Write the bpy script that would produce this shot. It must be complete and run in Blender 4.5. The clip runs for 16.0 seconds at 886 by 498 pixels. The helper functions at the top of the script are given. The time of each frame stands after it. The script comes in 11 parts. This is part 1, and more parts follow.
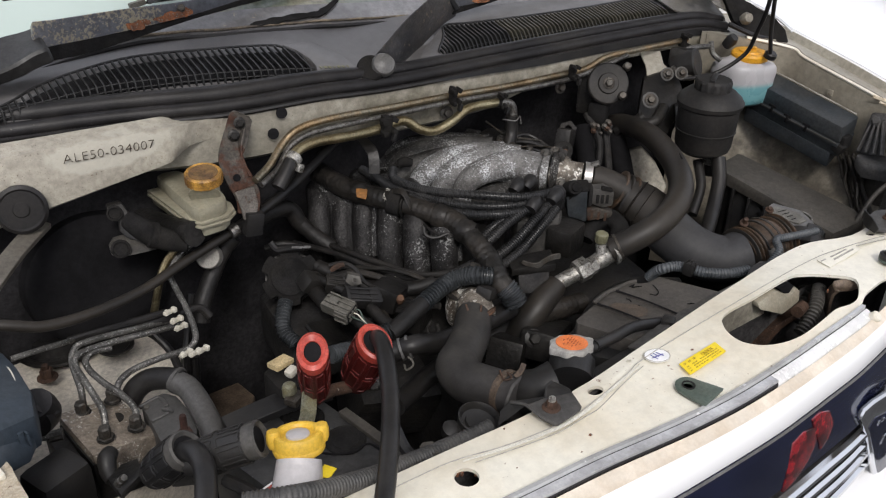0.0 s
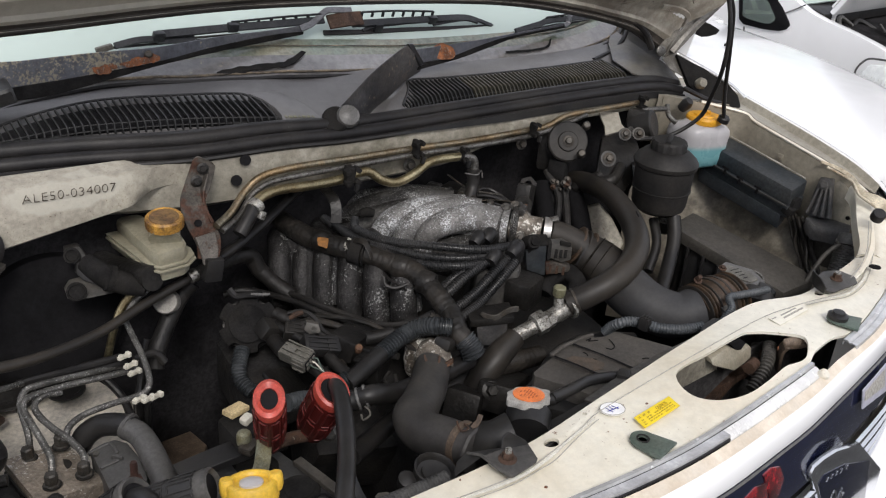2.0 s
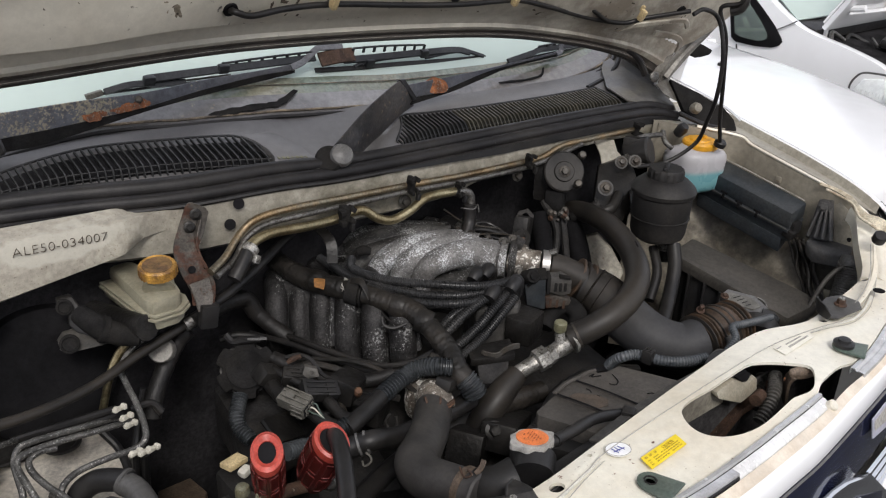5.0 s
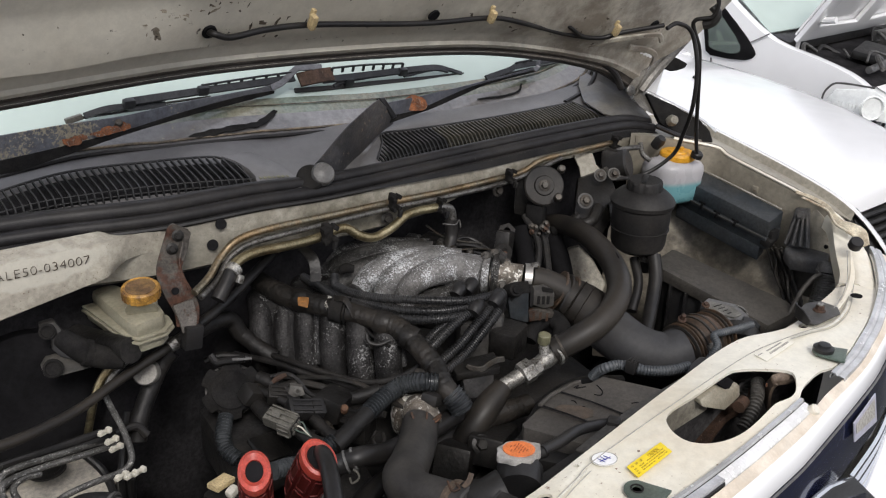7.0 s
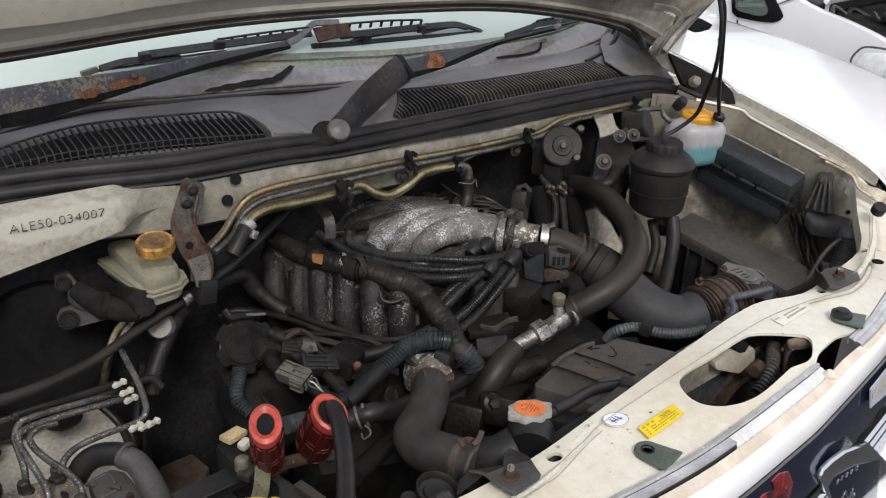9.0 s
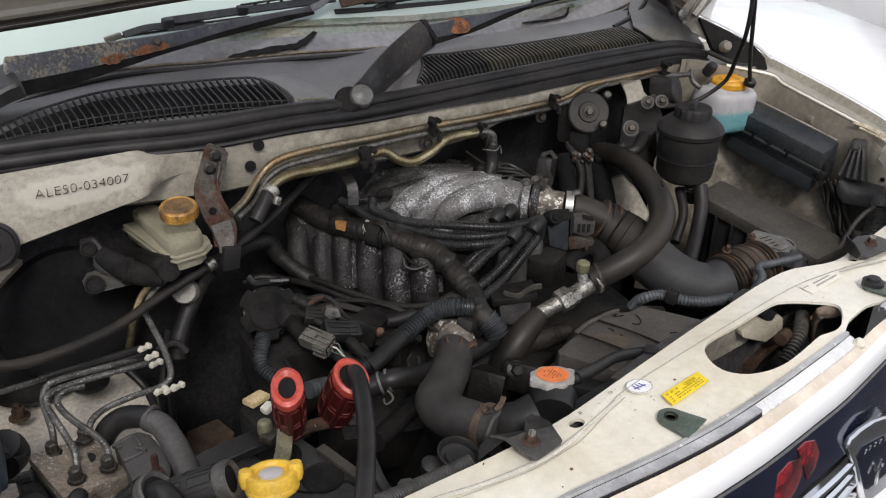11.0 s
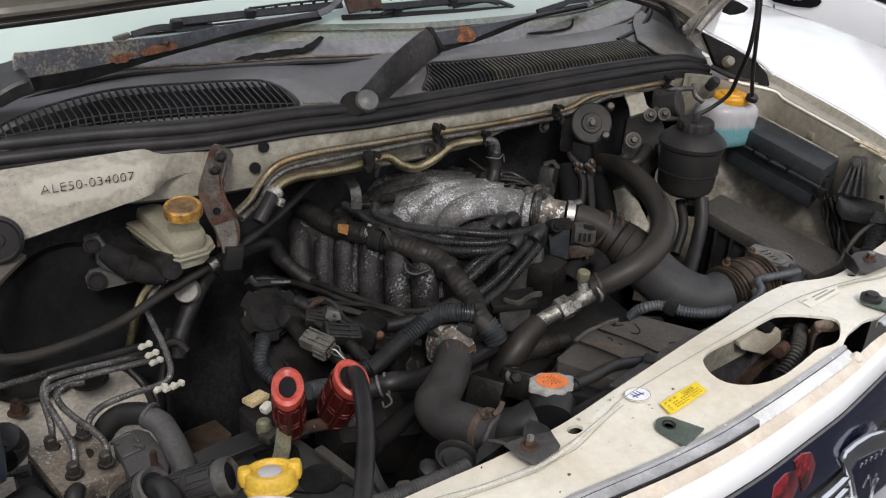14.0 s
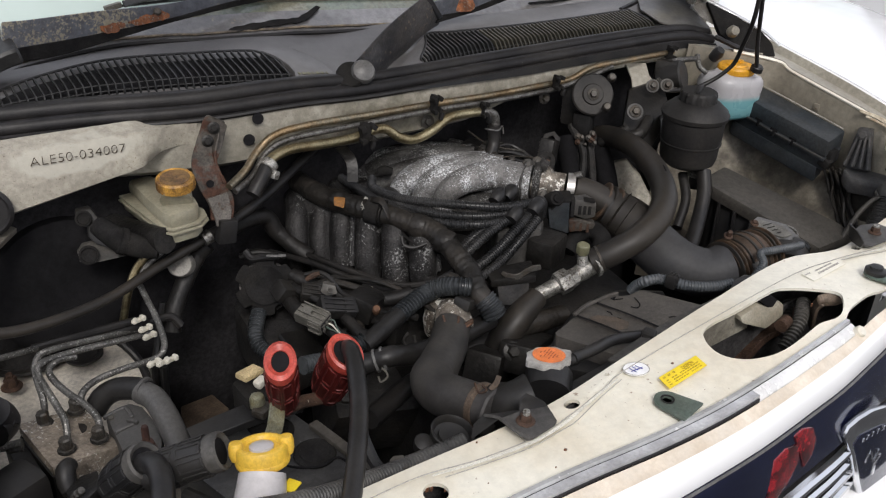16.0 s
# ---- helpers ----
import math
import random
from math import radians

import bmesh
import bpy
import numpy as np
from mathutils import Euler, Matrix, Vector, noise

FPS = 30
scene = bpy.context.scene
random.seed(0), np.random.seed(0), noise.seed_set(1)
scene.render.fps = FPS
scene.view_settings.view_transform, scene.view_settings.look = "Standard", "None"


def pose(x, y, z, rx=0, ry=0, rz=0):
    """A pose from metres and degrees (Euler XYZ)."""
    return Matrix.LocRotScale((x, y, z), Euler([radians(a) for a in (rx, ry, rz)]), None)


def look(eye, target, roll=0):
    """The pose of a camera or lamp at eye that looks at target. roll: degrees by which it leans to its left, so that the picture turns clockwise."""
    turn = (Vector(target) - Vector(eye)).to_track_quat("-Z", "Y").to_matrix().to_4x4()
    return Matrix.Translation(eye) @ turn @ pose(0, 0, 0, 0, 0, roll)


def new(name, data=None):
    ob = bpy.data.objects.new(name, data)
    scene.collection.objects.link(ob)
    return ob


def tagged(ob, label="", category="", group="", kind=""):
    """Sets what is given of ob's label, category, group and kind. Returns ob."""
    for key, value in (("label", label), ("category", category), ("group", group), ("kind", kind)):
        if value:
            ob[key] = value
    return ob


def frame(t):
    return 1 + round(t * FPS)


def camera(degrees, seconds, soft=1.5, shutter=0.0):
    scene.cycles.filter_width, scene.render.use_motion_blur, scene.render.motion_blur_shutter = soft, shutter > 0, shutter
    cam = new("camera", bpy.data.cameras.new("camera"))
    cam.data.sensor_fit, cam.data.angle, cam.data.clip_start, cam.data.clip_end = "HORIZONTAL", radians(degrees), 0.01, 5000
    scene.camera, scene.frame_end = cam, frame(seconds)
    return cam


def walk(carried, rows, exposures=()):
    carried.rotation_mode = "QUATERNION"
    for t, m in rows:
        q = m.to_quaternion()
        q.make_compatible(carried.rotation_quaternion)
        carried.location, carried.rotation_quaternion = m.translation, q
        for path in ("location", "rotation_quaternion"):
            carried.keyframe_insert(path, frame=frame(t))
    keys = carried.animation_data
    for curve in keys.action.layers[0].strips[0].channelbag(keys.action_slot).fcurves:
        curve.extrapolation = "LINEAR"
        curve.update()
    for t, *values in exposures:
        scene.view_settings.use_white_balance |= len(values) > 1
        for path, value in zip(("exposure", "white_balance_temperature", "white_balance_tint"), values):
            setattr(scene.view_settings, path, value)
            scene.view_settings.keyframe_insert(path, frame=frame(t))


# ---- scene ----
cam = camera(54.2, 16.0, 1.2)
PATH = [
    (0, (-0.045, 0.043, 1.716), (1.015, 1.41, 0.711), 1.5),
    (0.5, (-0.051, 0.037, 1.717), (1.021, 1.412, 0.736), 1.6),
    (1, (-0.052, 0.036, 1.718), (1.043, 1.412, 0.767), 2.1),
    (1.5, (-0.051, 0.034, 1.719), (1.072, 1.407, 0.796), 3.0),
    (2, (-0.054, 0.035, 1.717), (1.113, 1.393, 0.825), 4.2),
    (2.5, (-0.043, 0.037, 1.729), (1.148, 1.39, 0.862), 3.8),
    (3, (-0.029, 0.035, 1.728), (1.172, 1.393, 0.882), 3.4),
    (3.5, (-0.024, 0.049, 1.729), (1.167, 1.421, 0.894), 3.6),
    (4, (-0.037, 0.051, 1.736), (1.145, 1.43, 0.899), 3.4),
    (4.2, (-0.038, 0.052, 1.736), (1.143, 1.426, 0.89), 3.2),
    (6.3, (-0.022, 0.056, 1.733), (1.163, 1.437, 0.907), 1.6),
    (6.5, (-0.024, 0.056, 1.733), (1.177, 1.429, 0.913), 1.5),
    (7, (-0.039, 0.047, 1.735), (1.179, 1.411, 0.926), 1.6),
    (7.5, (-0.032, 0.046, 1.732), (1.174, 1.415, 0.912), 1.4),
    (8, (-0.021, 0.045, 1.727), (1.181, 1.412, 0.897), 1.5),
    (8.5, (-0.025, 0.046, 1.727), (1.171, 1.412, 0.889), 1.7),
    (9, (-0.03, 0.046, 1.724), (1.133, 1.41, 0.837), 1.9),
    (9.2, (-0.029, 0.047, 1.721), (1.111, 1.411, 0.806), 1.9),
    (11.3, (-0.021, 0.041, 1.711), (1.073, 1.423, 0.767), 1.1),
    (11.5, (-0.022, 0.04, 1.713), (1.074, 1.426, 0.776), 1.1),
    (12, (-0.019, 0.042, 1.71), (1.077, 1.436, 0.785), 1.2),
    (12.5, (-0.016, 0.045, 1.706), (1.079, 1.439, 0.78), 1.5),
    (13, (-0.016, 0.046, 1.706), (1.086, 1.435, 0.782), 1.9),
    (13.5, (-0.027, 0.042, 1.706), (1.084, 1.43, 0.791), 2.5),
    (14, (-0.033, 0.039, 1.706), (1.074, 1.427, 0.784), 2.5),
    (14.5, (-0.029, 0.04, 1.705), (1.068, 1.426, 0.769), 2.3),
    (15, (-0.022, 0.044, 1.7), (1.06, 1.432, 0.751), 2.1),
    (15.5, (-0.016, 0.045, 1.698), (1.058, 1.43, 0.734), 2.1),
    (16, (-0.013, 0.044, 1.693), (1.07, 1.416, 0.722), 2.3),
]
walk(cam, [(t, look(eye, target, roll)) for t, eye, target, roll in PATH], exposures=[(0, 0.27)])

# ---- world and light ----
world = bpy.data.worlds.new("sky")
scene.world = world
world.use_nodes = True
wn, wl = world.node_tree.nodes, world.node_tree.links
sky = wn.new("ShaderNodeTexSky")
sky.sky_type, sky.sun_disc = "NISHITA", False
sky.sun_elevation, sky.sun_rotation = radians(50), radians(205)
sky.air_density, sky.dust_density, sky.ozone_density = 1.0, 6.0, 1.0
haze = wn.new("ShaderNodeMixRGB")
haze.inputs[0].default_value = 0.75
haze.inputs[2].default_value = (9.05, 9.2, 10.1, 1)
wl.new(sky.outputs[0], haze.inputs[1])
wl.new(haze.outputs[0], wn["Background"].inputs[0])
wn["Background"].inputs[1].default_value = 0.1
sun = new("sun", bpy.data.lights.new("sun", "SUN"))
sun.data.energy, sun.data.angle, sun.data.color = 1.5, radians(14), (1.0, 0.97, 0.94)
sun.matrix_world = look((-1.6, -3.4, 4.6), (0.6, 0.6, 0))


# ---- shape helpers ----
def V(p):
    return Vector(p)


def spline(pts, n=8):
    """Catmull-Rom through the points."""
    pts = [V(p) for p in pts]
    if len(pts) < 3:
        return [pts[0].lerp(pts[1], i / n) for i in range(n + 1)]
    ext = [pts[0] * 2 - pts[1]] + pts + [pts[-1] * 2 - pts[-2]]
    out = []
    for i in range(1, len(ext) - 2):
        a, b, c, d = ext[i - 1:i + 3]
        for k in range(n):
            t = k / n
            out.append(0.5 * ((2 * b) + (c - a) * t + (2 * a - 5 * b + 4 * c - d) * t * t + (3 * b - a - 3 * c + d) * t ** 3))
    return out + [pts[-1]]


def even(line, step):
    """The same line at even steps."""
    acc = [0.0]
    for a, b in zip(line, line[1:]):
        acc.append(acc[-1] + (b - a).length)
    count = max(2, int(acc[-1] / step))
    out, j = [], 0
    for i in range(count + 1):
        s = acc[-1] * i / count
        while j < len(acc) - 2 and acc[j + 1] < s:
            j += 1
        span = max(acc[j + 1] - acc[j], 1e-9)
        out.append(line[j].lerp(line[j + 1], (s - acc[j]) / span))
    return out


def rings(bm, line, radii, segs=10, squash=1.0, caps=True):
    """A skin round a line; radii: one number, or one for each point."""
    n = len(line)
    if not isinstance(radii, (list, tuple)):
        radii = [radii] * n
    tang = [(line[min(i + 1, n - 1)] - line[max(i - 1, 0)]).normalized() for i in range(n)]
    side = tang[0].cross(Vector((0, 0, 1)))
    if side.length < 0.1:
        side = tang[0].cross(Vector((1, 0, 0)))
    side.normalize()
    loops = []
    for i in range(n):
        side = (side - tang[i] * side.dot(tang[i])).normalized()
        up = side.cross(tang[i])
        loops.append([bm.verts.new(line[i] + radii[i] * (math.cos(a) * side + squash * math.sin(a) * up)) for a in (2 * math.pi * k / segs for k in range(segs))])
    for a, b in zip(loops, loops[1:]):
        for k in range(segs):
            bm.faces.new((a[k], a[(k + 1) % segs], b[(k + 1) % segs], b[k]))
    if caps:
        bm.faces.new(loops[0][::-1])
        bm.faces.new(loops[-1])
    return bm


def tube(pts, r, segs=12, n=8, squash=1.0, caps=True, wob=0.0):
    line = spline(pts, n)
    radii = [r * (1 + wob * noise.noise(p * 60)) for p in line]
    return rings(bmesh.new(), line, radii, segs, squash, caps)


def taper(pts, rs, segs=14, n=8, squash=1.0):
    """A tube whose radius goes from one given value to the next."""
    line = spline(pts, n)
    radii = []
    for i in range(len(line)):
        s = i / (len(line) - 1) * (len(rs) - 1)
        j = min(int(s), len(rs) - 2)
        radii.append(rs[j] + (rs[j + 1] - rs[j]) * (s - j))
    return rings(bmesh.new(), line, radii, segs, squash)


def ribbed(pts, r, pitch=0.006, depth=0.10, segs=12):
    """A corrugated hose: a square-ish wave along its length."""
    line = even(spline(pts, 10), pitch / 4)
    radii = [r * (1 + (depth if (i % 4) in (0, 1) else -depth)) for i in range(len(line))]
    return rings(bmesh.new(), line, radii, segs)


def wrapped(pts, r, pitch=0.011, segs=16):
    """A taped loom, with the overlaps of the tape as low steps."""
    line = even(spline(pts, 10), pitch / 4)
    radii = [r * (1 + 0.05 * ((i % 4) / 4 - 0.5) + 0.09 * noise.noise(p * 30) + 0.035 * noise.noise(p * 130)) for i, p in enumerate(line)]
    return rings(bmesh.new(), line, radii, segs)


def turn_to(axis):
    return V(axis).normalized().to_track_quat("Z", "Y").to_matrix().to_4x4()


def lathe(profile, at, axis=(0, 0, 1), segs=28, lobes=0, lobe=0.0):
    """Turns (r, z) pairs about the axis through at; lobes make a wavy grip."""
    bm = bmesh.new()
    m = Matrix.Translation(V(at)) @ turn_to(axis)
    loops = []
    for r, z in profile:
        if r < 1e-5:
            loops.append([bm.verts.new(m @ Vector((0, 0, z)))])
            continue
        loops.append([bm.verts.new(m @ Vector((q * math.cos(a), q * math.sin(a), z))) for a, q in ((2 * math.pi * k / segs, r * (1 + lobe * math.cos(lobes * 2 * math.pi * k / segs))) for k in range(segs))])
    for a, b in zip(loops, loops[1:]):
        if len(a) == 1 and len(b) == 1:
            continue
        for k in range(segs):
            q = (k + 1) % segs
            if len(a) == 1:
                bm.faces.new((a[0], b[q], b[k]))
            elif len(b) == 1:
                bm.faces.new((a[k], a[q], b[0]))
            else:
                bm.faces.new((a[k], a[q], b[q], b[k]))
    if len(loops[0]) > 1:
        bm.faces.new(loops[0][::-1])
    if len(loops[-1]) > 1:
        bm.faces.new(loops[-1])
    bmesh.ops.recalc_face_normals(bm, faces=bm.faces)
    return bm


def soften(bm, width, segments=2, angle=35):
    bmesh.ops.recalc_face_normals(bm, faces=bm.faces)
    if width > 0:
        edges = [e for e in bm.edges if len(e.link_faces) == 2 and e.calc_face_angle(0) > radians(angle)]
        bmesh.ops.bevel(bm, geom=edges, offset=width, segments=segments, affect="EDGES", profile=0.6, clamp_overlap=True)
    return bm


def slab(corners, drop, bevel=0.003):
    """A block from its top corners (in order) and the way down, a number for straight down or a vector."""
    down = Vector((0, 0, -drop)) if isinstance(drop, (int, float)) else V(drop)
    bm = bmesh.new()
    top = [bm.verts.new(V(c)) for c in corners]
    low = [bm.verts.new(V(c) + down) for c in corners]
    bm.faces.new(top)
    bm.faces.new(low[::-1])
    for k in range(len(top)):
        q = (k + 1) % len(top)
        bm.faces.new((top[q], top[k], low[k], low[q]))
    return soften(bm, bevel)


def block(at, size, rot=(0, 0, 0), bevel=0.003):
    bm = bmesh.new()
    bmesh.ops.create_cube(bm, size=1.0)
    bmesh.ops.transform(bm, matrix=pose(*at, *rot) @ Matrix.Diagonal((*size, 1)), verts=bm.verts)
    return soften(bm, bevel)


def strap(pts, width, thick=0.003, across=(1, 0, 0), n=6, bevel=0.0008, widths=None):
    """A bent flat bar along the points."""
    line = spline(pts, n)
    bm = bmesh.new()
    rows, count = [], len(line)
    for i, p in enumerate(line):
        t = (line[min(i + 1, count - 1)] - line[max(i - 1, 0)]).normalized()
        a = V(across) - t * V(across).dot(t)
        a.normalize()
        u = a.cross(t)
        w = width
        if widths:
            s = i / (count - 1) * (len(widths) - 1)
            j = min(int(s), len(widths) - 2)
            w = widths[j] + (widths[j + 1] - widths[j]) * (s - j)
        rows.append([bm.verts.new(p + a * w / 2 * x + u * thick / 2 * y) for x, y in ((-1, -1), (1, -1), (1, 1), (-1, 1))])
    for a, b in zip(rows, rows[1:]):
        for k in range(4):
            bm.faces.new((a[k], a[(k + 1) % 4], b[(k + 1) % 4], b[k]))
    bm.faces.new(rows[0][::-1])
    bm.faces.new(rows[-1])
    return soften(bm, bevel, 1, 50)


def plate(outline, holes=(), thick=0.02, m=None, bevel=0.0, height=None):
    """A sheet from a 2D outline with round or free holes through it, thickened downwards; m lays it in space."""
    bm = bmesh.new()
    for loop in (outline, *holes):
        vs = [bm.verts.new((x, y, 0)) for x, y in loop]
        for k in range(len(vs)):
            bm.edges.new((vs[k], vs[(k + 1) % len(vs)]))
    bmesh.ops.triangle_fill(bm, edges=bm.edges[:], use_beauty=True, use_dissolve=False)
    bmesh.ops.recalc_face_normals(bm, faces=bm.faces)
    if bm.faces and bm.faces[:][0].normal.z < 0:
        bmesh.ops.reverse_faces(bm, faces=bm.faces)
    top = bm.faces[:]
    ext = bmesh.ops.extrude_face_region(bm, geom=top)
    moved = [g for g in ext["geom"] if isinstance(g, bmesh.types.BMVert)]
    bmesh.ops.translate(bm, vec=(0, 0, -thick), verts=moved)
    bmesh.ops.recalc_face_normals(bm, faces=bm.faces)
    if bevel:
        soften(bm, bevel, 2, 60)
    if height:
        for v in bm.verts:
            v.co.z += height(v.co.x, v.co.y)
    if m is not None:
        bmesh.ops.transform(bm, matrix=m, verts=bm.verts)
    return bm


def circle(x, y, r, n=18, ry=None):
    return [(x + r * math.cos(2 * math.pi * k / n), y + (ry or r) * math.sin(2 * math.pi * k / n)) for k in range(n)]


def skin(rows, thick=0.004, closed=False):
    """A sheet through rows of points, given a thickness along its normal."""
    bm = bmesh.new()
    grid = [[bm.verts.new(V(p)) for p in row] for row in rows]
    for a, b in zip(grid, grid[1:]):
        for k in range(len(a) - 1):
            bm.faces.new((a[k], a[k + 1], b[k + 1], b[k]))
    if thick:
        bmesh.ops.recalc_face_normals(bm, faces=bm.faces)
        bmesh.ops.solidify(bm, geom=bm.faces[:], thickness=thick)
    return bm


def join(*bms):
    out = bmesh.new()
    for b in bms:
        me = bpy.data.meshes.new("tmp")
        b.to_mesh(me)
        out.from_mesh(me)
        bpy.data.meshes.remove(me)
        b.free()
    return out


def hexbolt(at, axis, r=0.007, h=0.006, flange=1.6, stud=0.0):
    """A flanged hexagon bolt head."""
    a = V(axis).normalized()
    washer = lathe([(r * flange, 0), (r * flange, 0.0012), (r * 1.15, 0.0028)], at, axis, 18)
    head = lathe([(r, 0), (r, h * 0.8), (r * 0.82, h)], V(at) + a * 0.0022, axis, 6)
    if stud:
        return join(washer, head, lathe([(r * 0.5, 0), (r * 0.5, stud), (r * 0.38, stud + 0.001)], V(at) + a * h, axis, 12))
    return join(washer, head)


SEAT = {}


def thing(name, at, label, category, group="", kind=""):
    """An Empty at a thing's base, which its parts hang under."""
    ob = new(name)
    ob.empty_display_size = 0.02
    ob.location = V(at)
    SEAT[ob.name] = Matrix.Translation(V(at))
    return tagged(ob, label, category, group, kind)


def part(name, bm, material, parent=None, label="", smooth=35):
    me = bpy.data.meshes.new(name)
    bmesh.ops.recalc_face_normals(bm, faces=bm.faces)
    bm.to_mesh(me)
    bm.free()
    ob = new(name, me)
    me.materials.append(material)
    if smooth:
        me.shade_smooth()
        me.set_sharp_from_angle(angle=radians(smooth))
    if parent is not None:
        ob.parent = parent
        ob.matrix_parent_inverse = SEAT.get(parent.name, Matrix.Identity(4)).inverted()
    if label:
        ob["label"] = label
    return ob


def solo(name, bm, material, label, category, group="", kind="", smooth=35):
    """A thing that is one mesh."""
    return tagged(part(name, bm, material, None, "", smooth), label, category, group, kind)


# ---- materials ----
def mat(name, col, rough=0.5, metal=0.0, var=0.25, scale=18.0, tint=None, tint_amount=0.5, speck=None, speck_scale=160.0, speck_cut=0.62,
        bump=0.15, bump_scale=260.0, coat=0.0, fine=0.3, wear=None, wear_cut=0.6, wear_scale=9.0, trans=0.0, sub=0.0, clump=0.0, grad=None, overlay=None):
    """A surface with broad and fine variation, dust (tint), small specks, worn patches and shade painted along one
    axis.
    """
    m = bpy.data.materials.new(name)
    m.use_nodes = True
    nt = m.node_tree
    n, l = nt.nodes, nt.links
    b = n["Principled BSDF"]
    geo = n.new("ShaderNodeNewGeometry")
    pos = geo.outputs["Position"]

    def nz(s, detail=4.0, rough_=0.55):
        t = n.new("ShaderNodeTexNoise")
        t.inputs["Scale"].default_value, t.inputs["Detail"].default_value, t.inputs["Roughness"].default_value = s, detail, rough_
        l.new(pos, t.inputs["Vector"])
        return t.outputs["Fac"]

    def ramp(src, a, c):
        r = n.new("ShaderNodeMapRange")
        r.inputs[1].default_value, r.inputs[2].default_value = a, c
        l.new(src, r.inputs[0])
        return r.outputs[0]

    def mix(fac, a, c):
        x = n.new("ShaderNodeMix")
        x.data_type = "RGBA"
        l.new(fac, x.inputs[0])
        for src, slot in ((a, x.inputs[6]), (c, x.inputs[7])):
            if isinstance(src, tuple):
                slot.default_value = (*src[:3], 1)
            else:
                l.new(src, slot)
        return x.outputs[2]

    lo = tuple(max(0, c * (1 - var)) for c in col)
    hi = tuple(min(1, c * (1 + var)) for c in col)
    broad = nz(scale)
    colour = mix(ramp(broad, 0.40, 0.60), lo, hi)
    rough_src = ramp(nz(scale * 2.3), 0.0, 1.0)
    if tint:
        d = ramp(nz(scale * 0.6, 8.0, 0.7), 0.43, 0.62)
        f = n.new("ShaderNodeMath")
        f.operation = "MULTIPLY"
        f.inputs[1].default_value = tint_amount
        l.new(d, f.inputs[0])
        colour = mix(f.outputs[0], colour, tint)
    # Painted shade: darkens the colour along one axis, broken up by noise.
    if overlay:
        axis, fa, fb, amount, fcol = overlay
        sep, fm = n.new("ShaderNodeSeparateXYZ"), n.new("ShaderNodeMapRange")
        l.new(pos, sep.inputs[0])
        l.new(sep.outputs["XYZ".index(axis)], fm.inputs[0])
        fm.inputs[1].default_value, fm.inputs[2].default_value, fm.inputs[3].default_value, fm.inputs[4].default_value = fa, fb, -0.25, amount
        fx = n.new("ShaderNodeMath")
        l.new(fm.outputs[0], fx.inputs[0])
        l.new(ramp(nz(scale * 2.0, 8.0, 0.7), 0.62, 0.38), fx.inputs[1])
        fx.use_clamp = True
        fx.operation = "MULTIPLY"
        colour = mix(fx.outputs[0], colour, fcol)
    if wear:
        w = ramp(nz(wear_scale, 8.0, 0.7), wear_cut, wear_cut + 0.05)
        colour = mix(w, colour, wear)
    if speck:
        src = nz(speck_scale, 4.0, 0.65)
        if clump:
            ma = n.new("ShaderNodeMath")
            ma.operation = "MULTIPLY_ADD"
            ma.inputs[1].default_value = clump
            l.new(nz(scale * 1.1, 3.0), ma.inputs[0])
            l.new(src, ma.inputs[2])
            src = ma.outputs[0]
        if grad:
            axis, ga, gb, amount = grad
            sep, gm, ga_ = n.new("ShaderNodeSeparateXYZ"), n.new("ShaderNodeMapRange"), n.new("ShaderNodeMath")
            l.new(pos, sep.inputs[0])
            l.new(sep.outputs["XYZ".index(axis)], gm.inputs[0])
            gm.inputs[1].default_value, gm.inputs[2].default_value, gm.inputs[4].default_value = ga, gb, amount
            l.new(src, ga_.inputs[0])
            l.new(gm.outputs[0], ga_.inputs[1])
            src = ga_.outputs[0]
        s = ramp(src, speck_cut + 0.5 * clump, speck_cut + 0.5 * clump + 0.06)
        colour = mix(s, colour, speck)
    if fine:
        g = n.new("ShaderNodeMapRange")
        g.inputs[1].default_value, g.inputs[2].default_value = 0.40, 0.60
        g.inputs[3].default_value, g.inputs[4].default_value = 1 - fine, 1 + fine
        l.new(nz(scale * 11, 8.0, 0.75), g.inputs[0])
        k = n.new("ShaderNodeMix")
        k.data_type, k.blend_type = "RGBA", "MULTIPLY"
        k.inputs[0].default_value = 1.0
        l.new(colour, k.inputs[6])
        l.new(g.outputs[0], k.inputs[7])
        colour = k.outputs[2]
    l.new(colour, b.inputs["Base Color"])
    rr = n.new("ShaderNodeMapRange")
    rr.inputs[3].default_value, rr.inputs[4].default_value = max(0.03, rough - 0.12), min(1, rough + 0.12)
    l.new(rough_src, rr.inputs[0])
    l.new(rr.outputs[0], b.inputs["Roughness"])
    b.inputs["Specular IOR Level"].default_value = 0.10 if rough > 0.85 else 0.32 if max(col) < 0.06 else 0.45
    b.inputs["Metallic"].default_value = metal
    b.inputs["Coat Weight"].default_value = coat
    b.inputs["Coat Roughness"].default_value = 0.08
    b.inputs["Transmission Weight"].default_value = trans
    if sub:
        b.inputs["Subsurface Weight"].default_value = sub
        b.inputs["Subsurface Radius"].default_value = (0.01, 0.01, 0.01)
    if bump:
        bp = n.new("ShaderNodeBump")
        bp.inputs["Strength"].default_value, bp.inputs["Distance"].default_value = bump, 0.002
        l.new(nz(bump_scale, 5.0), bp.inputs["Height"])
        l.new(bp.outputs[0], b.inputs["Normal"])
    return m


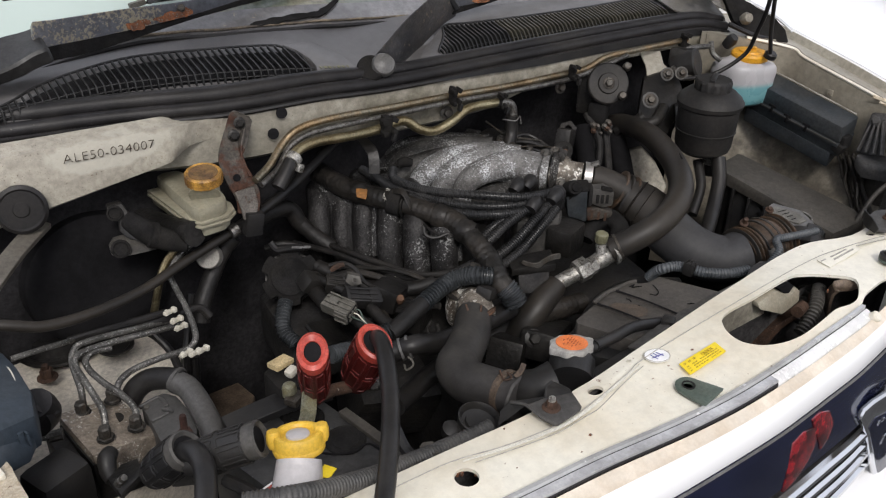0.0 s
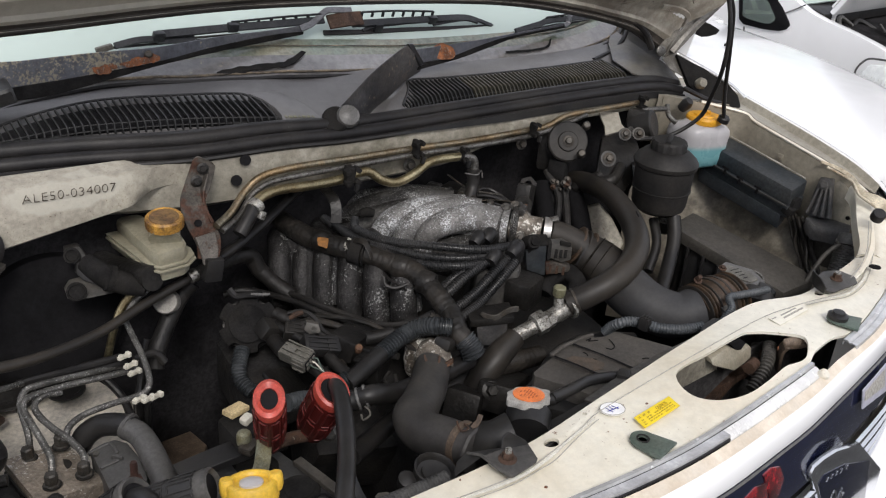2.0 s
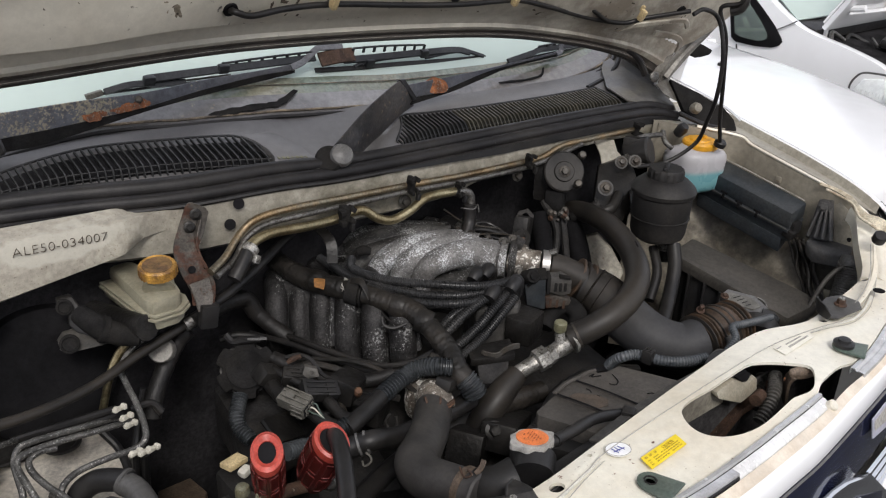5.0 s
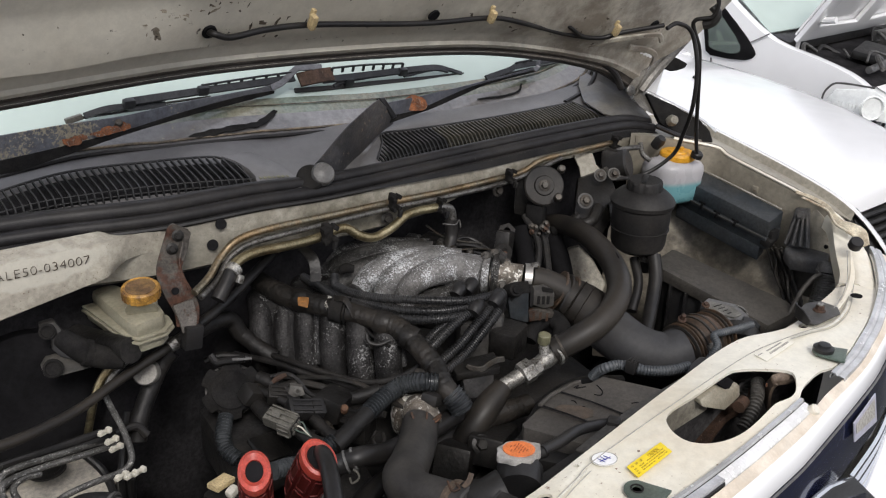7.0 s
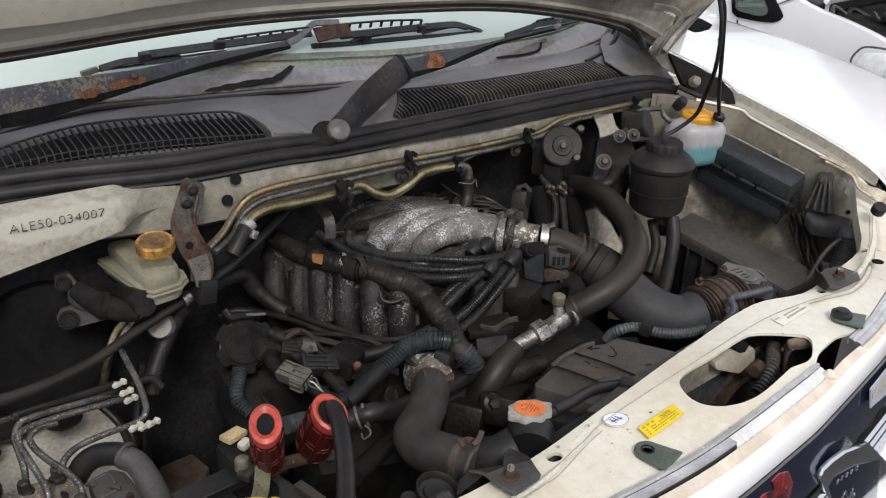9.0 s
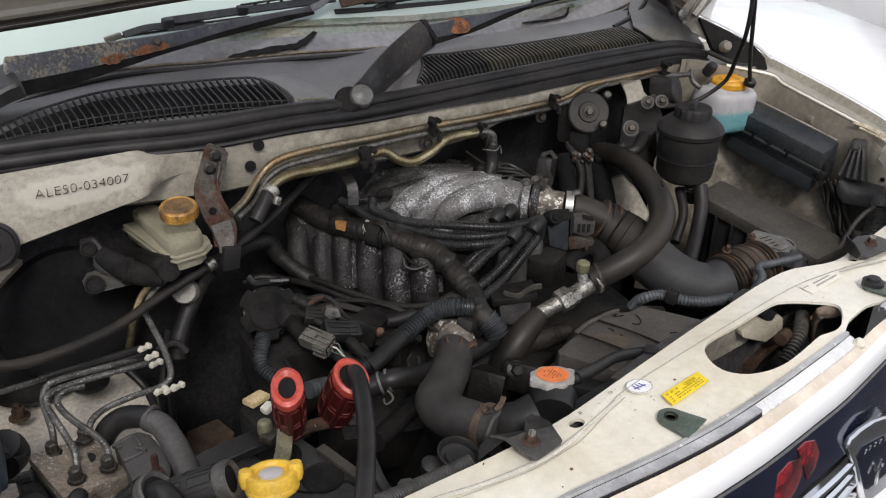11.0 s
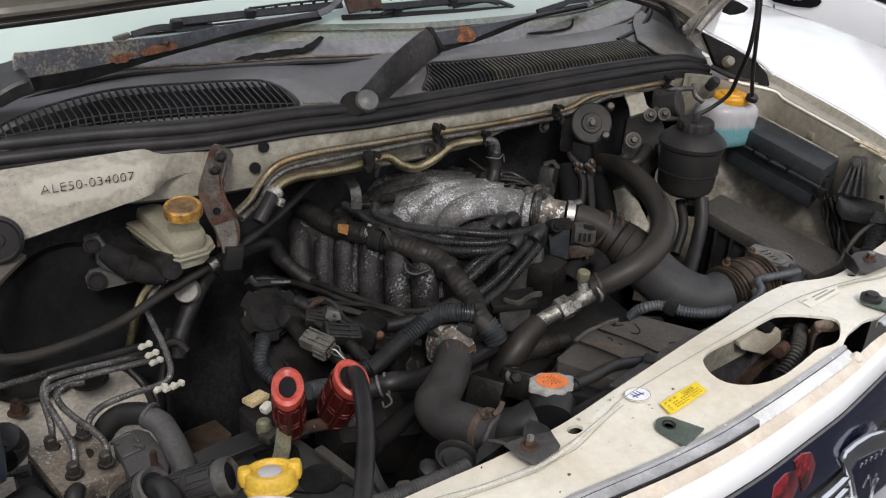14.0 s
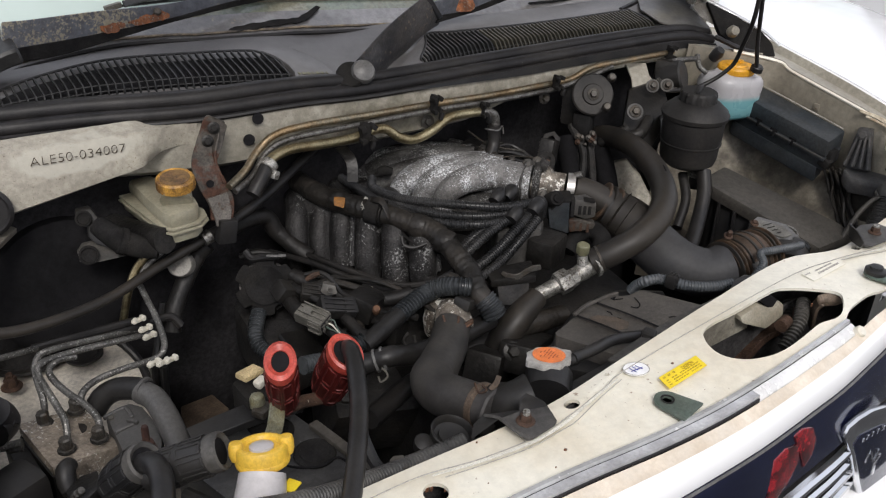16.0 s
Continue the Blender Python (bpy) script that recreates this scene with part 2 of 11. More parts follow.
BAY = mat("aged white bay paint", (0.76, 0.73, 0.63), 0.36, var=0.04, scale=6, tint=(0.57, 0.49, 0.36), tint_amount=0.52, wear=(0.42, 0.33, 0.22), wear_cut=0.685, wear_scale=26, speck=(0.20, 0.11, 0.06), speck_scale=130, speck_cut=0.685, clump=0.3, bump=0.05, fine=0.05, coat=0.2)
# Real grime on sheets; in the slot this dark tone paints shade.
BAYDARK = mat("grimy or shade-darkened white bay paint", (0.36, 0.335, 0.275), 0.55, var=0.2, scale=9, tint=(0.10, 0.088, 0.068), tint_amount=0.85, speck=(0.09, 0.05, 0.03), speck_scale=60, speck_cut=0.66, bump=0.12, fine=0.25)
TOWER = mat("dusty brown-white tower paint", (0.56, 0.515, 0.44), 0.6, var=0.08, scale=12, tint=(0.40, 0.36, 0.30), tint_amount=0.5, speck=(0.12, 0.07, 0.04), speck_scale=140, speck_cut=0.70, bump=0.15, fine=0.2)
# Dusty paint, also darkened to carry the shade of gutter and bracket.
COWLW = mat("dusty white cowl paint, toned down for shade", (0.32, 0.30, 0.25), 0.5, var=0.1, scale=8, tint=(0.27, 0.245, 0.20), tint_amount=0.65, speck=(0.17, 0.14, 0.10), speck_scale=300, speck_cut=0.63, bump=0.16, fine=0.16)
# Grimy paint; its X darkening also holds the shade under the seal.
COWLF = mat("grimy cowl paint, shaded along X", (0.32, 0.30, 0.25), 0.5, var=0.1, scale=8, tint=(0.27, 0.245, 0.20), tint_amount=0.65, speck=(0.17, 0.14, 0.10), speck_scale=300, speck_cut=0.63, bump=0.16, fine=0.16, overlay=("X", 0.38, 0.72, 1.0, (0.155, 0.142, 0.108)))
BODY = mat("white body paint", (0.84, 0.84, 0.84), 0.22, var=0.02, scale=3, coat=0.8, bump=0.0, fine=0.0)
# Weathering is real paint wear; the X darkening paints the corner's shade.
HOODU = mat("weathered underside paint, shaded to the corner", (0.53, 0.50, 0.425), 0.42, var=0.05, scale=4, tint=(0.43, 0.39, 0.31), tint_amount=0.5, wear=(0.23, 0.19, 0.14), wear_cut=0.675, wear_scale=16, speck=(0.055, 0.045, 0.036), speck_scale=48, speck_cut=0.675, clump=0.35, bump=0.08, fine=0.06, overlay=("X", 0.75, 1.5, 1.3, (0.235, 0.205, 0.165)))
DARKMETAL = mat("greasy dark metal", (0.0185, 0.0175, 0.0168), 0.42, 0.3, var=0.5, scale=14, tint=(0.028, 0.025, 0.021), tint_amount=0.6, bump=0.5, bump_scale=140, fine=0.3)
# Dark colour holds the shade of hidden cavities, raised to mimic bounced light.
VOID = mat("dark cavity, shade in its colour", (0.055, 0.0525, 0.053), 0.9, var=0.4, scale=12, bump=0.3, bump_scale=80)
BLACKP = mat("dusty black plastic", (0.0140, 0.0137, 0.0142), 0.44, var=0.3, scale=14, tint=(0.032, 0.029, 0.025), tint_amount=0.5, bump=0.15, bump_scale=500, fine=0.15)
DUSTP = mat("grey-dusted black plastic", (0.05, 0.048, 0.046), 0.5, var=0.2, scale=10, tint=(0.085, 0.078, 0.066), tint_amount=0.6, wear=(0.025, 0.024, 0.023), wear_cut=0.66, wear_scale=24, bump=0.15, bump_scale=420, fine=0.25)
LIDP = mat("brown-dusted lid plastic", (0.046, 0.042, 0.037), 0.6, var=0.15, scale=9, tint=(0.078, 0.070, 0.059), tint_amount=0.6, wear=(0.027, 0.025, 0.023), wear_cut=0.66, wear_scale=22, speck=(0.12, 0.11, 0.095), speck_scale=200, speck_cut=0.66, bump=0.15, bump_scale=420, fine=0.22)
DUCTP = mat("grey duct plastic", (0.032, 0.032, 0.034), 0.58, var=0.2, scale=10, tint=(0.052, 0.049, 0.046), tint_amount=0.5, bump=0.06, bump_scale=500, fine=0.12)
COWLP = mat("faded grey cowl plastic", (0.102, 0.099, 0.100), 0.36, var=0.14, scale=5, tint=(0.125, 0.116, 0.106), tint_amount=0.55, speck=(0.14, 0.13, 0.11), speck_scale=240, speck_cut=0.72, bump=0.12, bump_scale=600, fine=0.08)
GRILLE = mat("black cowl grille plastic", (0.016, 0.016, 0.0165), 0.42, var=0.3, scale=10, tint=(0.030, 0.028, 0.026), tint_amount=0.5, bump=0.1, fine=0.3)
# Lighter, browner copy of the grille plastic that paints a sheen.
GRILLELIT = mat("grille plastic with a brown sheen painted in", (0.044, 0.040, 0.029), 0.38, var=0.3, scale=10, tint=(0.060, 0.055, 0.045), tint_amount=0.5, bump=0.1, fine=0.3)
RCAP = mat("dull worn cap steel", (0.47, 0.455, 0.43), 0.38, 0.35, var=0.15, scale=60, tint=(0.22, 0.20, 0.175), tint_amount=0.6, bump=0.15, fine=0.2)
RUBBER = mat("weathered black rubber", (0.0125, 0.0115, 0.012), 0.46, var=0.3, scale=16, tint=(0.027, 0.0245, 0.022), tint_amount=0.6, speck=(0.09, 0.083, 0.075), speck_scale=120, speck_cut=0.68, bump=0.15, bump_scale=300, fine=0.2)
HOSE = mat("dusty brownish black hose rubber", (0.0160, 0.0143, 0.0128), 0.48, var=0.3, scale=10, tint=(0.037, 0.031, 0.0245), tint_amount=0.7, wear=(0.010, 0.009, 0.0085), wear_cut=0.66, wear_scale=26, bump=0.12, bump_scale=400, fine=0.1)
CLEANHOSE = mat("black hose", (0.0115, 0.0110, 0.0112), 0.40, var=0.3, scale=20, tint=(0.030, 0.027, 0.024), tint_amount=0.55, bump=0.12, fine=0.12)
LOOM = mat("taped black loom", (0.0125, 0.0115, 0.0105), 0.44, var=0.35, scale=22, tint=(0.042, 0.035, 0.028), tint_amount=0.6, bump=1.0, bump_scale=95, fine=0.2)
LOOMD = mat("dark taped branch", (0.0090, 0.0085, 0.0082), 0.5, var=0.35, scale=22, tint=(0.021, 0.018, 0.0155), tint_amount=0.6, bump=0.6, bump_scale=170, fine=0.2)
CONDUIT = mat("corrugated blue-black conduit", (0.015, 0.0168, 0.0185), 0.30, var=0.25, scale=20, tint=(0.070, 0.075, 0.078), tint_amount=0.6, bump=0.06, fine=0.15)
ALU = mat("corroded cast aluminium", (0.172, 0.168, 0.164), 0.55, 0.2, var=0.25, scale=20, speck=(0.50, 0.51, 0.52), speck_scale=320, speck_cut=0.52, clump=0.7, tint=(0.090, 0.083, 0.077), tint_amount=0.7, bump=0.8, bump_scale=380, fine=0.35)
# Darker copies of the cast aluminium: grime plus shade put into the colour.
ALUG = mat("grey cast aluminium, grimy and shade-darkened", (0.060, 0.058, 0.055), 0.55, 0.25, var=0.4, scale=14, speck=(0.36, 0.36, 0.35), speck_scale=420, speck_cut=0.60, clump=0.7, tint=(0.024, 0.022, 0.020), tint_amount=0.85, bump=0.7, bump_scale=380, fine=0.5)
ALUD = mat("grimy cast aluminium, partly shade-darkened", (0.029, 0.0275, 0.027), 0.5, 0.3, var=0.5, scale=26, speck=(0.17, 0.17, 0.167), speck_scale=250, speck_cut=0.585, clump=0.7, grad=("X", 0.76, 0.62, -0.10), tint=(0.015, 0.014, 0.0137), tint_amount=0.9, bump=0.9, bump_scale=260, fine=0.5)
ABSM = mat("corroded brown-grey aluminium", (0.225, 0.19, 0.152), 0.6, 0.25, var=0.2, scale=18, speck=(0.52, 0.50, 0.46), speck_scale=230, speck_cut=0.60, clump=0.8, tint=(0.15, 0.125, 0.10), tint_amount=0.6, bump=0.5, bump_scale=300, fine=0.3)
ALUB = mat("bright oxidised aluminium", (0.32, 0.31, 0.285), 0.42, 0.7, var=0.35, scale=40, speck=(0.08, 0.07, 0.055), speck_scale=200, speck_cut=0.55, bump=0.6, bump_scale=260, fine=0.45)
STEEL = mat("weathered steel", (0.15, 0.145, 0.135), 0.42, 0.75, var=0.3, scale=40, speck=(0.05, 0.042, 0.036), speck_scale=220, speck_cut=0.55, bump=0.3, fine=0.4)
BOLT = mat("dull dark bolt steel", (0.058, 0.055, 0.050), 0.5, 0.5, var=0.3, scale=60, tint=(0.05, 0.035, 0.022), tint_amount=0.6, bump=0.3, fine=0.4)
LINE = mat("oxidised brake pipe", (0.095, 0.092, 0.086), 0.45, 0.5, var=0.3, scale=50, speck=(0.38, 0.37, 0.35), speck_scale=330, speck_cut=0.58, bump=0.4, fine=0.4)
ZINC = mat("yellow passivated pipe", (0.34, 0.295, 0.18), 0.32, 0.9, var=0.25, scale=25, tint=(0.16, 0.11, 0.05), tint_amount=0.7, bump=0.15, fine=0.3)
BRASSY = mat("copper-toned pipe", (0.27, 0.19, 0.105), 0.34, 0.85, var=0.3, scale=22, tint=(0.24, 0.22, 0.165), tint_amount=0.9, bump=0.12, fine=0.3)
RUST = mat("rust", (0.085, 0.042, 0.024), 0.8, var=0.4, scale=60, tint=(0.16, 0.078, 0.038), tint_amount=0.7, bump=0.6, bump_scale=300, fine=0.4)
BELLOW = mat("brown-stained bellows rubber", (0.042, 0.030, 0.022), 0.55, var=0.3, scale=30, tint=(0.095, 0.055, 0.03), tint_amount=0.7, bump=0.2, fine=0.3)
RUSTBR = mat("rusted painted bracket", (0.05, 0.044, 0.038), 0.55, 0.2, var=0.3, scale=14, wear=(0.055, 0.024, 0.014), wear_cut=0.50, wear_scale=11, tint=(0.10, 0.09, 0.075), tint_amount=0.6, bump=0.4, fine=0.35)
YELLOW = mat("yellow plastic cap", (0.70, 0.44, 0.045), 0.38, var=0.06, scale=20, tint=(0.50, 0.33, 0.06), tint_amount=0.6, speck=(0.30, 0.20, 0.06), speck_scale=120, speck_cut=0.70, bump=0.08, sub=0.1, fine=0.12)
ORANGE = mat("amber plastic cap", (0.70, 0.34, 0.02), 0.4, var=0.1, scale=20, tint=(0.5, 0.25, 0.04), tint_amount=0.5, bump=0.05, fine=0.15)
OLDCAP = mat("browned yellow cap", (0.44, 0.235, 0.045), 0.5, var=0.25, scale=50, tint=(0.11, 0.052, 0.02), tint_amount=0.95, bump=0.3, fine=0.4)
# The Y darkening puts the shade on the tank's rear into its colour.
TANKW = mat("yellowed translucent plastic, shaded to the back", (0.29, 0.272, 0.205), 0.34, var=0.1, scale=14, tint=(0.20, 0.175, 0.115), tint_amount=0.6, bump=0.08, sub=0.2, fine=0.12, overlay=("Y", 1.24, 1.38, 1.2, (0.075, 0.065, 0.048)))
MILKY = mat("milky translucent plastic", (0.46, 0.44, 0.44), 0.3, var=0.05, scale=12, bump=0.04, sub=0.3, fine=0.05)
RED = mat("dark red plastic handle", (0.055, 0.0065, 0.0055), 0.34, var=0.3, scale=24, tint=(0.04, 0.006, 0.005), tint_amount=0.8, bump=0.12, fine=0.3)
REDRIM = mat("worn red plastic rim", (0.42, 0.065, 0.045), 0.38, var=0.15, scale=30, tint=(0.36, 0.035, 0.022), tint_amount=0.6, bump=0.12, fine=0.25)
GREYP = mat("grey plastic", (0.12, 0.118, 0.115), 0.42, var=0.15, scale=24, tint=(0.05, 0.047, 0.044), tint_amount=0.6, bump=0.1, fine=0.25)
CONN = mat("light grey connector plastic", (0.115, 0.11, 0.096), 0.45, var=0.2, scale=40, tint=(0.07, 0.064, 0.052), tint_amount=0.75, bump=0.12, fine=0.35)
TEAL = mat("dusty blue-grey plastic", (0.024, 0.029, 0.034), 0.5, var=0.2, scale=12, tint=(0.052, 0.052, 0.050), tint_amount=0.6, bump=0.1, fine=0.25)
FUSE = mat("blue-grey fuse box plastic", (0.033, 0.043, 0.055), 0.4, var=0.15, scale=10, tint=(0.085, 0.095, 0.105), tint_amount=0.45, bump=0.1, fine=0.15)
GREEN = mat("grey-green painted steel", (0.070, 0.098, 0.080), 0.45, var=0.2, scale=16, tint=(0.14, 0.14, 0.115), tint_amount=0.4, bump=0.1, fine=0.2)
CHROME = mat("chrome", (0.75, 0.76, 0.78), 0.12, 1.0, var=0.05, scale=10, bump=0.0, fine=0.0)
NAVY = mat("glossy midnight blue panel", (0.006, 0.008, 0.024), 0.14, var=0.2, scale=6, coat=0.6, bump=0.0, fine=0.1)
SILVERB = mat("bright bare trim", (0.78, 0.78, 0.77), 0.26, 0.15, var=0.08, scale=16, tint=(0.58, 0.56, 0.53), tint_amount=0.5, bump=0.04, fine=0.06)
SILVERD = mat("darker grey bright trim", (0.62, 0.625, 0.64), 0.22, 0.4, var=0.2, scale=14, tint=(0.36, 0.36, 0.375), tint_amount=0.6, bump=0.05, fine=0.1)
SILVER = mat("worn bright silver trim", (0.64, 0.645, 0.645), 0.24, 0.45, var=0.12, scale=20, tint=(0.36, 0.35, 0.33), tint_amount=0.4, bump=0.06, fine=0.06)
CREAM = mat("cream plastic clip", (0.54, 0.515, 0.44), 0.45, var=0.1, scale=40, bump=0.05, fine=0.12)
ORTAG = mat("orange paint mark", (0.34, 0.15, 0.035), 0.55, var=0.3, scale=90, tint=(0.14, 0.07, 0.03), tint_amount=0.8, bump=0.1, fine=0.3)
TAN = mat("tan clip plastic", (0.45, 0.35, 0.19), 0.5, var=0.15, scale=40, bump=0.08)
STICKY = mat("yellow warning label", (0.82, 0.62, 0.03), 0.45, var=0.05, scale=40, bump=0.02, fine=0.06)
STICKO = mat("orange warning label", (0.72, 0.20, 0.06), 0.5, var=0.12, scale=60, bump=0.02, fine=0.2)
STICKG = mat("weathered grey-white paper", (0.40, 0.40, 0.47), 0.5, var=0.08, scale=60, bump=0.03, fine=0.1)
STICKW = mat("white paper label", (0.80, 0.80, 0.80), 0.5, var=0.04, scale=40, bump=0.02, fine=0.05)
INK = mat("dark print", (0.045, 0.03, 0.018), 0.6, var=0.3, scale=300, bump=0.0)
INKB = mat("blue ink", (0.04, 0.05, 0.30), 0.6, var=0.1, bump=0.0)
FRIT = mat("dusty grey glass border", (0.19, 0.185, 0.185), 0.2, var=0.25, scale=5, tint=(0.20, 0.175, 0.14), tint_amount=0.6, speck=(0.26, 0.23, 0.18), speck_scale=70, speck_cut=0.64, bump=0.0, coat=0.5, fine=0.15)
WIPER = mat("flaking blue-grey wiper paint", (0.105, 0.110, 0.128), 0.34, 0.25, var=0.2, scale=10, tint=(0.14, 0.14, 0.145), tint_amount=0.6, speck=(0.30, 0.27, 0.205), speck_scale=210, speck_cut=0.47, clump=0.9, grad=("X", 0.36, 0.54, -0.26), bump=0.2, fine=0.2)
PIVOT = mat("worn brown-grey pivot arm", (0.046, 0.046, 0.050), 0.36, 0.1, var=0.4, scale=9, tint=(0.082, 0.073, 0.066), tint_amount=0.8, speck=(0.15, 0.12, 0.09), speck_scale=120, speck_cut=0.62, clump=0.5, bump=0.2, fine=0.3)
TANG = mat("dirt-browned glass gasket", (0.15, 0.118, 0.078), 0.7, var=0.45, scale=24, tint=(0.045, 0.040, 0.036), tint_amount=0.9, bump=0.4, fine=0.3)
WIPERL = mat("bare grey wiper steel", (0.13, 0.13, 0.138), 0.36, 0.3, var=0.2, scale=18, tint=(0.075, 0.072, 0.07), tint_amount=0.5, bump=0.12, fine=0.2)
WIPERD = mat("dark wiper plastic", (0.015, 0.016, 0.018), 0.4, var=0.25, scale=18, tint=(0.055, 0.055, 0.057), tint_amount=0.45, bump=0.12, fine=0.25)
ORUST = mat("orange surface rust", (0.20, 0.070, 0.024), 0.8, var=0.5, scale=40, tint=(0.095, 0.045, 0.028), tint_amount=0.85, speck=(0.16, 0.15, 0.135), speck_scale=240, speck_cut=0.57, bump=0.3, fine=0.4)
# Colours the tail lamps and the painted red reflection in the grille band.
REDGLOSS = mat("red gloss of lamp lens and reflection", (0.125, 0.006, 0.009), 0.22, var=0.8, scale=40, coat=1.0, bump=0.0, fine=0.4)
SCREENLOW = mat("lower glass over the dashboard", (0.13, 0.155, 0.125), 0.14, var=0.3, scale=9, tint=(0.25, 0.225, 0.16), tint_amount=0.7, bump=0.0, coat=0.6, fine=0.2)
PRINT = mat("brown label print", (0.50, 0.35, 0.03), 0.6, var=0.3, scale=300, bump=0.0)
CRUST = mat("white-crusted aluminium", (0.17, 0.15, 0.125), 0.6, 0.3, var=0.4, scale=40, speck=(0.62, 0.60, 0.55), speck_scale=150, speck_cut=0.55, clump=0.9, tint=(0.07, 0.05, 0.035), tint_amount=0.8, bump=0.8, bump_scale=260, fine=0.4)
HOSEG = mat("grey-dusted hose rubber", (0.031, 0.029, 0.028), 0.56, var=0.25, scale=12, tint=(0.060, 0.055, 0.048), tint_amount=0.6, speck=(0.16, 0.15, 0.14), speck_scale=160, speck_cut=0.70, bump=0.12, bump_scale=300, fine=0.15)
# Black enamel on real parts; on holes and gaps it paints their shade.
FLATBLK = mat("matt black enamel and painted-in hole shade", (0.0095, 0.0092, 0.0100), 0.88, var=0.3, scale=9, bump=0.05, fine=0.2)
CAPB = mat("black phenolic plastic", (0.0135, 0.0130, 0.0130), 0.87, var=0.3, scale=30, tint=(0.022, 0.020, 0.017), tint_amount=0.5, bump=0.15, fine=0.25)
RUSTD = mat("dark crusted rust", (0.045, 0.026, 0.018), 0.75, var=0.4, scale=70, tint=(0.08, 0.044, 0.026), tint_amount=0.6, speck=(0.24, 0.22, 0.19), speck_scale=260, speck_cut=0.66, bump=0.6, bump_scale=300, fine=0.4)
LATCH = mat("brown grease-stained latch steel", (0.115, 0.085, 0.062), 0.5, 0.2, var=0.25, scale=30, tint=(0.05, 0.035, 0.026), tint_amount=0.7, bump=0.3, fine=0.3)
HINGE = mat("dirty grey hinge steel", (0.20, 0.19, 0.17), 0.45, 0.2, var=0.25, scale=20, tint=(0.09, 0.08, 0.065), tint_amount=0.7, speck=(0.10, 0.055, 0.03), speck_scale=90, speck_cut=0.68, bump=0.2, fine=0.25)
LIPD = mat("brown-stained lip paint", (0.058, 0.050, 0.043), 0.5, var=0.3, scale=14, tint=(0.055, 0.047, 0.04), tint_amount=0.7, bump=0.15, fine=0.25)
FLECK = mat("dark dirt fleck", (0.055, 0.042, 0.032), 0.8, var=0.4, scale=120, tint=(0.14, 0.115, 0.085), tint_amount=0.6, bump=0.3, fine=0.4)
CORNER = mat("pale dusty cowl plastic", (0.125, 0.122, 0.122), 0.4, var=0.15, scale=9, tint=(0.12, 0.105, 0.07), tint_amount=0.6, bump=0.12, fine=0.15)
# Near-black paints the deep shade below the cowl, set for missing fill light.
FIREW = mat("near-black firewall, shade in its colour", (0.018, 0.0172, 0.0182), 0.88, var=0.4, scale=10, bump=0.2, bump_scale=80, fine=0.3)
FADED = mat("faded grey print", (0.36, 0.345, 0.31), 0.6, var=0.2, scale=200, bump=0.0)
STUDR = mat("dull red rust", (0.040, 0.016, 0.012), 0.8, var=0.4, scale=70, tint=(0.06, 0.035, 0.025), tint_amount=0.6, bump=0.5, bump_scale=300, fine=0.4)
REDEDGE = mat("rubbed red plastic", (0.085, 0.012, 0.010), 0.4, var=0.3, scale=60, tint=(0.08, 0.010, 0.008), tint_amount=0.8, bump=0.1, fine=0.3)
LEADC = mat("ribbed black lead sleeve", (0.017, 0.0172, 0.018), 0.30, var=0.25, scale=20, tint=(0.052, 0.050, 0.048), tint_amount=0.55, bump=0.06, fine=0.15)
CONDUITL = mat("pale blue-grey conduit", (0.050, 0.056, 0.062), 0.42, var=0.2, scale=30, tint=(0.10, 0.105, 0.11), tint_amount=0.6, bump=0.08, fine=0.2)
CONDUITG = mat("dusty grey conduit", (0.050, 0.049, 0.048), 0.5, var=0.3, scale=30, tint=(0.085, 0.08, 0.072), tint_amount=0.6, bump=0.1, fine=0.25)
MOTORP = mat("grey-dusted motor casing", (0.066, 0.064, 0.062), 0.5, var=0.15, scale=16, tint=(0.055, 0.052, 0.048), tint_amount=0.6, speck=(0.16, 0.155, 0.145), speck_scale=260, speck_cut=0.70, bump=0.2, bump_scale=300, fine=0.2)
SEALER = mat("white seam sealer", (0.70, 0.68, 0.60), 0.6, var=0.1, scale=60, tint=(0.52, 0.50, 0.44), tint_amount=0.7, bump=0.8, bump_scale=160, fine=0.25)
OLIVE = mat("olive plastic cap", (0.13, 0.125, 0.075), 0.5, var=0.2, scale=60, bump=0.1)
# The Z darkening paints the shade under the relay box.
WINGIN = mat("stained cream inner wing paint, shaded low down", (0.275, 0.25, 0.20), 0.5, var=0.12, scale=7, tint=(0.165, 0.142, 0.108), tint_amount=0.6, speck=(0.14, 0.09, 0.05), speck_scale=50, speck_cut=0.68, bump=0.08, fine=0.12, overlay=("Z", 1.02, 0.92, 1.15, (0.105, 0.092, 0.074)))
CAPTOP = mat("brown-stained cap top", (0.10, 0.055, 0.025), 0.6, var=0.4, scale=70, tint=(0.25, 0.15, 0.05), tint_amount=0.6, bump=0.3)
COWLBOX = mat("dusty white cowl paint, wiped round the stamp", (0.37, 0.345, 0.285), 0.5, var=0.1, scale=8, tint=(0.25, 0.225, 0.185), tint_amount=0.65, speck=(0.15, 0.12, 0.085), speck_scale=300, speck_cut=0.62, bump=0.18, fine=0.16)
ASPHALT = mat("asphalt", (0.05, 0.05, 0.05), 0.85, var=0.25, scale=3, speck=(0.12, 0.12, 0.115), speck_scale=150, speck_cut=0.6, bump=0.5, bump_scale=120)
TYRE = mat("tyre rubber", (0.02, 0.02, 0.02), 0.7, var=0.2, bump=0.1)
LAMP = mat("headlamp lens", (0.80, 0.82, 0.80), 0.10, 0.0, var=0.06, scale=30, coat=1.0, bump=0.0, fine=0.05)


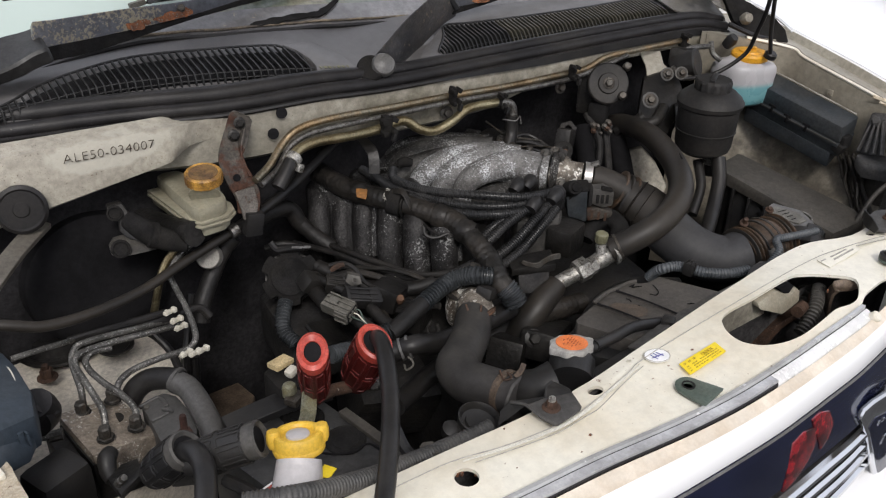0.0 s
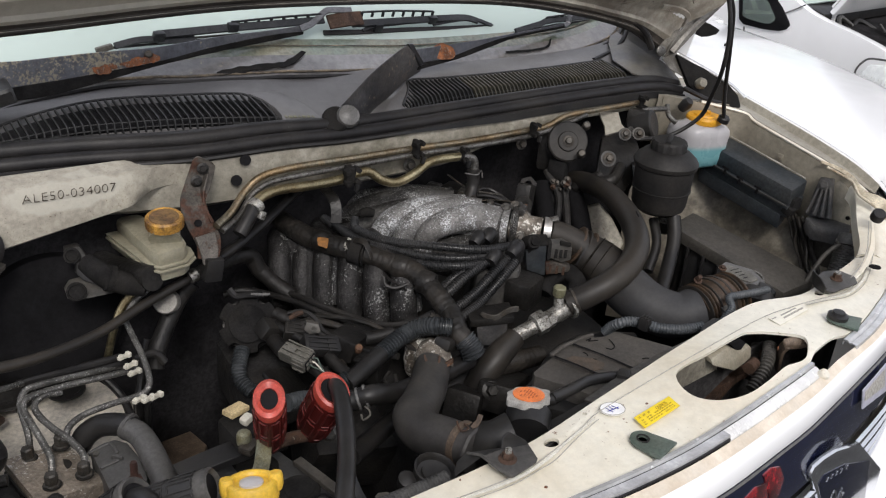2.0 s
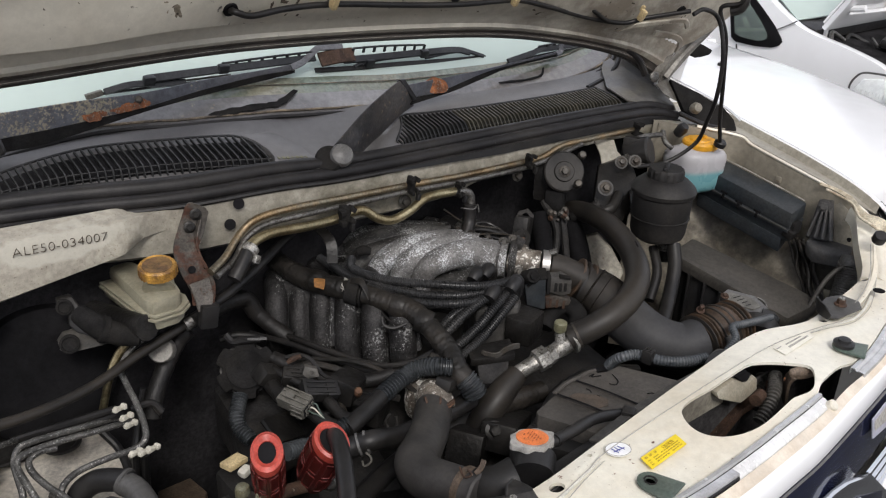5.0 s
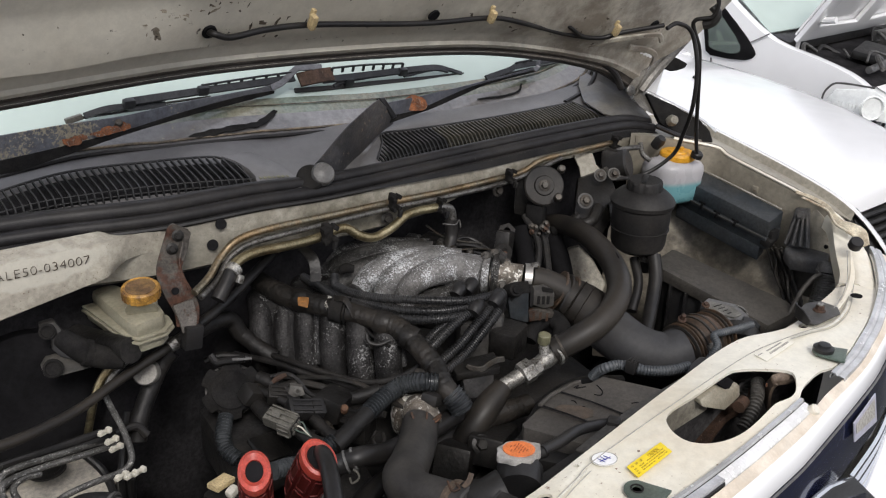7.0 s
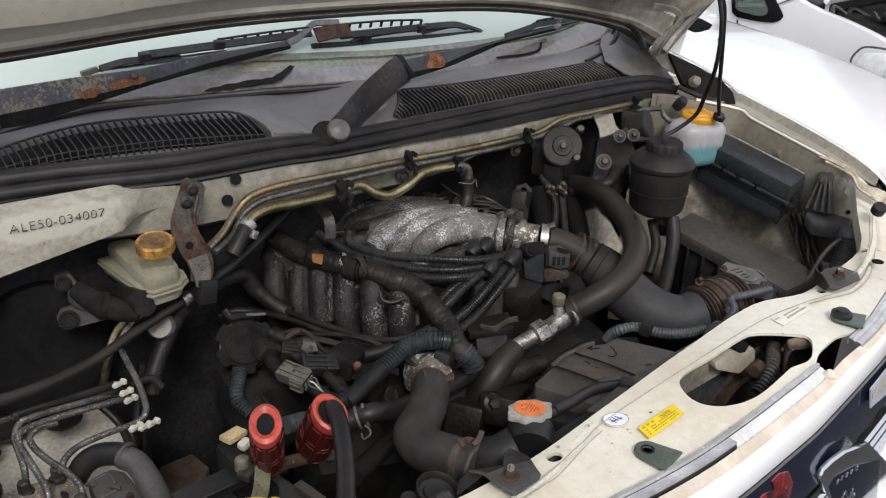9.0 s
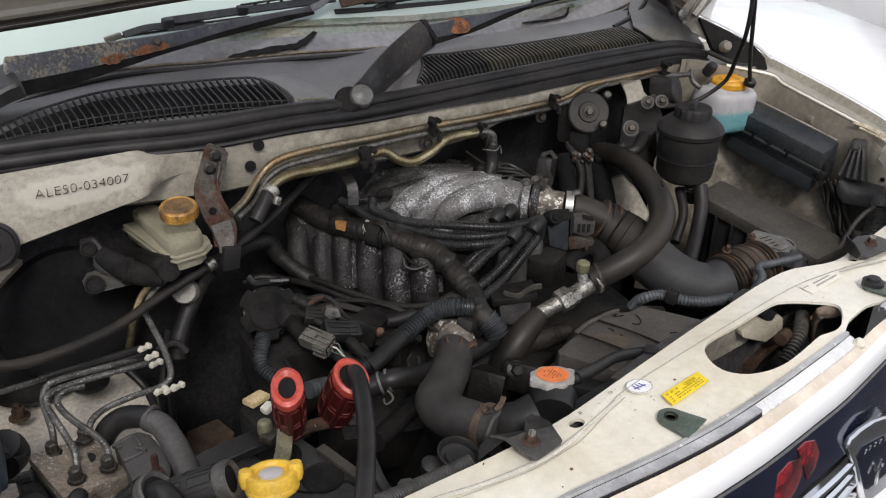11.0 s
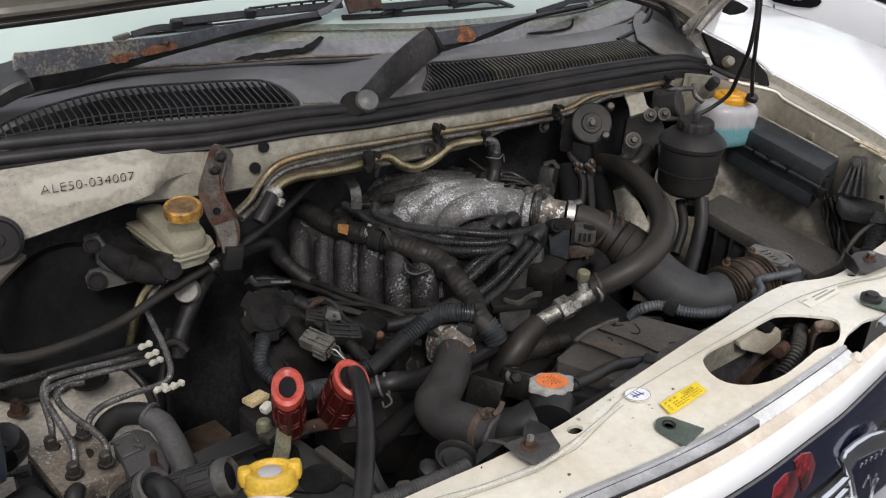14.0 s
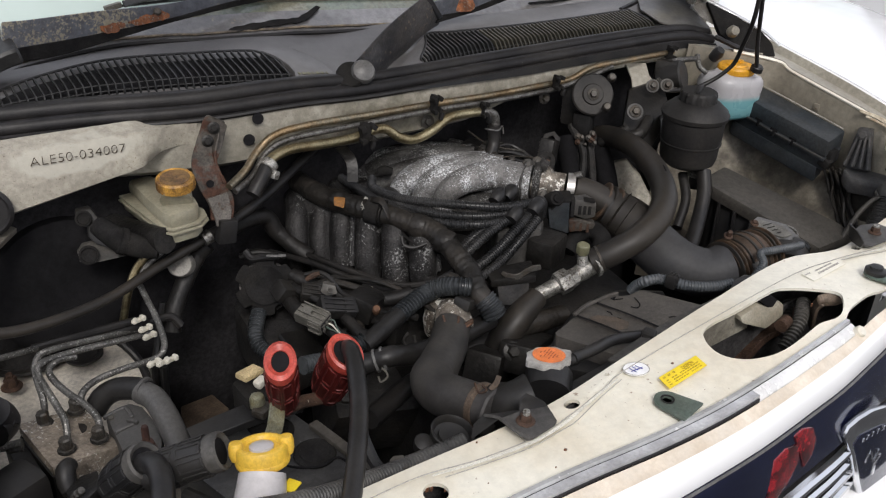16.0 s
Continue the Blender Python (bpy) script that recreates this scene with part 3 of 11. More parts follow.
def bottle_plastic(name, level, soft, low, high):
    """Milky plastic through which the fluid shows up to its level."""
    m = mat(name, high, 0.28, var=0.04, scale=12, bump=0.03, sub=0.3, fine=0.04)
    n, l = m.node_tree.nodes, m.node_tree.links
    b = n["Principled BSDF"]
    geo, sep = n.new("ShaderNodeNewGeometry"), n.new("ShaderNodeSeparateXYZ")
    l.new(geo.outputs["Position"], sep.inputs[0])
    r = n.new("ShaderNodeMapRange")
    r.inputs[1].default_value, r.inputs[2].default_value = level - soft, level + soft
    l.new(sep.outputs[2], r.inputs[0])
    x = n.new("ShaderNodeMix")
    x.data_type = "RGBA"
    x.inputs[6].default_value, x.inputs[7].default_value = (*low, 1), (*high, 1)
    l.new(r.outputs[0], x.inputs[0])
    l.new(x.outputs[2], b.inputs["Base Color"])
    return m


def glassy(name, col, overlay, overlay_amount):
    """A pane: clear glass mixed with a share of pale diffuse colour."""
    m = bpy.data.materials.new(name)
    m.use_nodes = True
    n, l = m.node_tree.nodes, m.node_tree.links
    b = n["Principled BSDF"]
    b.inputs["Base Color"].default_value = (*col, 1)
    b.inputs["Roughness"].default_value = 0.03
    b.inputs["Transmission Weight"].default_value = 1.0
    b.inputs["IOR"].default_value = 1.45
    d = n.new("ShaderNodeBsdfDiffuse")
    t = n.new("ShaderNodeTexNoise")
    geo = n.new("ShaderNodeNewGeometry")
    l.new(geo.outputs["Position"], t.inputs["Vector"])
    t.inputs["Scale"].default_value = 4
    r = n.new("ShaderNodeMapRange")
    r.inputs[3].default_value, r.inputs[4].default_value = overlay_amount * 0.85, min(1, overlay_amount * 1.15)
    l.new(t.outputs["Fac"], r.inputs[0])
    d.inputs["Color"].default_value = (*overlay, 1)
    x = n.new("ShaderNodeMixShader")
    l.new(r.outputs[0], x.inputs[0])
    l.new(b.outputs[0], x.inputs[1])
    l.new(d.outputs[0], x.inputs[2])
    l.new(x.outputs[0], n["Material Output"].inputs[0])
    return m


SCREEN = glassy("pale windscreen glass", (0.8, 0.95, 0.9), (0.56, 0.65, 0.605), 0.75)
QGLASS = glassy("green-tinted quarter glass", (0.75, 0.86, 0.80), (0.30, 0.36, 0.33), 0.34)
WINDOW = glassy("tinted side glass", (0.35, 0.42, 0.40), (0.25, 0.28, 0.27), 0.15)

SEAMB = mat("brown-stained seam sealer", (0.64, 0.58, 0.45), 0.6, var=0.15, scale=40, tint=(0.30, 0.21, 0.12), tint_amount=0.8, bump=0.6, bump_scale=200, fine=0.25)

# ---- ground ----
ground = solo("ground", skin([[(-60, -60, 0), (-60, 60, 0)], [(60, -60, 0), (60, 60, 0)]], 0.0), ASPHALT, "grey asphalt yard under the parked cars", "ground", kind="structure")


# ---- the van's body ----
van = thing("van", (1.05, 1.5, 0), "white van with its bonnet open over a dirty engine bay", "van")


def along(x, knots):
    """The value at x of the smooth line through the knots."""
    for (xa, a), (xb, b) in zip(knots, knots[1:]):
        if x <= xb:
            i = knots.index((xa, a))
            lo = knots[max(0, i - 1)]
            hi = knots[min(len(knots) - 1, i + 2)]
            w = xb - xa
            s = max(0, min(1, (x - xa) / w))
            ma, mb = (b - lo[1]) / (xb - lo[0]) * w, (hi[1] - a) / (hi[0] - xa) * w
            return a * (2 * s ** 3 - 3 * s ** 2 + 1) + ma * (s ** 3 - 2 * s ** 2 + s) + b * (3 * s ** 2 - 2 * s ** 3) + mb * (s ** 3 - s ** 2)
    return knots[-1][1]


FRONT = [(0.0, 0.60), (0.2, 0.556), (0.455, 0.533), (0.563, 0.5245), (0.695, 0.5085), (0.80, 0.5015), (0.924, 0.503), (1.0, 0.5065), (1.10, 0.512), (1.239, 0.526), (1.323, 0.5355), (1.397, 0.551), (1.48, 0.571), (1.61, 0.616), (1.70, 0.664), (1.77, 0.712), (1.80, 0.74)]
REAR = [(0.0, 0.66), (0.3, 0.648), (0.45, 0.640), (0.54, 0.634), (0.648, 0.634), (0.773, 0.647), (1.023, 0.673), (1.225, 0.685), (1.323, 0.655), (1.39, 0.656), (1.47, 0.665), (1.56, 0.676), (1.615, 0.695), (1.69, 0.738), (1.74, 0.775), (1.79, 0.805)]


def cowl_z(x, y):
    return 1.2 - 0.04 * max(0, x - 0.75) + 0.24 * (y - 1.29)


def glass_z(x, y):
    return 1.25 - 0.04 * max(0, x - 0.75) + 0.62 * (y - 1.5)


def steps(a, b, n):
    return [a + (b - a) * i / n for i in range(n + 1)]


# radiator support: one pressed sheet with its openings
outline = [(x, along(x, FRONT) + 0.004 + 0.013 * math.exp(-((x - 1.195) / 0.058) ** 4)) for x in steps(0.02, 1.62, 160)] + [(x, along(x, REAR)) for x in steps(1.62, 0.02, 60)]
slot = [(p.x, p.y) for p in even(spline([(1.120, 0.629, 0), (1.145, 0.614, 0), (1.173, 0.589, 0), (1.188, 0.570, 0), (1.178, 0.555, 0), (1.147, 0.537, 0), (1.124, 0.532, 0), (1.106, 0.534, 0), (1.086, 0.537, 0), (1.056, 0.534, 0), (1.020, 0.530, 0), (0.983, 0.528, 0), (0.948, 0.532, 0), (0.917, 0.544, 0), (0.899, 0.563, 0), (0.897, 0.584, 0), (0.907, 0.606, 0), (0.924, 0.621, 0), (0.954, 0.627, 0), (1.006, 0.627, 0), (1.064, 0.630, 0), (1.104, 0.631, 0), (1.120, 0.629, 0)]), 0.008)][:-1]
holes = [slot, circle(.421, .589, .0145), circle(.652, .613, .0115, ry=.009), circle(.736, .632, .0038), circle(1.352, .634, .010, ry=.0075), circle(1.575, .672, .011, ry=.008), circle(.33, .60, .006)]


def crown(x, y):
    """The sheet's gentle crown, with a rolled rear edge and a climb towards the far wing."""
    rise = 0.0
    mid = (along(x, FRONT) + along(x, REAR)) / 2
    half = max(0.02, (along(x, REAR) - along(x, FRONT)) / 2)
    s = min(1.2, abs(y - mid) / half)
    return rise - 0.006 * s ** 4


sup = plate(outline, holes, 0.005, Matrix.Translation((0, 0, 1.002)), height=crown)
bmesh.ops.subdivide_edges(sup, edges=[e for e in sup.edges if e.calc_length() > 0.08], cuts=1)
part("radiator_support", sup, BAY, van, "cream-white pressed radiator support with sealer lines", 50)
part("support_flange", skin([[(x, along(x, REAR) - 0.002, z + crown(x, along(x, REAR))) for x in steps(0.03, 1.61, 50)] for z in (1.0, 0.985, 0.972)], 0.003), BAY, van)
part("sealer_bead", tube([(0.348, 0.625, 1.000), (0.421, 0.617, 1.004), (0.493, 0.600, 1.004), (0.576, 0.591, 1.004), (0.642, 0.598, 1.004), (0.708, 0.610, 1.004), (0.785, 0.623, 1.004), (1.143, 0.640, 1.004), (1.264, 0.631, 1.004), (1.324, 0.621, 1.004), (1.393, 0.608, 1.004), (1.450, 0.615, 1.004), (1.516, 0.632, 1.003), (1.574, 0.657, 1.003), (1.628, 0.681, 1.005)], 0.0007, 6, 5), FADED, van, "thin grey sealer line")
part("sealer_bead", tube([(1.285, 0.622, 1.004), (1.330, 0.611, 1.004), (1.382, 0.596, 1.004), (1.443, 0.601, 1.004), (1.505, 0.620, 1.003), (1.565, 0.645, 1.003), (1.627, 0.672, 1.005)], 0.0007, 6, 5), FADED, van, "thin grey sealer line")
part("sealer_smear", strap([(1.296, 0.622, 1.004), (1.333, 0.615, 1.004), (1.389, 0.602, 1.004), (1.447, 0.608, 1.004), (1.510, 0.626, 1.002), (1.570, 0.651, 1.002), (1.630, 0.678, 1.004)], .010, .0006, (.35, -.9, 0), 6, 0, [.003, .004, .005, .005, .005, .004, .003]), SEALER, van, "brushed white seam sealer")
# the sheet narrows and climbs to the far wing
horn_in = [(1.60, along(1.60, REAR), 0.996), (1.63, along(1.63, REAR), 1.000), (1.661, 0.726, 1.012), (1.684, 0.746, 1.028), (1.719, 0.770, 1.042), (1.746, 0.791, 1.052), (1.751, 0.807, 1.060)]
horn_out = [(1.60, along(1.60, FRONT) + .004, 0.996), (1.63, along(1.63, FRONT) + .004, 1.000), (1.690, 0.665, 1.008), (1.720, 0.688, 1.018), (1.736, 0.715, 1.034), (1.746, 0.750, 1.052), (1.778, 0.794, 1.064)]
hi_, ho_ = spline(horn_in, 5), spline(horn_out, 5)
part("support_horn", skin([[p + Vector((.006, .006, -.03)) for p in hi_], [p + Vector((.001, .001, -.006)) for p in hi_]] + [[p.lerp(q, f) + Vector((0, 0, lift)) for p, q in zip(hi_, ho_)] for f, lift in ((0, 0), (.12, .003), (.42, .004), (.5, .0065), (.6, .004), (.9, .002), (1, -.003))] + [[q + Vector((0, -.002, -.03)) for q in ho_]], 0.003), BAY, van, "cream sheet climbing to the far wing", 50)
part("corner_fold", strap([(1.7841, 0.8987, 1.0820), (1.7946, 0.8652, 1.0760), (1.7830, 0.8239, 1.0710), (1.7436, 0.7884, 1.0690), (1.7177, 0.7578, 1.0670), (1.7168, 0.7324, 1.0640), (1.7169, 0.7120, 1.0580), (1.6936, 0.6900, 1.0450)], .012, .004, (.55, -.45, .6), 6, .0012, [.006, .009, .011, .015, .018, .024, .024, .018]), SEAMB, van, "folded and brown-stained weld flange")
part("fold_bead", tube([(1.7669, 0.8728, 1.0800), (1.7622, 0.8365, 1.0760), (1.7539, 0.8044, 1.0720), (1.7053, 0.7643, 1.0680), (1.6908, 0.7348, 1.0660), (1.6858, 0.7022, 1.0580)], .0028, 7, 5, 1.0, wob=.0016), SEAMB, van, "lumpy sealer on the fold")
part("horn_rib", strap([(1.6281, 0.6915, 1.0535), (1.5902, 0.6692, 1.0450), (1.5609, 0.6508, 1.0300), (1.5161, 0.6352, 1.0160), (1.4575, 0.6229, 1.0100), (1.4097, 0.6180, 1.0080)], .010, .003, (.8, -.5, .1), 6, .0012, [.002, .007, .010, .009, .007, .003]), BAY, van, "raised bead with white sealer")
part("rib_bead", tube([(1.6202, 0.6948, 1.0545), (1.5725, 0.6690, 1.0465), (1.5442, 0.6523, 1.0320), (1.5001, 0.6367, 1.0180), (1.4433, 0.6248, 1.0115), (1.3970, 0.6203, 1.0090)], .0009, 6, 5, 1.0, wob=.0005), FADED, van, "grey sealer line")
# Flat black slab paints the hole's inner shade.
part("horn_hole", slab([(1.5261, 0.6104, 1.0150), (1.5289, 0.6126, 1.0150), (1.5304, 0.6159, 1.0150), (1.5304, 0.6197, 1.0150), (1.5288, 0.6235, 1.0150), (1.5258, 0.6268, 1.0150), (1.5220, 0.6289, 1.0150), (1.5180, 0.6295, 1.0150), (1.5142, 0.6287, 1.0150), (1.5114, 0.6264, 1.0150), (1.5100, 0.6231, 1.0150), (1.5101, 0.6193, 1.0150), (1.5117, 0.6155, 1.0150), (1.5146, 0.6123, 1.0150), (1.5183, 0.6103, 1.0150), (1.5224, 0.6096, 1.0150)], .002, 0), FLATBLK, van, "oval hole in the sheet")
part("corner_notch", slab([(1.9053, 0.8273, 1.0400), (1.9264, 0.8151, 1.0360), (1.8980, 0.7596, 1.0160), (1.8735, 0.7235, 1.0000), (1.8408, 0.6993, 0.9900), (1.8091, 0.7049, 0.9900), (1.8171, 0.7378, 1.0100), (1.8429, 0.7758, 1.0300)], .004, .001), VOID, van, "dark gap beside the wing")
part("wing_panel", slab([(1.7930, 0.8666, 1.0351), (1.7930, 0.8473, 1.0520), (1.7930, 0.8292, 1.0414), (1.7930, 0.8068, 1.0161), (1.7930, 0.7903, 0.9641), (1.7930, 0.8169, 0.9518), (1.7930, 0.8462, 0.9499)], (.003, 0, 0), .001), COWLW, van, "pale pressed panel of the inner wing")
part("panel_hole", lathe([(.005, 0), (.005, .0012), (0, .0012)], (1.7920, 0.8082, 0.9761), (-1, 0, 0), 14), FLATBLK, van)
part("sealer_bead", tube([(0.442, 0.600, 1.004), (0.489, 0.591, 1.004), (0.554, 0.581, 1.004), (0.602, 0.582, 1.004), (0.631, 0.584, 1.004), (0.685, 0.598, 1.004), (0.738, 0.609, 1.004)], 0.0006, 6, 5), FADED, van, "thin grey sealer line")
part("sealer_smear", strap([(0.432, 0.610, 1.004), (0.490, 0.597, 1.004), (0.563, 0.587, 1.004), (0.620, 0.591, 1.003), (0.679, 0.603, 1.004), (0.734, 0.613, 1.004)], .008, .0006, (-.3, -.9, 0), 6, 0, [.002, .0035, .0045, .0045, .004, .002]), SEALER, van, "brushed white seam sealer")
part("support_face", skin([[(x, along(x, REAR) - 0.008, z) for x in steps(0.05, 1.60, 40)] for z in (0.985, 0.6, 0.3)], 0.004), VOID, van)

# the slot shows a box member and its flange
# The channel is cream; its shade is painted with this darker tone.
part("slot_channel", skin([[(x, .640, z) for x in steps(.88, 1.065, 8)] for z in (.985, .955, .945)], 0.004), BAYDARK, van)
part("slot_back", skin([[(x, .648, z) for x in steps(.86, 1.22, 10)] for z in (.94, .86, .80)], 0.004), VOID, van)
BRACED = mat("brown-grey brace paint", (0.115, 0.105, 0.088), 0.55, var=0.2, scale=12, tint=(0.07, 0.06, 0.048), tint_amount=0.7, bump=0.12, fine=0.2)
BAYBRK = mat("dirty cream bracket paint", (0.29, 0.265, 0.205), 0.45, var=0.1, scale=20, tint=(0.20, 0.165, 0.115), tint_amount=0.7, bump=0.08, fine=0.15)
part("slot_tube", slab([(1.020, 0.625, 0.988), (1.066, 0.625, 0.993), (1.090, 0.622, 0.979), (1.106, 0.620, 0.974), (1.118, 0.620, 0.982), (1.126, 0.618, 0.975), (1.129, 0.616, 0.955), (1.108, 0.615, 0.951), (1.084, 0.615, 0.947), (1.019, 0.618, 0.980)], (.004, .022, 0), .003), BAYBRK, van, "cream welded bracket inside the slot")
# Black slab that stands in for the shade behind the bracket.
part("slot_shadow_box", slab([(1.073, 0.628, 0.995), (1.104, 0.628, 0.994), (1.128, 0.626, 0.975), (1.112, 0.625, 0.970), (1.093, 0.625, 0.978)], (0, .012, 0), .001), FLATBLK, van)
part("latch_link", strap([(1.175, 0.623, 0.950), (1.147, 0.606, 0.935), (1.124, 0.601, 0.920)], .010, .004, (.7, .7, 0)), RUSTD, van)
part("latch_pin", lathe([(.010, -.012), (.010, .012)], (1.117, 0.606, 0.950), (1, .2, 0), 16), RUSTD, van)
part("latch_plate", slab([(1.162, 0.588, 0.996), (1.185, 0.581, 0.998), (1.200, 0.565, 0.998), (1.200, 0.561, 0.990), (1.187, 0.567, 0.986), (1.164, 0.581, 0.986)], .008, .003), LATCH, van, "brown bonnet latch lever in the slot")
part("latch_leg", strap([(1.176, 0.584, 0.984), (1.175, 0.592, 0.965), (1.188, 0.596, 0.920)], 0.024, 0.005, (0.7, 0.7, 0)), LATCH, van)
for pts in ([(1.101, 0.587, 0.920), (1.122, 0.589, 0.935), (1.151, 0.598, 0.950), (1.191, 0.620, 0.955)], [(1.157, 0.626, 0.900), (1.178, 0.632, 0.915), (1.212, 0.652, 0.930)]):
    part("latch_spring", ribbed(pts, 0.010, 0.0065, 0.16), DUSTP, van, "grimy latch spring")
part("latch_body", strap([(1.047, 0.638, 0.870), (1.122, 0.644, 0.900), (1.160, 0.637, 0.910)], 0.03, 0.012, (0.5, 0.7, 0)), RUSTD, van, "rusty latch body")
part("slot_floor", block((1.03, .58, .80), (.36, .15, .01)), VOID, van)


# front edge: silver strip, dusty ledge, white bar, dark band, chrome grille bars
NOSE = [(0.0, 0.55), (0.3, 0.492), (0.5, 0.465), (0.626, 0.4555), (0.74, 0.4505), (0.83, 0.4485), (0.90, 0.4505), (0.95, 0.4528), (1.03, 0.4565), (1.10, 0.464), (1.2, 0.476), (1.34, 0.4945), (1.41, 0.508), (1.6, 0.558), (1.7, 0.602), (1.78, 0.65)]


def front_sweep(profile, x0, x1, n=48, thick=0.004, base=FRONT):
    rows = []
    for dy, z in profile:
        rows.append([(x, along(x, base) + dy, z + 0.02 * max(0, (x - 1.45) / 0.3)) for x in steps(x0, x1, n)])
    return skin(rows, thick)


def nose_sweep(profile, x0, x1, n=60, thick=0.004):
    """Between the trim strip (share 0) and the upper edge of the dark band (share 1)."""
    rows = []
    for f, z in profile:
        row = []
        for x in steps(x0, x1, n):
            a = along(x, FRONT) - 0.022 + 0.004 * math.exp(-((x - 1.18) / 0.06) ** 2)
            row.append((x, a + (along(x, NOSE) - a) * f, z + 0.02 * max(0, (x - 1.45) / 0.3)))
        rows.append(row)
    return skin(rows, thick)


part("silver_strip", front_sweep([(0.006, 0.996), (0.0055, 1.004), (-0.0005, 1.0048), (-0.002, 1.0005)], 0.02, 1.125, 48, 0.002), SILVER, van, "dull silver trim strip along the support's front edge")
# The band is darker grey up to x 0.865, whiter beyond.
part("strip_band", front_sweep([(-0.0025, 1.0005), (-0.004, 1.0025), (-0.009, 1.0018), (-0.0155, 1.0020), (-0.017, 0.995)], 0.02, 0.865, 40, 0.002), SILVERD, van, "darker grey lower band of the trim")
part("strip_band", front_sweep([(-0.0025, 1.0005), (-0.004, 1.0022), (-0.009, 1.0012), (-0.016, 0.9975), (-0.0225, 0.9900)], 0.862, 1.122, 20, 0.002), SILVERB, van, "bare white lower band of the trim")
part("silver_strip", front_sweep([(0.002, 0.990), (0.001, 1.001), (-0.006, 1.0025), (-0.009, 0.9995), (-0.011, 0.9995), (-0.013, 1.001), (-0.022, 1.0), (-0.024, 0.992)], 1.240, 1.76, 40, 0.002), SILVER, van, "dull silver trim strip along the support's front edge")
part("front_flange", front_sweep([(0.005, 0.994), (-0.004, 0.992), (-0.03, 0.985)], 1.27, 1.74, 40, 0.002), BAY, van)
part("strip_groove", front_sweep([(-0.0015, 1.0012), (-0.0023, 1.0008), (-0.0031, 1.0012)], 0.02, 1.09, 48, 0.001), CAPB, van, "dark groove in the trim strip")
part("strip_seal", front_sweep([(-0.0165, 0.999), (-0.0172, 0.9995), (-0.0186, 0.9985), (-0.019, 0.993)], 0.02, 0.862, 48, 0.002), RUBBER, van, "black rubber edge")
for k in range(90):
    x_ = 0.40 + .0051 * k
    part("rubber_tooth", block((x_, along(x_, FRONT) - .0190, .9975), (.0022, .0022, .0018), (0, 0, 0), 0), RUBBER, van)
BROWNED = mat("dusty browned white paint", (0.70, 0.63, 0.53), 0.5, var=0.08, scale=20, tint=(0.50, 0.40, 0.285), tint_amount=0.6, bump=0.05, fine=0.04)
part("ledge", nose_sweep([(-0.04, 0.9965), (.10, 0.9945), (.26, 0.992), (.44, 0.990)], 0.02, 1.76), BROWNED, van, "brown-stained ledge behind the grille bar")
part("grille_top_bar", nose_sweep([(.43, 0.9895), (.62, 0.987), (.80, 0.980), (.94, 0.969), (1.0, 0.958), (.98, .950)], 0.02, 1.76), BODY, van, "white grille top bar")
part("grille_band", front_sweep([(0.001, 0.957), (-0.004, 0.951), (-0.009, 0.93), (-0.016, 0.90), (-0.020, 0.868), (-0.016, 0.862)], 0.02, 1.76, 60, .004, NOSE), NAVY, van, "glossy midnight blue grille band")
part("band_line", front_sweep([(-.0020, .9555), (-.0042, .9525)], 0.02, 1.76, 60, .0015, NOSE), GREYP, van, "dull edge line of the dark band")
for z in (0.840, 0.806, 0.772, 0.738, 0.704):
    part("grille_bar", front_sweep([(-0.016, z + 0.004), (-0.024, z + 0.005), (-0.029, z + 0.001), (-0.030, z - 0.005), (-0.018, z - 0.007)], 0.25, 1.72, 50, .004, NOSE), CHROME, van, "chrome grille bar")
part("grille_back", front_sweep([(0.006, 0.87), (0.006, 0.55)], 0.1, 1.72, 30, .004, NOSE), VOID, van)
part("bumper", front_sweep([(0.0, 0.72), (-0.08, 0.70), (-0.11, 0.60), (-0.10, 0.42), (-0.04, 0.35)], 0.0, 1.78, 30, .004, NOSE), BODY, van)
# red slabs that paint a tail lamp's reflection into the dark band
for pts in ([(.888, -.0075, .945), (.908, -.0075, .948), (.934, -.0095, .938), (.946, -.0150, .914), (.934, -.0190, .894), (.914, -.0205, .886), (.906, -.0165, .905)], [(.842, -.0105, .931), (.868, -.0095, .936), (.898, -.0110, .930), (.903, -.0165, .905), (.886, -.0200, .886), (.856, -.0225, .868), (.826, -.0235, .862), (.832, -.0175, .895)]):
    part("red_reflection", slab([(x + .012, along(x + .012, NOSE) + o, z) for x, o, z in pts], (0, .006, 0), .002), REDGLOSS, van, "red reflection on the dark band, made as a slab")
badge = part("badge", slab([(1.0252, 0.4300, 0.8894), (1.0304, 0.4300, 0.9041), (1.0558, 0.4300, 0.9077), (1.0940, 0.4300, 0.9053), (1.1788, 0.4300, 0.8802), (1.3170, 0.4300, 0.7621), (1.3706, 0.4300, 0.5234), (1.2029, 0.4300, 0.6270), (1.0704, 0.4300, 0.8338)], (0, .010, 0), .004), CHROME, van, "chrome grille badge frame")
part("badge_field", slab([(1.0597, 0.4285, 0.8577), (1.0697, 0.4285, 0.8726), (1.1365, 0.4285, 0.8599), (1.2417, 0.4285, 0.8173), (1.3540, 0.4285, 0.5488), (1.2123, 0.4285, 0.6354)], (0, .004, 0), .001), NAVY, badge, "dark badge field")
for q in [(1.0846, 0.4275, 0.8571), (1.0974, 0.4275, 0.8569), (1.1124, 0.4275, 0.8556), (1.1284, 0.4275, 0.8528), (1.1461, 0.4275, 0.8503)]:
    part("badge_bar", block(q, (.0035, .002, .008), (0, 12, 0), .0005), CHROME, badge)
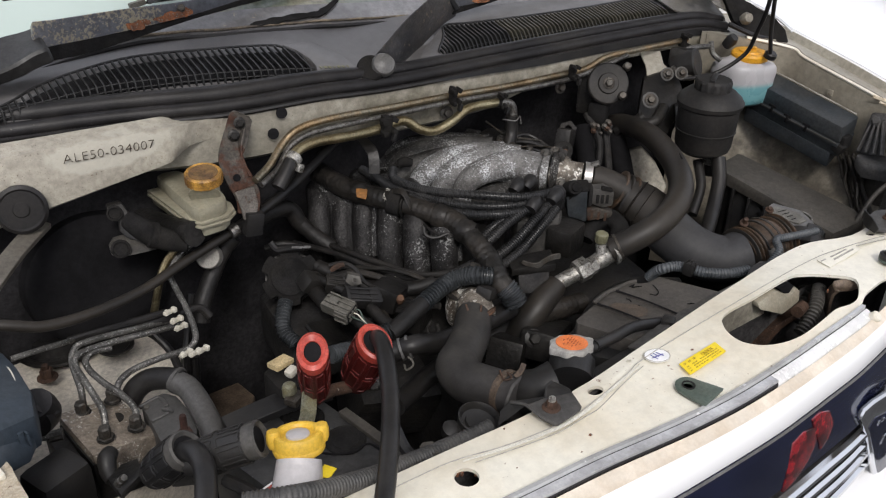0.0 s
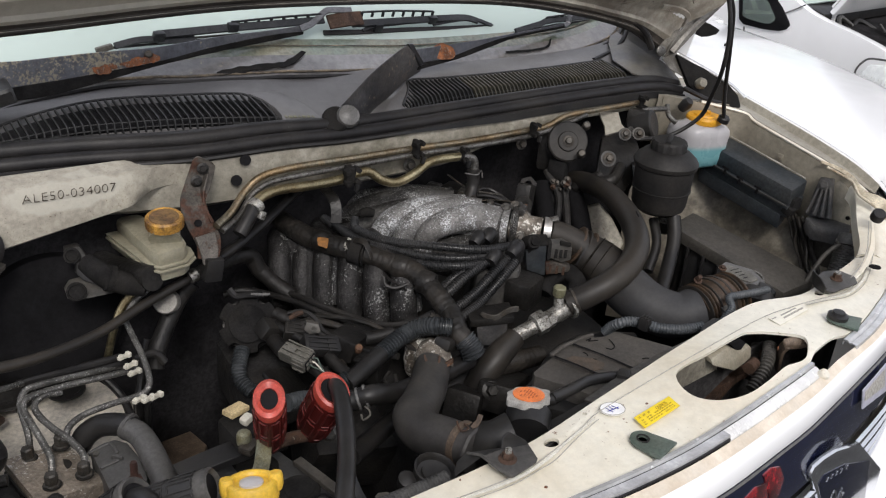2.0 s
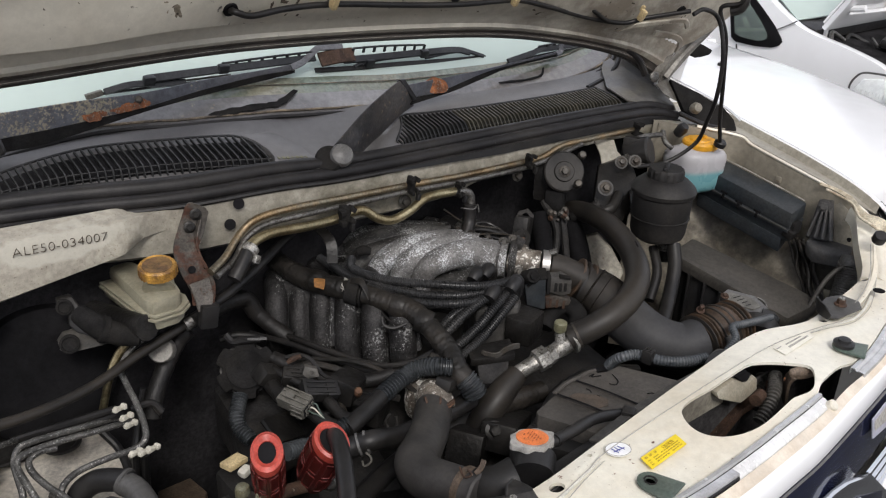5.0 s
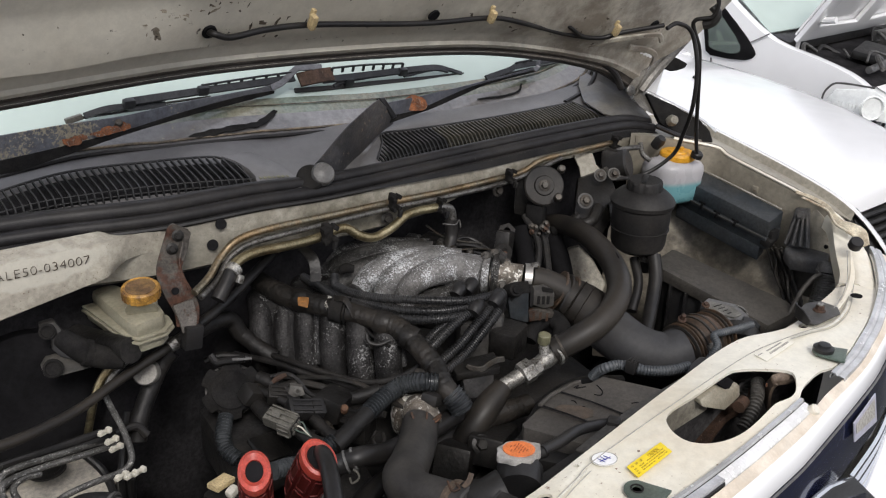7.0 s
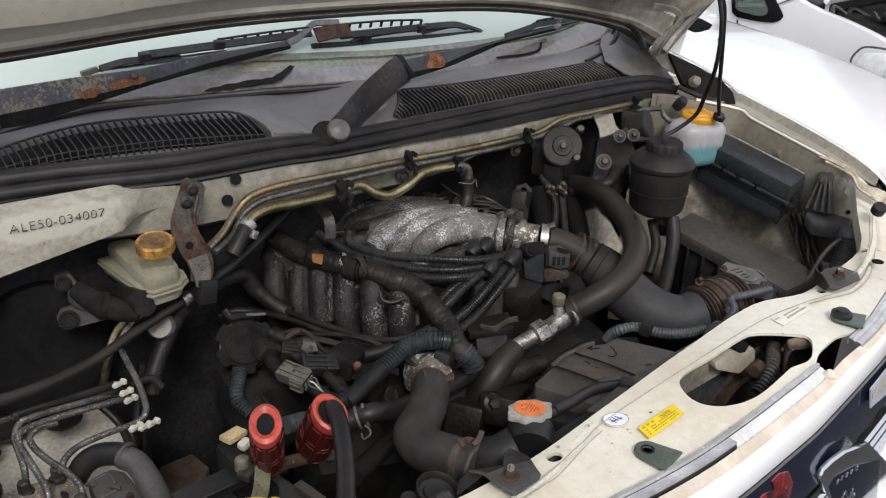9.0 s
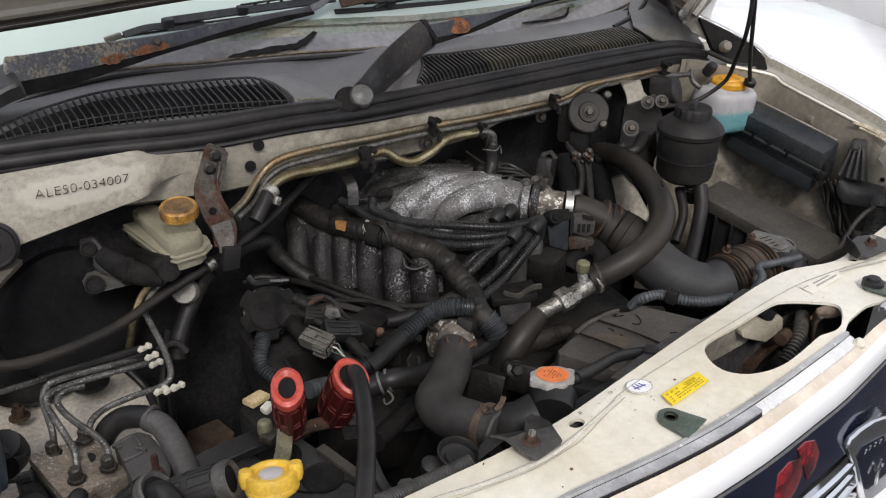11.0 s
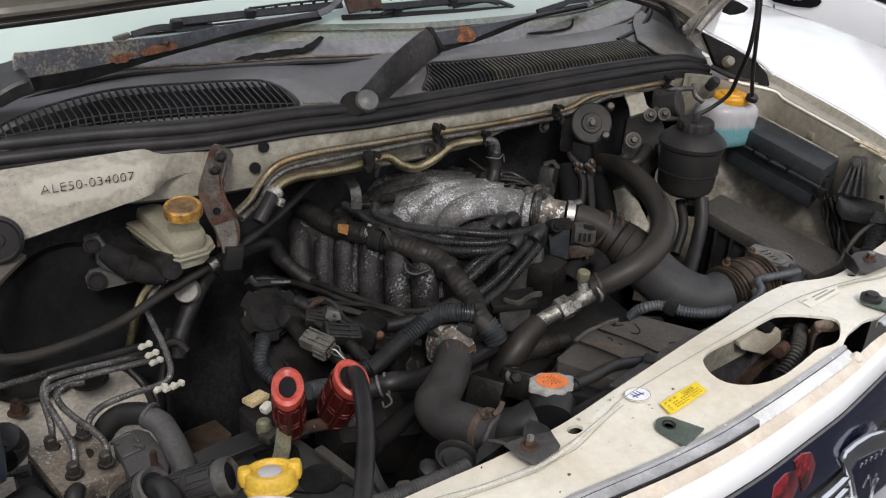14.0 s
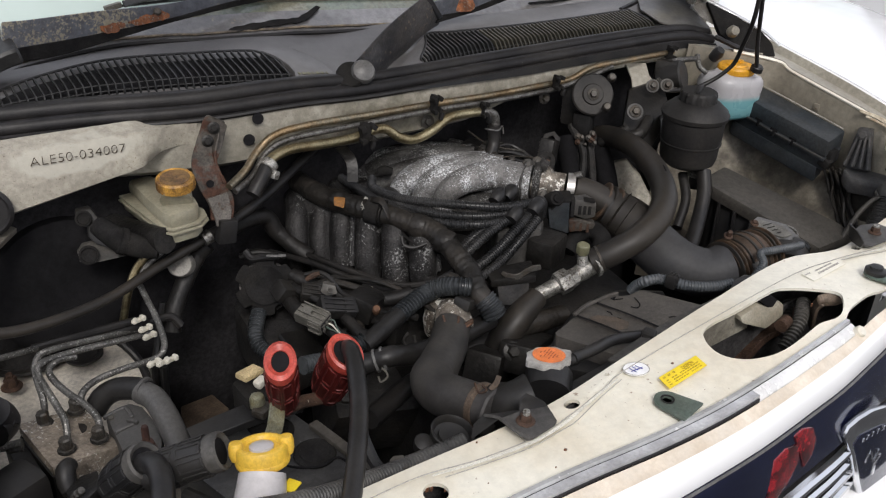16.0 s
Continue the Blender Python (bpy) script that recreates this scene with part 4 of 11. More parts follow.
for pts in ([(1.1232, 0.4275, 0.7936), (1.1284, 0.4275, 0.8132), (1.1512, 0.4275, 0.7806), (1.1571, 0.4275, 0.8024)], [(1.1687, 0.4275, 0.7453), (1.1635, 0.4275, 0.7761), (1.1727, 0.4275, 0.7850)]):
    part("badge_stroke", strap(pts, .004, .002, (.7, 0, .7), 3, 0), CHROME, badge)
part("band_scratch", strap([(0.7187, 0.4745, 0.8862), (0.7448, 0.4649, 0.9007), (0.7735, 0.4552, 0.9177), (0.7955, 0.4486, 0.9320)], .0030, .0008, (0, -.4, .9), 4, 0), FADED, van, "pale scratch on the dark band")
part("sticker", slab([(1.3208, 0.4790, 0.9507), (1.3334, 0.4700, 0.8947), (1.2134, 0.4560, 0.9159), (1.2108, 0.4630, 0.9487)], (0, .002, 0), 0), STICKG, van, "grey-white paper sticker with a dull printed patch")
part("sticker_print", slab([(1.3141, 0.4765, 0.9448), (1.3161, 0.4690, 0.9121), (1.2180, 0.4575, 0.9292), (1.2204, 0.4625, 0.9426)], (0, .001, 0), 0), FADED, van, "dull printed patch")

# cowl front wall, the boxed part with the chassis number, and the firewall below it
SEAL = [(0.216, 1.410, 1.197), (0.160, 1.385, 1.204), (0.315, 1.350, 1.204), (0.484, 1.310, 1.199), (0.640, 1.290, 1.200), (0.795, 1.278, 1.193), (1.057, 1.272, 1.190), (1.384, 1.277, 1.181), (1.645, 1.285, 1.166), (1.735, 1.262, 1.151)]
seal_line = spline(SEAL, 10)


def seal_at(x):
    for a, b in zip(seal_line, seal_line[1:]):
        if a.x <= x <= b.x:
            return a.lerp(b, (x - a.x) / max(1e-6, b.x - a.x))
    return seal_line[0] if x < seal_line[0].x else seal_line[-1]


wall_xs = steps(0.02, 1.66, 40)


def deep_at(x):
    """How far the white wall reaches down: less behind the far pipes."""
    return 1.0 - 0.5 * max(0, min(1, (x - 1.0) / 0.2))



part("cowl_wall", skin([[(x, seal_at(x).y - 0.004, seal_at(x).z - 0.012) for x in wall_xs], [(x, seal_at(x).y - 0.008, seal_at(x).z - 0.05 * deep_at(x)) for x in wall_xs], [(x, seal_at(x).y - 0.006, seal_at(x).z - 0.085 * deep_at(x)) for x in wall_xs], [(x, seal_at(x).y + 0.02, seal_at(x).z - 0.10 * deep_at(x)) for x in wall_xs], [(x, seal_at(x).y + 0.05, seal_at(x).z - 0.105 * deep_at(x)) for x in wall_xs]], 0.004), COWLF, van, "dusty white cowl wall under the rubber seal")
boxrow = steps(0.085, 0.475, 30)


def ease(v):
    v = max(0.0, min(1.0, v))
    return v * v * (3 - 2 * v)


def box_line(y_off, z_off, bottom):
    """Lines of the boxed part from the near wing to where it runs out into the wall."""
    a, b = V((0.099, 1.313, 1.204)), V((0.409, 1.292, 1.199))
    c, d = V((0.069, 1.285, 1.100)), V((0.391, 1.290, 1.142))
    rows = []
    for x in boxrow:
        s = (x - 0.099) / 0.31
        p = a.lerp(b, s).lerp(c.lerp(d, s), bottom) + Vector((0, y_off, z_off))
        w = V((x, seal_at(x).y - 0.011 + max(0, y_off), seal_at(x).z - 0.008)).lerp(V((x, seal_at(x).y - 0.009 + max(0, y_off), 1.152)), bottom)
        p.z += (w.z - p.z) * ease((x - 0.375 - 0.012 * bottom) / 0.04)
        p.y += (w.y - p.y) * ease((x - 0.372) / 0.095)
        p.x = x - 0.012 * bottom
        rows.append(p)
    return rows


part("cowl_box", skin([box_line(0.03, 0.004, 0.0), box_line(-0.004, 0.0, 0.04), box_line(-0.013, 0, 0.5), box_line(-0.010, 0, 0.93), box_line(0.004, -0.002, 1.0), box_line(0.06, -0.004, 1.0)], 0.004), COWLBOX, van, "white boxed cowl section with stamped characters", 50)
# Deep shade on the firewall and near inner wing is in their colour.
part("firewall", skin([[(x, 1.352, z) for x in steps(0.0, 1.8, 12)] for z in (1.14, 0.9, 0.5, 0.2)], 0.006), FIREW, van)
part("grommet", lathe([(.036, 0), (.036, .004), (.031, .007), (.028, .004), (.012, .004), (.010, .006), (0, .006)], (0.146, 1.274, 1.130), (-0.22, -1, 0.22)), RUBBER, van, "black rubber grommet in the cowl")
# Black discs paint the shade inside the wall's holes.
for p in ((0.569, 1.283, 1.182), (0.551, 1.283, 1.149), (0.708, 1.277, 1.162)):
    part("wall_hole", lathe([(.0095, 0), (.0095, .0015), (0, .0015)], p, (-.2, -1, 0.1), 20), FLATBLK, van)

# stamped characters
txt = bpy.data.curves.new("stamp", "FONT")
txt.body, txt.size, txt.extrude, txt.space_character = "ALE50-034007", 0.0165, 0.0008, 1.02
txt.align_x = "LEFT"
txt.offset = -0.0005
stamp = new("stamp_text", txt)
dep = bpy.context.evaluated_depsgraph_get()
stamp_mesh = bpy.data.meshes.new_from_object(stamp.evaluated_get(dep))
bpy.data.objects.remove(stamp)
sa, sb = V((0.217, 1.292, 1.178)), V((0.350, 1.285, 1.174))
along_x = (sb - sa).normalized()
out_y = along_x.cross(Vector((0.03, -0.12, 1.0))).normalized()
wide = max(v.co.x for v in stamp_mesh.vertices)
frame_m = Matrix.Translation(sa + out_y * 0.0045) @ Matrix((along_x, out_y.cross(along_x), out_y)).transposed().to_4x4() @ Matrix.Diagonal(((sb - sa).length / wide, 1.28, 1, 1))
stamp_bm = bmesh.new()
stamp_bm.from_mesh(stamp_mesh)
bmesh.ops.transform(stamp_bm, matrix=frame_m, verts=stamp_bm.verts)
part("chassis_stamp", stamp_bm, INK, van, "stamped dark characters", 0)

# the paint round the stamp is wiped clean
wn_, wl_ = COWLBOX.node_tree.nodes, COWLBOX.node_tree.links
g_ = wn_.new("ShaderNodeNewGeometry")
mp_ = wn_.new("ShaderNodeMapping")
mid_ = sa.lerp(sb, 0.52)
mp_.inputs["Scale"].default_value = (1 / 0.118, 1 / 0.06, 1 / 0.024)
mp_.inputs["Location"].default_value = (-mid_.x / 0.118, -mid_.y / 0.06, -(mid_.z + 0.004) / 0.024)
wl_.new(g_.outputs["Position"], mp_.inputs["Vector"])
ln_ = wn_.new("ShaderNodeVectorMath")
ln_.operation = "LENGTH"
wl_.new(mp_.outputs[0], ln_.inputs[0])
tx_ = wn_.new("ShaderNodeTexNoise")
tx_.inputs["Scale"].default_value = 30
wl_.new(g_.outputs["Position"], tx_.inputs["Vector"])
ad_ = wn_.new("ShaderNodeMath")
wl_.new(ln_.outputs["Value"], ad_.inputs[0])
wl_.new(tx_.outputs["Fac"], ad_.inputs[1])
rg_ = wn_.new("ShaderNodeMapRange")
rg_.inputs[1].default_value, rg_.inputs[2].default_value, rg_.inputs[3].default_value, rg_.inputs[4].default_value = 1.25, 1.45, 0.6, 0.0
wl_.new(ad_.outputs[0], rg_.inputs[0])
old_ = wn_["Principled BSDF"].inputs["Base Color"].links[0].from_socket
mx_ = wn_.new("ShaderNodeMix")
mx_.data_type = "RGBA"
mx_.inputs[7].default_value = (0.50, 0.48, 0.41, 1)
wl_.new(rg_.outputs[0], mx_.inputs[0])
wl_.new(old_, mx_.inputs[6])
wl_.new(mx_.outputs[2], wn_["Principled BSDF"].inputs["Base Color"])

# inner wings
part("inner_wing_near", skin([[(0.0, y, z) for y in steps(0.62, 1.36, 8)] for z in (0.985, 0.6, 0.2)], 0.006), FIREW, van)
tower = [(-0.029, 1.427, 0.840), (0.079, 1.630, 0.840), (0.228, 1.518, 0.840), (0.336, 1.200, 0.820), (0.297, 1.084, 0.800), (0.121, 0.982, 0.800), (-0.088, 1.110, 0.820)]
part("strut_tower", slab(tower, 0.35, 0.012), TOWER, van, "dusty white strut tower top")
part("tower_hole", lathe([(.030, 0), (.030, .003), (.024, .004), (.020, .001), (0, .001)], (0.237, 1.286, 0.843), (0, 0, 1)), BLACKP, van)
part("tower_boss", lathe([(.070, 0), (.068, .004), (.060, .005), (.056, .002), (.046, .002), (.042, .016), (.03, .020), (.026, .014), (0, .014)], (0.165, 1.350, 0.842), (0, 0, 1), 36), DARKMETAL, van, "dark greasy strut top")
part("wing_brace", strap([(0.172, 1.290, 1.093), (0.117, 1.238, 1.083), (0.059, 1.171, 1.070)], 0.026, 0.01, (0, 1, 0.3)), BRACED, van, "white brace below the cowl")
for p in ((0.122, 1.262, 0.845),):
    part("tower_bolt", hexbolt(p, (0, 0, 1), .010, .016, 1.6, .008), RUSTD, van, "rusty tower bolt")

FLANGE = [(1.655, 1.27, 1.155), (1.790, 1.136, 1.131), (1.800, 1.069, 1.110), (1.800, 0.918, 1.081), (1.800, 0.846, 1.062), (1.800, 0.808, 1.052), (1.790, 0.771, 1.037)]
flange_line = spline(FLANGE, 6)
LIP = [(1.80, 1.40, 1.165), (1.989, 1.347, 1.135), (1.951, 1.240, 1.125), (1.901, 0.975, 1.090), (1.864, 0.812, 1.057), (1.823, 0.706, 1.006), (1.771, 0.636, 0.960)]
lip_line = even(spline(LIP, 10), 0.02)
base = even(flange_line, 0.02)


def pick(line, s):
    f = s * (len(line) - 1)
    j = min(int(f), len(line) - 2)
    return line[j].lerp(line[j + 1], f - j)


ss = steps(0, 1, 24)
gs = steps(0, 0.80, 22)
# The gutter's shade comes from this darker paint, beside its stains.
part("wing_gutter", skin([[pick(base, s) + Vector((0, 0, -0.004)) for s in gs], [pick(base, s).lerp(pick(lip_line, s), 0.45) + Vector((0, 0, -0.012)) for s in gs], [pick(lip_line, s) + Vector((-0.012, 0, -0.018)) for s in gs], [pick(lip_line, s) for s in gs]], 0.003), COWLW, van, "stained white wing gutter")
part("wing_flange", tube([p + Vector((0, 0, 0.002)) for p in flange_line[3::4]], 0.007, 8, 5, 0.6), BAY, van)
part("edge_dirt", tube([p + Vector((0.001, 0, 0.0052)) for p in flange_line[3::4]], 0.0026, 6, 5, 0.6, wob=0.0012), LATCH, van, "brown dirt along the wing flange")
part("wing", skin([[pick(lip_line, s) + Vector(o) for s in ss] for o in ((0, 0, 0), (0.004, -0.002, 0.003), (0.014, -0.004, 0.0), (0.05, -0.01, -0.05), (0.06, -0.02, -0.3), (0.05, -0.02, -0.6))], 0.004), BODY, van, "white front wing")
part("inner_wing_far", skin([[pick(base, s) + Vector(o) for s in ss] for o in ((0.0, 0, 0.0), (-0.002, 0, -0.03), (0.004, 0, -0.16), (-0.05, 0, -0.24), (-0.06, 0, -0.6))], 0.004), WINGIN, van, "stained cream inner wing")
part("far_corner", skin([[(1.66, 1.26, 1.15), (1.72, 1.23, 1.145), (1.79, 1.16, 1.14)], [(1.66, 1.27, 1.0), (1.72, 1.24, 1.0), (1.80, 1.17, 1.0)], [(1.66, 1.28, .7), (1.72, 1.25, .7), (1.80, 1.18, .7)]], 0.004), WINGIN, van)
part("wing_cap", lathe([(.0135, -.010), (.0135, .005), (.0115, .008), (0, .008)], (1.6656, 0.6981, 1.0560), (-.4, -.35, .8)), RUBBER, van, "black rubber stop")
part("near_wing", skin([[(x, y, z) for y in steps(0.55, 1.40, 10)] for x, z in ((0.012, 0.985), (0.010, 1.0), (-0.005, 1.004), (-0.03, 0.98), (-0.04, 0.5))], 0.004), BAY, van)

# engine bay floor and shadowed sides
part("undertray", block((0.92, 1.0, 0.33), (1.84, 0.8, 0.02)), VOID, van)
# tyres hold the van
for wx in (0.15, 1.75):
    part("wheel", lathe([(.2, -.1), (.30, -.1), (.32, -.06), (.32, .06), (.30, .1), (.2, .1), (.2, -.1)], (wx, 1.05, .32), (1, 0, 0)), TYRE, van)

# rubber seal on the cowl edge
part("seal_bulb", rings(bmesh.new(), [p + Vector((0, 0.021 + 0.0045 * max(0, min(1, (0.85 - p.x) / 0.3)), 0.015 + 0.0015 * max(0, min(1, (0.85 - p.x) / 0.3)))) for p in seal_line], [0.0115 + 0.004 * max(0, min(1, (0.85 - p.x) / 0.3)) for p in seal_line], 14), RUBBER, van, "upper bulb of the bonnet seal")
part("cowl_seal", rings(bmesh.new(), [p + Vector((0, 0.004, 0.002)) for p in seal_line], 0.0125, 12), RUBBER, van, "black rubber bonnet seal along the cowl")
part("seal_lip", rings(bmesh.new(), [p + Vector((0, -0.008, -0.008)) for p in seal_line], 0.0052, 8, 0.9), RUBBER, van)
part("seal_base", skin([[p + Vector((0, -0.010, -0.006)) for p in seal_line], [p + Vector((0, -0.012, -0.009 - 0.047 * max(0, min(1, (0.38 - p.x) / 0.16)) - 0.012 * max(0, min(1, (p.x - 0.85) / 0.3)))) for p in seal_line]], 0.003), BLACKP, van)

# bonnet, standing open
BEDGE = [(0.199, 1.360, 1.407), (0.288, 1.370, 1.407), (0.653, 1.385, 1.413), (1.135, 1.385, 1.388), (1.413, 1.375, 1.348), (1.599, 1.360, 1.301), (1.692, 1.345, 1.250)]
bedge = spline(BEDGE, 10)
UPV = Vector((0.0, -0.60, 0.80))
OUTV = Vector((0.0, -0.80, -0.60))


def bonnet_row(up, out, spread=0.0):
    n = len(bedge)
    row = []
    for i, p in enumerate(bedge):
        s = i / (n - 1)
        q = p + UPV * up + OUTV * out
        if s > 0.75:
            q.x += (s - 0.75) / 0.25 * spread
            q.z += (s - 0.75) / 0.25 * spread * 0.2
        row.append(q)
    return row


inner = [bonnet_row(0.0, 0.0), bonnet_row(0.003, 0.007, 0.004), bonnet_row(0.014, 0.011, 0.01), bonnet_row(0.017, 0.007, 0.012), bonnet_row(0.034, 0.011, 0.03), bonnet_row(0.038, 0.005, 0.034), bonnet_row(0.056, 0.005, 0.07), bonnet_row(0.062, 0.004, 0.09), bonnet_row(0.074, 0.010, 0.11), bonnet_row(0.10, 0.014, 0.15), bonnet_row(0.125, 0.012, 0.18), bonnet_row(0.16, 0.010, 0.21), bonnet_row(0.30, 0.008, 0.24), bonnet_row(0.60, 0.008, 0.24), bonnet_row(0.85, 0.0, 0.22)]
for r_i, row in enumerate(inner):
    for j, p in enumerate(row):
        s = j / (len(row) - 1)
        # the pressed rib stands out at the near end and dies away past the tube's hole
        deep = max(0.0, min(1.0, (0.325 - s) / 0.05))
        if r_i in (8, 9, 10, 11):
            p += OUTV * ((0.036, 0.026, 0.019, 0.019)[r_i - 8] * deep) + UPV * ((0.043, 0.069, 0.060, 0.047)[r_i - 8] * deep)
        if r_i > 11:
            p += OUTV * (0.022 * deep)
        if r_i == 7:
            p += UPV * (0.053 * deep)
        if r_i >= 6:
            p += OUTV * 0.004 * noise.noise(p * 9)
part("bonnet", skin(inner, 0.003), HOODU, van, "open bonnet, weathered cream underside", 40)
part("lip_band", skin([bonnet_row(0.0005, 0.0065, 0.002), bonnet_row(0.004, 0.0105, 0.005), bonnet_row(0.013, 0.0142, 0.010), bonnet_row(0.0175, 0.0105, 0.012), bonnet_row(0.026, 0.0125, 0.02)], 0.0015), LIPD, van, "brown-stained rear lip")
# A thin dark tube draws the crease's shade.
part("lip_crease", rings(bmesh.new(), [p + OUTV * 0.0065 for p in bonnet_row(0.0375, 0.0, 0.034)], 0.0014, 6), RUBBER, van, "dark line painted in for the shade of the rear lip's crease")
part("bonnet_skin", skin([bonnet_row(0.0, -0.004), bonnet_row(0.3, -0.012, 0.24), bonnet_row(0.87, -0.01, 0.23)], 0.003), BODY, van)
part("bonnet_seal", rings(bmesh.new(), [p + OUTV * 0.006 + UPV * 0.004 for p in bedge], 0.0060, 8), RUBBER, van, "dark rubber strip on the bonnet's rear edge")
hinge = part("bonnet_hinge", slab([(1.718, 1.318, 1.224), (1.741, 1.316, 1.264), (1.767, 1.314, 1.292), (1.837, 1.310, 1.332), (1.897, 1.306, 1.361), (1.907, 1.304, 1.345), (1.816, 1.308, 1.284), (1.745, 1.312, 1.228)], (0, .004, .002), .001), HINGE, van, "dirty grey bonnet hinge arm")
part("arm_flange", slab([(1.689, 1.320, 1.248), (1.728, 1.318, 1.291), (1.767, 1.316, 1.308), (1.734, 1.302, 1.287), (1.701, 1.302, 1.250), (1.692, 1.304, 1.232)], (.002, .004, .001), .001), HINGE, hinge)
part("arm_rib", strap([(1.730, 1.309, 1.239), (1.783, 1.305, 1.289), (1.881, 1.300, 1.348)], .012, .006, (.5, .2, .8), 5, .001, [.014, .010, .012]), HINGE, hinge)
part("hinge_bolt", lathe([(.0125, 0), (.0125, .004), (.009, .006), (0, .006)], (1.669, 1.298, 1.251), (-.3, -1, .2), 20), STEEL, hinge, "worn steel hinge pin")
part("tip_bolt", hexbolt((1.869, 1.297, 1.352), (-.3, -1, .2), .007, .006), RUSTD, hinge)
part("hinge_foot", slab([(1.701, 1.310, 1.225), (1.750, 1.315, 1.235), (1.763, 1.300, 1.222), (1.758, 1.270, 1.191), (1.744, 1.262, 1.183), (1.693, 1.280, 1.211)], (.004, .006, -.002), .002), HINGE, van, "grey hinge foot")
part("edge_rubber", tube([(1.402, 1.358, 1.365), (1.490, 1.352, 1.351), (1.585, 1.345, 1.326), (1.646, 1.336, 1.291), (1.671, 1.325, 1.250)], .0085, 10, 6), RUBBER, van, "black rubber along the bonnet's corner")
for pts, ws in (([(1.524, 1.332, 1.365), (1.570, 1.298, 1.380), (1.635, 1.262, 1.389), (1.677, 1.243, 1.391), (1.702, 1.249, 1.372)], .012), ([(1.634, 1.289, 1.360), (1.679, 1.273, 1.352), (1.714, 1.271, 1.335), (1.730, 1.289, 1.306)], .014)):
    part("pressed_fold", strap(pts, ws, .006, (.2, -.5, .8), 6, .002), HOODU, van, "pressed fold at the bonnet's corner")

# dirt and paint flecks on the bonnet's underside
fk = random.Random(12)
FL = .0030
STAIN = mat("brown stain", (0.24, 0.205, 0.155), 0.7, var=0.3, scale=90, tint=(0.13, 0.105, 0.075), tint_amount=0.8, bump=0.2, fine=0.3)


def fleck(sx, ry, w_, h_, m=None, turned=None):
    """A fleck at the share sx of the bonnet's width and at row ry of its pressing."""
    i, f = int(ry), sx * (len(bedge) - 1)
    j = min(int(f), len(bedge) - 2)
    a, b, c, d = (V(p) for p in (inner[i][j], inner[i][j + 1], inner[i + 1][j], inner[i + 1][j + 1]))
    hit = a.lerp(b, f - j).lerp(c.lerp(d, f - j), ry - i)
    nor = (b - a).cross(c - a).normalized()
    if nor.dot(OUTV) < 0:
        nor = -nor
    ang = fk.uniform(0, 6.28) if turned is None else turned
    pts = [(w_ * fk.uniform(.45, 1.1) * math.cos(a), h_ * fk.uniform(.45, 1.1) * math.sin(a)) for a in (2 * math.pi * k / 11 for k in range(11))]
    pts = [(x * math.cos(ang) - y * math.sin(ang), x * math.sin(ang) + y * math.cos(ang)) for x, y in pts]
    part("dirt_fleck", plate(pts, (), .0008, Matrix.Translation(hit + nor * FL) @ turn_to(nor)), m or FLECK, van)


for k in range(50):
    r_ = .0010 + .0034 * fk.random() ** 2
    fleck(.30 + .28 * fk.random() ** 1.2, 8.2 + 3.6 * fk.random(), r_ * fk.uniform(1, 2.4), r_)
for k in range(44):
    r_ = .0009 + .0024 * fk.random() ** 2
    fleck(fk.uniform(.02, .93), 7.2 + 4.6 * fk.random(), r_ * fk.uniform(1, 2.8), r_)
for sx, ry, a, b in ((.335, 9.3, .018, .004), (.342, 9.8, .014, .005), (.352, 9.6, .016, .004), (.330, 8.8, .010, .004), (.36, 10.2, .012, .004), (.345, 10.6, .010, .004)):
    fleck(sx, ry, a, b)
for k in range(26):
    q = fk.random()
    fleck(.245 + .075 * q + fk.uniform(-.012, .012), 8.3 + 3.0 * q + fk.uniform(-.3, .3), fk.uniform(.006, .016), fk.uniform(.002, .005), STAIN)
for k in range(20):
    q = fk.random()
    fleck(.25 + .075 * q + fk.uniform(-.012, .012), 8.3 + 3.0 * q + fk.uniform(-.3, .3), fk.uniform(.002, .006), fk.uniform(.001, .0022))

# windscreen
gx = steps(0.0, 1.86, 62)
FOOT = [(0.0, 1.470), (0.22, 1.505), (0.42, 1.530), (0.60, 1.516), (0.73, 1.506), (0.97, 1.490), (1.10, 1.482), (1.38, 1.482), (1.50, 1.487), (1.63, 1.499), (1.73, 1.520), (1.80, 1.545), (1.86, 1.585)]


def glass_row(up, out_to=None):
    rows = []
    for x in gx:
        u = up if out_to is None else out_to + (up - out_to) * max(0, min(1, (x - 0.58) / 0.08))
        rows.append((x, along(x, FOOT) + u, glass_z(x, along(x, FOOT) + u)))
    return rows


part("screen_gap", rings(bmesh.new(), [V(p) + Vector((0, -0.004, 0.0005)) for p in glass_row(-0.008)], 0.0040, 6), RUBBER, van, "dark gap below the glass")
part("screen_gasket", rings(bmesh.new(), [V(p) + Vector((0, 0, 0.003 + 0.002 * noise.noise(V(p) * 30))) for p in glass_row(0.0)], 0.0034, 6, 0.7), TANG, van, "dirt-browned gasket along the foot of the glass")
part("screen_gasket", rings(bmesh.new(), [V(p) + Vector((0, 0, 0.003)) for p in glass_row(0.060, 0.036)], 0.0016, 6, 0.6), TANG, van, "dirt line on the glass")
part("screen_border", skin([glass_row(-0.008), glass_row(0.02), glass_row(0.041)], 0.004), FRIT, van, "grey border at the foot of the windscreen")
part("screen_lower", skin([glass_row(0.041, 0.038), glass_row(0.079, 0.040)], 0.0045), SCREENLOW, van, "greenish foot of the glass over the dashboard")
